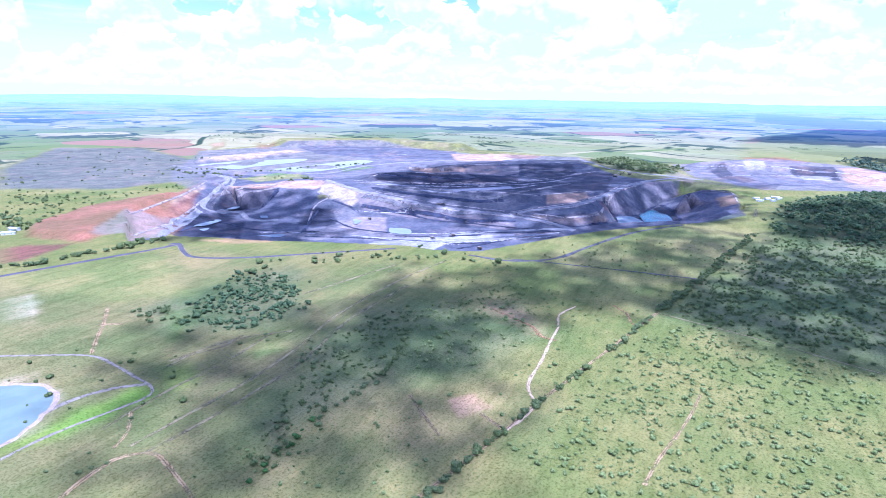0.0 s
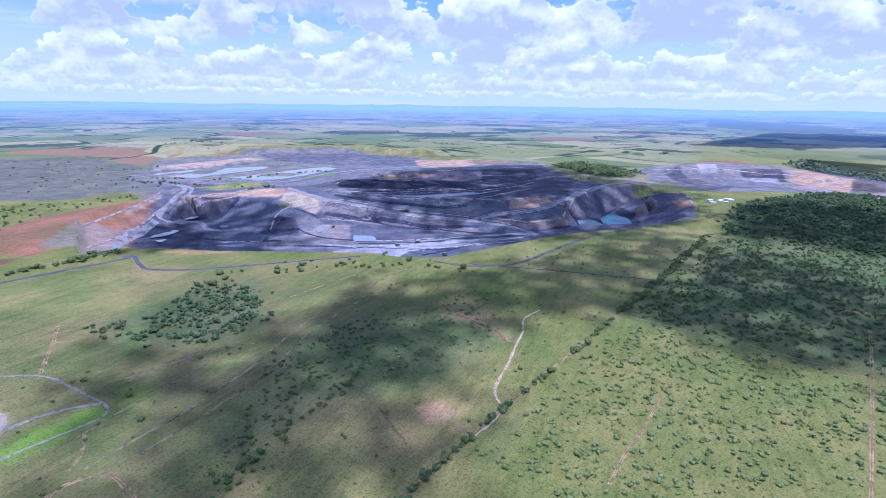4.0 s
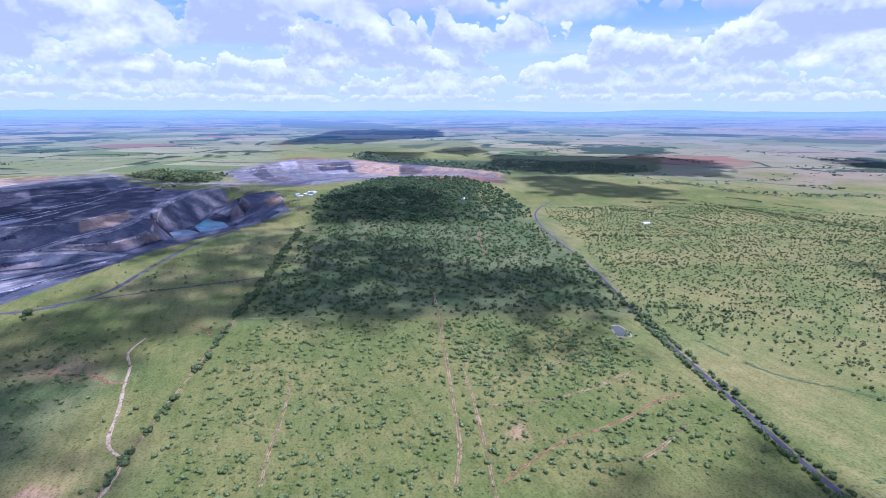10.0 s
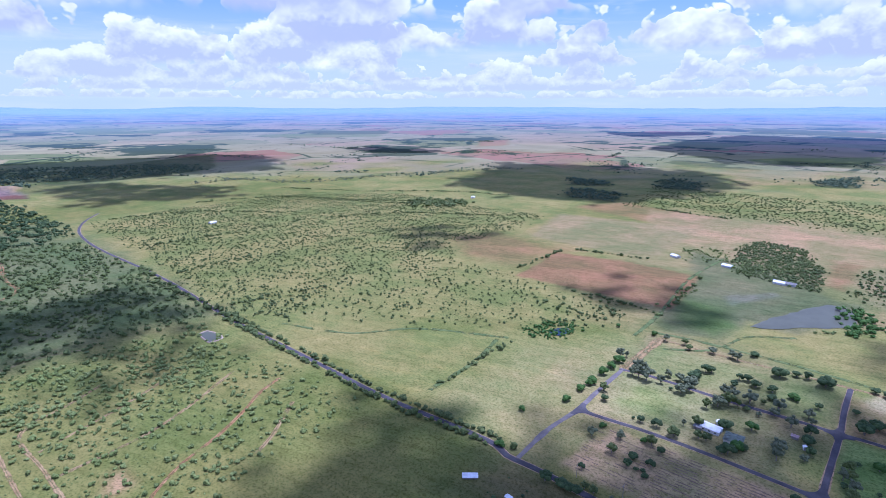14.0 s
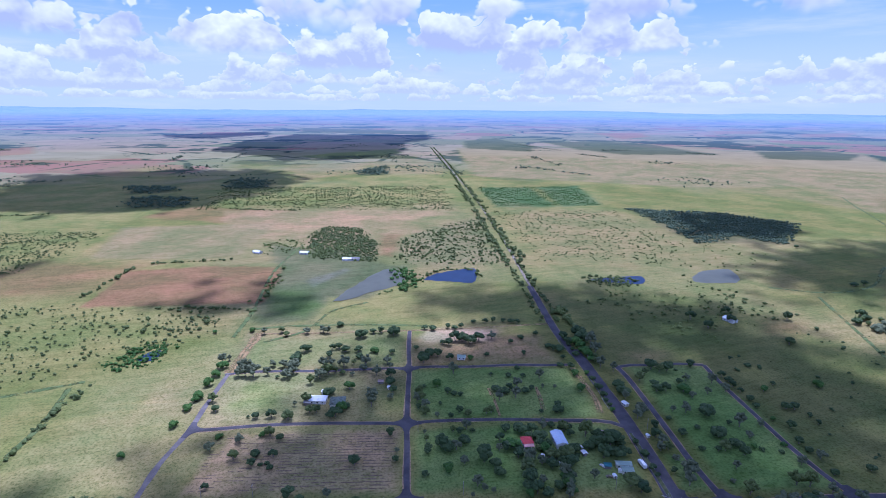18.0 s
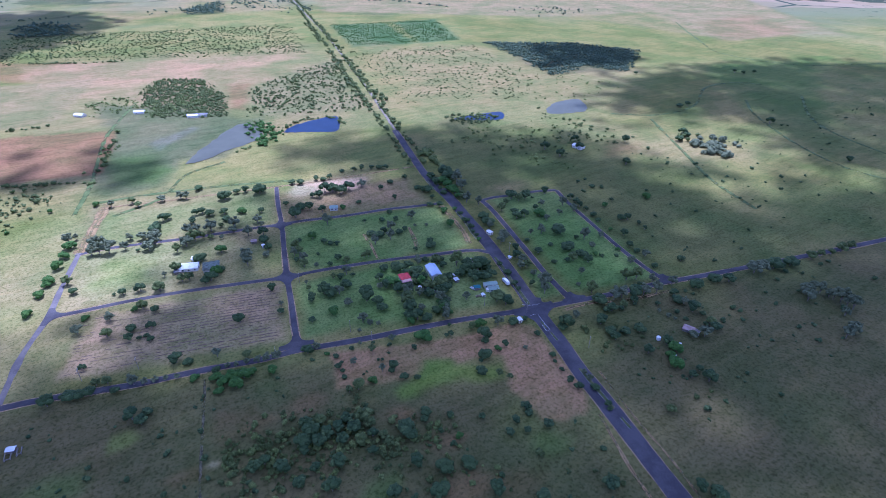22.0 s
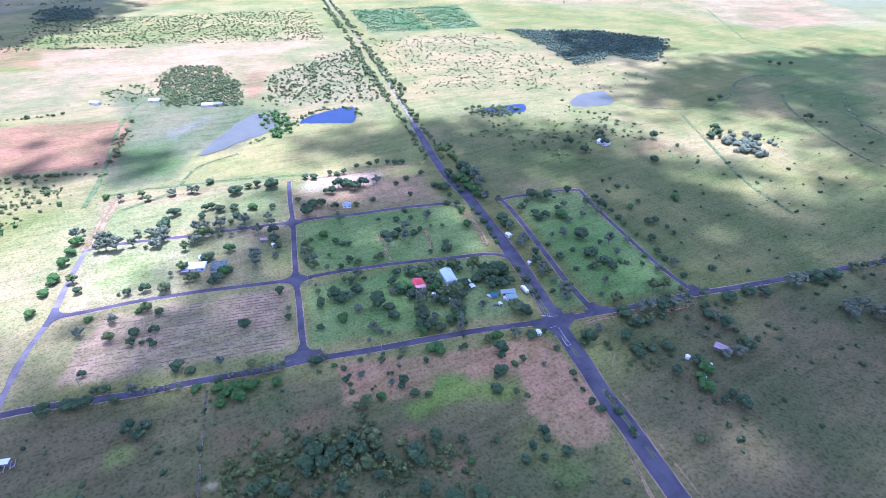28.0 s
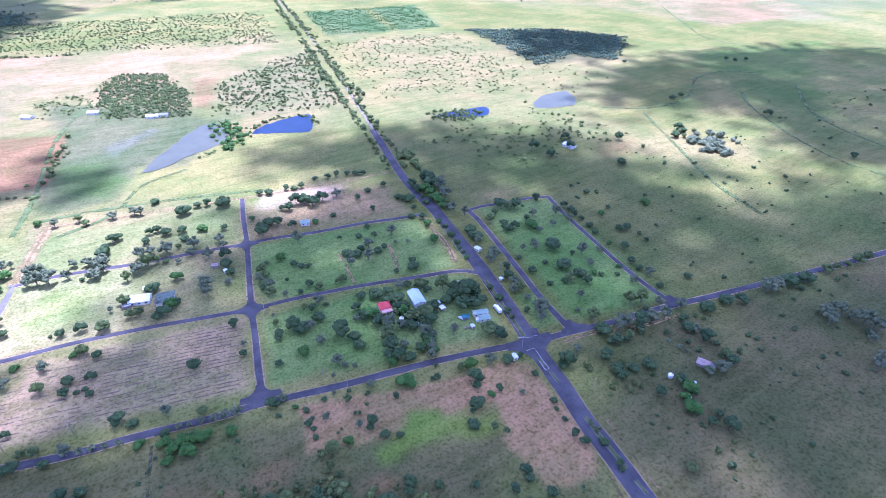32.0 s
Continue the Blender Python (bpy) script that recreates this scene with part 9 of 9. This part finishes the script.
# bare block and scrub
plant(DARK_TREES, [(87, 267, 7.1), (88, 267, 3.5), (116, 238, 9.5), (97, 247, 4.1), (94, 247, 3.4), (144, 267, 10.4), (149, 187, 5.1), (149, 197, 3.6), (149, 205, 2.6), (8, 257, 8.1), (24, 248, 3.7), (24, 238, 4.5), (26, 241, 3.2), (26, 234, 3.2), (26, 229, 3.2), (34, 252, 3.7), (48, 254, 2.7), (57, 248, 3.3), (55, 242, 2.0), (50, 237, 2.3), (55, 228, 6.4), (53, 225, 4.4), (37, 228, 1.9), (59, 219, 5.0), (66, 216, 3.7), (71, 241, 4.2), (99, 256, 2.8), (115, 233, 5.4), (140, 246, 7.1), (149, 247, 4.0)])
plant(DARK_TREES, [(110, 221, 7.8), (106, 218, 3.2), (126, 227, 4.7), (103, 209, 6.6), (116, 177, 6.0), (116, 173, 4.8), (122, 162, 5.9), (63, 189, 5.9), (61, 185, 4.6), (75, 184, 4.1), (91, 178, 4.1), (67, 175, 3.2), (101, 164, 4.6), (107, 170, 5.3), (110, 162, 4.1), (50, 181, 9.2), (52, 176, 6.8), (22, 196, 7.1), (25, 189, 8.1), (17, 192, 7.0), (11, 190, 8.1), (18, 184, 6.9), (7, 185, 8.0), (33, 183, 5.7)])
plant(FRESH_TREES, [(76, 267, 6.3), (102, 268, 6.4), (79, 249, 10.1), (118, 249, 7.7), (19, 252, 3.3), (41, 221, 5.2), (120, 225, 4.6), (75, 169, 4.3)])
plant(GREY_GUMS, [(42, 268, 3.0), (14, 259, 5.4), (33, 239, 4.5), (60, 254, 5.4), (40, 255, 3.0), (48, 228, 5.1), (130, 248, 7.7), (137, 221, 3.3)])
plant(OLIVE_GUMS, [(112, 249, 5.5), (46, 247, 5.3), (32, 218, 7.4), (27, 217, 4.9), (117, 200, 4.4), (112, 204, 5.0), (31, 194, 9.4), (33, 190, 7.0), (8, 199, 7.1), (27, 181, 6.8), (38, 180, 5.7), (40, 175, 5.6)])
# main road
plant(DARK_TREES, [(160, 406, 4.9), (160, 391, 6.6), (160, 378, 5.5), (159, 370, 4.5), (160, 364, 3.6), (177, 392, 9.7), (177, 381, 10.4), (181, 332, 6.9), (177, 321, 7.6), (172, 283, 4.7), (160, 315, 4.9), (161, 302, 5.6), (160, 287, 5.5), (160, 280, 3.8)])
plant(FRESH_TREES, [(158, 416, 4.9), (159, 356, 4.4)])
plant(GREY_GUMS, [(183, 419, 8.1), (174, 427, 10.3), (176, 373, 7.4), (179, 350, 10.8), (174, 345, 8.9), (178, 313, 9.2), (174, 306, 7.4), (179, 295, 5.7), (182, 283, 9.6), (176, 271, 8.5), (179, 278, 14.2)])
plant(OLIVE_GUMS, [(179, 306, 6.6)])
# east block
plant(DARK_TREES, [(218, 422, 12.6), (231, 418, 11.6), (255, 424, 8.7), (208, 392, 7.9), (206, 383, 9.7), (214, 384, 7.8), (230, 394, 6.1), (228, 347, 12.2), (197, 343, 4.5), (197, 323, 7.3), (222, 320, 11.1), (238, 334, 4.6), (212, 330, 4.4), (228, 308, 8.8), (228, 298, 7.8), (213, 304, 5.1), (202, 305, 4.2), (254, 299, 3.6), (248, 259, 4.2)])
plant(FRESH_TREES, [(228, 382, 10.9), (239, 306, 4.9), (261, 307, 4.5)])
plant(GREY_GUMS, [(239, 400, 7.2), (259, 395, 8.3), (246, 378, 6.0), (262, 380, 8.2), (230, 372, 5.8), (214, 351, 8.4), (205, 353, 5.5), (244, 331, 10.2), (260, 331, 6.6), (243, 317, 6.3), (214, 285, 6.3), (259, 287, 7.1), (258, 259, 6.8), (204, 272, 4.0)])
plant(OLIVE_GUMS, [(223, 416, 8.3), (209, 414, 6.1), (199, 401, 9.0), (218, 304, 8.6), (242, 268, 9.2), (249, 266, 9.3), (208, 261, 9.5)])
# rough paddock
plant(DARK_TREES, [(281, 328, 7.3), (295, 353, 7.1), (301, 352, 7.2), (305, 341, 4.4), (305, 332, 4.4), (273, 309, 6.5), (274, 300, 5.5), (273, 276, 5.3), (207, 249, 10.1), (234, 247, 11.3), (275, 367, 6.1), (273, 356, 6.0), (274, 379, 5.1), (273, 388, 6.3), (273, 405, 6.4), (275, 397, 6.4), (309, 390, 4.8), (308, 423, 5.7), (378, 388, 3.5), (300, 279, 5.5), (285, 244, 10.4), (303, 246, 9.8), (314, 243, 9.1), (230, 242, 6.3), (210, 238, 7.6), (207, 239, 5.3), (216, 237, 4.6), (171, 232, 10.0), (168, 231, 7.1), (195, 228, 8.8)])
plant(DARK_TREES, [(195, 217, 7.2), (195, 211, 6.4), (205, 215, 6.6), (215, 214, 7.4), (244, 234, 4.0), (263, 241, 6.7), (260, 233, 8.2), (263, 221, 9.8), (267, 216, 4.0), (264, 200, 7.9), (207, 194, 7.1), (224, 198, 7.3), (219, 169, 5.6), (226, 163, 8.4), (227, 172, 5.0), (362, 248, 11.9), (377, 247, 11.1), (160, 178, 5.1), (151, 181, 5.7), (150, 210, 4.0), (150, 231, 4.2)])
plant(FRESH_TREES, [(295, 380, 6.3), (346, 386, 7.9), (274, 338, 4.8), (224, 191, 8.7), (215, 179, 8.5), (218, 187, 5.7)])
plant(GREY_GUMS, [(276, 292, 7.3), (219, 249, 9.5), (225, 249, 9.6), (243, 248, 9.8), (252, 246, 9.9), (270, 252, 7.7), (183, 239, 5.9), (263, 230, 6.6), (252, 197, 9.3), (244, 198, 6.8), (341, 247, 13.4), (348, 247, 11.6), (160, 190, 3.9), (161, 185, 3.9)])
plant(OLIVE_GUMS, [(220, 239, 6.2), (265, 207, 7.2)])
# thick garden round the cottage, the hall and the houses
HOMES = np.array([(84.7, 317.6), (107.5, 319.2), (142.3, 291.5), (131.8, 291.0), (120.9, 304.8), (154.8, 291.7), (83.5, 312.0), (106.8, 312.5), (108.2, 326.0)])
for poly, gap, kinds in (([(70, 322), (92, 333), (98, 330), (97, 303), (112, 300), (118, 311), (100, 340), (116, 336), (122, 318), (112, 293), (96, 290), (82, 296), (72, 308)], 5.2, DARK_TREES + OLIVE_GUMS[:1]),
                         ([(124, 322), (138, 334), (152, 322), (154, 306), (146, 302), (134, 309), (124, 308)], 5.0, DARK_TREES), ([(94, 262), (112, 262), (112, 285), (104, 296), (95, 280)], 5.5, DARK_TREES + GREY_GUMS[:1])):
    spots = spread(poly, gap, RNG)
    near = np.hypot(spots[:, None, 0] - HOMES[:, 0], spots[:, None, 1] - HOMES[:, 1]).min(1)
    plant(kinds, [(x, y, 4.5 + 3.5 * RNG.rand()) for (x, y), d in zip(spots, near) if d > 6.0])
# small gums standing in for grey dead bushes and scrap piles
plant(GREY_GUMS, [(242, 220, 3.6), (240, 227, 3.6), (245, 217, 3.0)])
# pasture and verges beyond the village
plant(FRESH_TREES, [(-184, 315, 5.6), (-165, 349, 6.6), (-157, 520, 6.1), (-172, 268, 6.8)])
plant(DARK_TREES, [(160, 165, 4.3), (159, 162, 3.1)])
plant(OLIVE_GUMS, [(190, 151, 6.1), (402, 250, 9.3), (411, 250, 7.0), (423, 250, 6.9), (435, 251, 10.0), (444, 251, 7.9)])
plant(GREY_GUMS, [(355, 214, 9.9), (364, 215, 8.4), (367, 212, 9.1), (368, 206, 7.0), (369, 203, 9.1), (371, 199, 10.1), (371, 194, 8.6), (372, 190, 9.5), (350, 207, 9.2), (359, 186, 6.6), (346, 170, 9.6), (338, 168, 8.9)])
plant(DARK_TREES, [(-20, 182, 6.3), (3, 171, 5.4), (-12, 176, 8.3), (-25, 180, 6.9), (50, 160, 7.8), (62, 153, 8.3), (74, 152, 7.7), (56, 142, 8.5), (36, 148, 6.6), (81, 134, 8.1), (100, 125, 6.8), (133, 121, 8.5), (14, 171, 8.3), (-1, 183, 5.6), (31, 173, 5.7), (-5, 166, 6.0), (9, 158, 8.6), (172, 107, 6.8), (178, 102, 7.4)])
plant(DARK_TREES, [(657, 843, 8.1), (845, 804, 9.0), (850, 789, 8.5), (876, 789, 8.3), (593, 644, 9.4), (608, 645, 9.4), (654, 537, 10.8), (630, 401, 9.8), (490, 517, 10.9), (509, 526, 10.6), (509, 535, 11.2), (378, 467, 9.8), (383, 473, 7.5), (421, 531, 10.6), (320, 511, 11.1), (313, 536, 10.8), (354, 526, 9.3), (362, 551, 10.0)])

# ---- clouds: those overhead whose shadows lie on the land ----


def cloud_material():
    m, n, b = material("cloud", 1.0, 0.0)
    n.put(b, "base_color", (0.93, 0.93, 0.95))
    p = n.add("ShaderNodeNewGeometry").outputs["Position"]
    bump(n, b, n.noise(p, 0.03, 5.0), 0.6, 12.0)
    through_it = n.add("ShaderNodeBsdfTranslucent", None, color=(0.95, 0.96, 0.98))
    both = n.add("ShaderNodeMixShader", None, i0=0.27, i1=b.outputs[0], i2=through_it.outputs[0])
    n.put([k for k in m.node_tree.nodes if k.bl_idname == "ShaderNodeOutputMaterial"][0], "surface", both.outputs[0])
    return m


CLOUD = cloud_material()


def cumulus(shadow, seed, gap=14.0, base=2900.0, thick=1.0, edge=80):
    """A flat-based heap of many puffs, standing between the sun and the outline on the map."""
    rng = np.random.RandomState(seed)
    p = np.array(shadow, float)
    lo, hi = p.min(0) - 80, p.max(0) + 80
    gx, gy = np.meshgrid(np.arange(lo[0], hi[0], gap), np.arange(lo[1], hi[1], gap))
    q = np.stack([gx.ravel(), gy.ravel()], -1)
    q = q + (rng.rand(*q.shape) - 0.5) * gap
    d = inside(p, q[:, 0], q[:, 1])
    d = d + 22 * wobble(q[:, 0], q[:, 1], 130, 70 + seed) * (d < 60)
    keep = rng.rand(len(q)) < thick * smooth(-edge, 40, d)
    q, d = q[keep], d[keep]
    size = gap * (0.40 + 0.22 * thick + 0.003 * np.clip(d, -20, 40)) * (0.8 + 0.5 * rng.rand(len(q)))
    ground_at = lay(q[:, 0], q[:, 1])
    up = base + 60 * rng.rand(len(q)) + np.clip(d, 0, 120) * 0.5 * rng.rand(len(q))
    at = ground_at + np.array(sun_way)[None] * ((up - ground_at[:, 2]) / sun_way.z)[:, None]
    co = (ICO_V[None] * (0.85 + 0.3 * rng.rand(len(q), 12, 1)) * (size * 1.15)[:, None, None] * (1, 1, 0.7) + at[:, None]).reshape(-1, 3)
    faces = (ICO_F[None] + 12 * np.arange(len(q))[:, None, None]).reshape(-1, 3)
    tagged(new("cloud", mesh_of("cloud", co, faces, CLOUD)), "white flat-based cumulus cloud high over the land", "cloud", kind="stuff")


for n, outline in enumerate((
        [(-1043, -153), (-1300, -177), (-1445, -111), (-1462, 57), (-1290, 132), (-1086, 114), (-1025, -1)],
        [(-571, -167), (-811, -187), (-971, -153), (-928, 20), (-745, 114), (-731, 250), (-629, 259), (-559, 262), (-532, 190), (-548, 142), (-560, 47), (-535, -57), (-570, -114)],
        [(-505, 71), (-533, 144), (-517, 207), (-466, 204), (-438.1, 136.8), (-456.4, 96.3)],
        [(-1029, -191), (-590, -172), (-516, -213), (-476, -244), (-373.7, -253.3), (-330.2, -271.0), (-287.9, -284.6), (-256.8, -314.2), (-406, -466), (-501, -458), (-599, -404), (-797, -339), (-969, -277)],
        [(-195.3, -258.3), (-250.8, -248.7), (-251.6, -205.7), (-203.1, -182.6), (-179.3, -216.6)],
        [(-141.5, -308.6), (-197.0, -343.6), (-275.1, -327.6), (-314.8, -284.3), (-314.9, -201.7), (-247.1, -182.5), (-187.2, -185.9), (-135.8, -223.1), (-115.5, -272.8)],
        [(-153, -522), (-183, -505), (-205.6, -425.6), (-207.1, -325.4), (-153.9, -277.1), (-119.2, -271.9), (-84.4, -336.4)],
        [(-194, -482), (-241.0, -413.9), (-309, -438), (-365, -378), (-262.0, -312.4), (-202.9, -337.1), (-180.7, -401.3)],
        [(-149.4, 264.6), (-94.4, 296.0), (-62.8, 336.4), (-48.1, 357.0), (-33.5, 391.6), (-22.1, 439.8), (8.1, 488.6), (64.2, 472.3), (145, 502), (100, 553), (36, 590), (90, 640), (171, 642), (252, 629), (344, 572), (377, 505), (401, 449), (403, 386), (406, 323), (469, 311), (580, 330), (689, 306), (337.7, 77.2), (190.9, 21.4), (-117.7, 123.3), (-157.6, 230.4)],
        [(614, 824), (784, 857), (1051, 846), (1198, 761), (1296, 690), (765, 322), (634, 368), (622, 435), (649, 557), (591, 630), (493, 663)],
        [(-240.8, 108.5), (-256.0, 174.0), (-247.8, 232.5), (-204.1, 250.0), (-152.7, 259.6), (-95.8, 258.7), (-183.5, 117.4)],
        [(-992, 1230), (-1144, 1732), (-901, 1871), (-380, 1785), (-394, 1534), (-503, 1279), (-749, 1245)],
        [(-2216, 443), (-2455, 674), (-2602, 1219), (-1880, 1202), (-1874, 874)],
        [(-678, 707), (-647, 778), (-567, 776), (-598, 657)],
        [(-278, 609), (-236, 632), (-175, 593), (-200, 561)],
        [(-1203, 1836), (-967, 1925), (-537, 2008), (-365, 1694), (-549, 1427), (-502, 1240), (-773, 1155)],
        [(-1001, -1103), (-1404, -1221), (-1907, -965), (-1857, -708), (-1566, -470), (-1520, -325), (-1182, -243), (-936, -352), (-839, -411), (-864, -508), (-879, -622), (-903, -790), (-927, -968)],
        [(-372, -905), (-647, -1232), (-802, -1106), (-665, -907), (-515, -820), (-407, -825)],
        [(-2765, 508), (-2609, 699), (-2550, 1083), (-2120, 1306), (-1755, 1101), (-1826, 862), (-1913, 596), (-2046, 366)],
        [(-1056, 3072), (-801, 3713), (-75, 3745), (-44, 2758), (-316, 2421), (-575, 2516)],
        [(-3730, -788), (-6065, -607), (-6247, 446), (-4814, 315), (-3790, -302)])):
    cumulus(outline, n, thick=0.50 if n == 6 else 0.60 if n in (5, 7) else 0.5 if n == 4 else 1.12 if n in (8, 9) else 0.78 if n < 4 or n > 15 else 1.0, edge=45 if n < 4 else 80, gap=40.0 if n > 17 else 24.0 if n > 9 else 17.0)
cumulus([(728, 578), (788, 537), (412, 232), (396, 259), (397, 303), (383, 331), (395, 366), (470, 377), (555, 403), (633, 498)], 28, thick=1.05, edge=50)
# clouds over the plain beyond
for n, outline in enumerate((
        [(-4134, -763), (-5022, -531), (-6356, -229), (-5792, 414), (-4645, 368), (-3952, -246), (-3834, -551)],
        [(-2976, -122), (-2903, 120), (-2563, 70), (-2567, -68)],
        [(-2986, 216), (-3320, 439), (-2947, 486), (-2733, 346)],
        [(-1830, 416), (-1779, 568), (-1571, 678), (-1459, 750), (-1315, 676), (-1426, 438)],
        [(-2640, 525), (-2606, 836), (-2447, 1256), (-2021, 1038), (-2091, 852), (-2341, 500)],
        [(-2304, 1935), (-2287, 2098), (-1881, 2163), (-1789, 2004), (-2015, 1905)],
        [(-2447, 1256), (-2330, 1369), (-2042, 1273), (-1780, 986), (-1810, 930)],
        [(-1035, 2992), (-1096, 3796), (-969, 4844), (-387, 4807), (126, 4878), (129, 4193), (-247, 3433), (-320, 2901), (-519, 2678), (-521, 2349), (-649, 2623)],
        [(-1973, 4558), (-1601, 4981), (-1374, 5349), (-1272, 4863), (-1547, 4153)],
        [(-949, 1888), (-849, 2018), (-618, 1957), (-472, 1957), (-362, 1757), (-343, 1661), (-540, 1489), (-673, 1320)],
        [(-1040, 1303), (-1072, 1571), (-1046, 1772), (-873, 2030), (-538, 1288), (-576, 1244), (-736, 1214), (-830, 1197)],
        [(601, 1103), (681, 1144), (766, 1091), (768, 1020), (684, 930), (549, 955)])):
    cumulus(outline, 30 + n, thick=1.1, edge=60, gap=32.0)
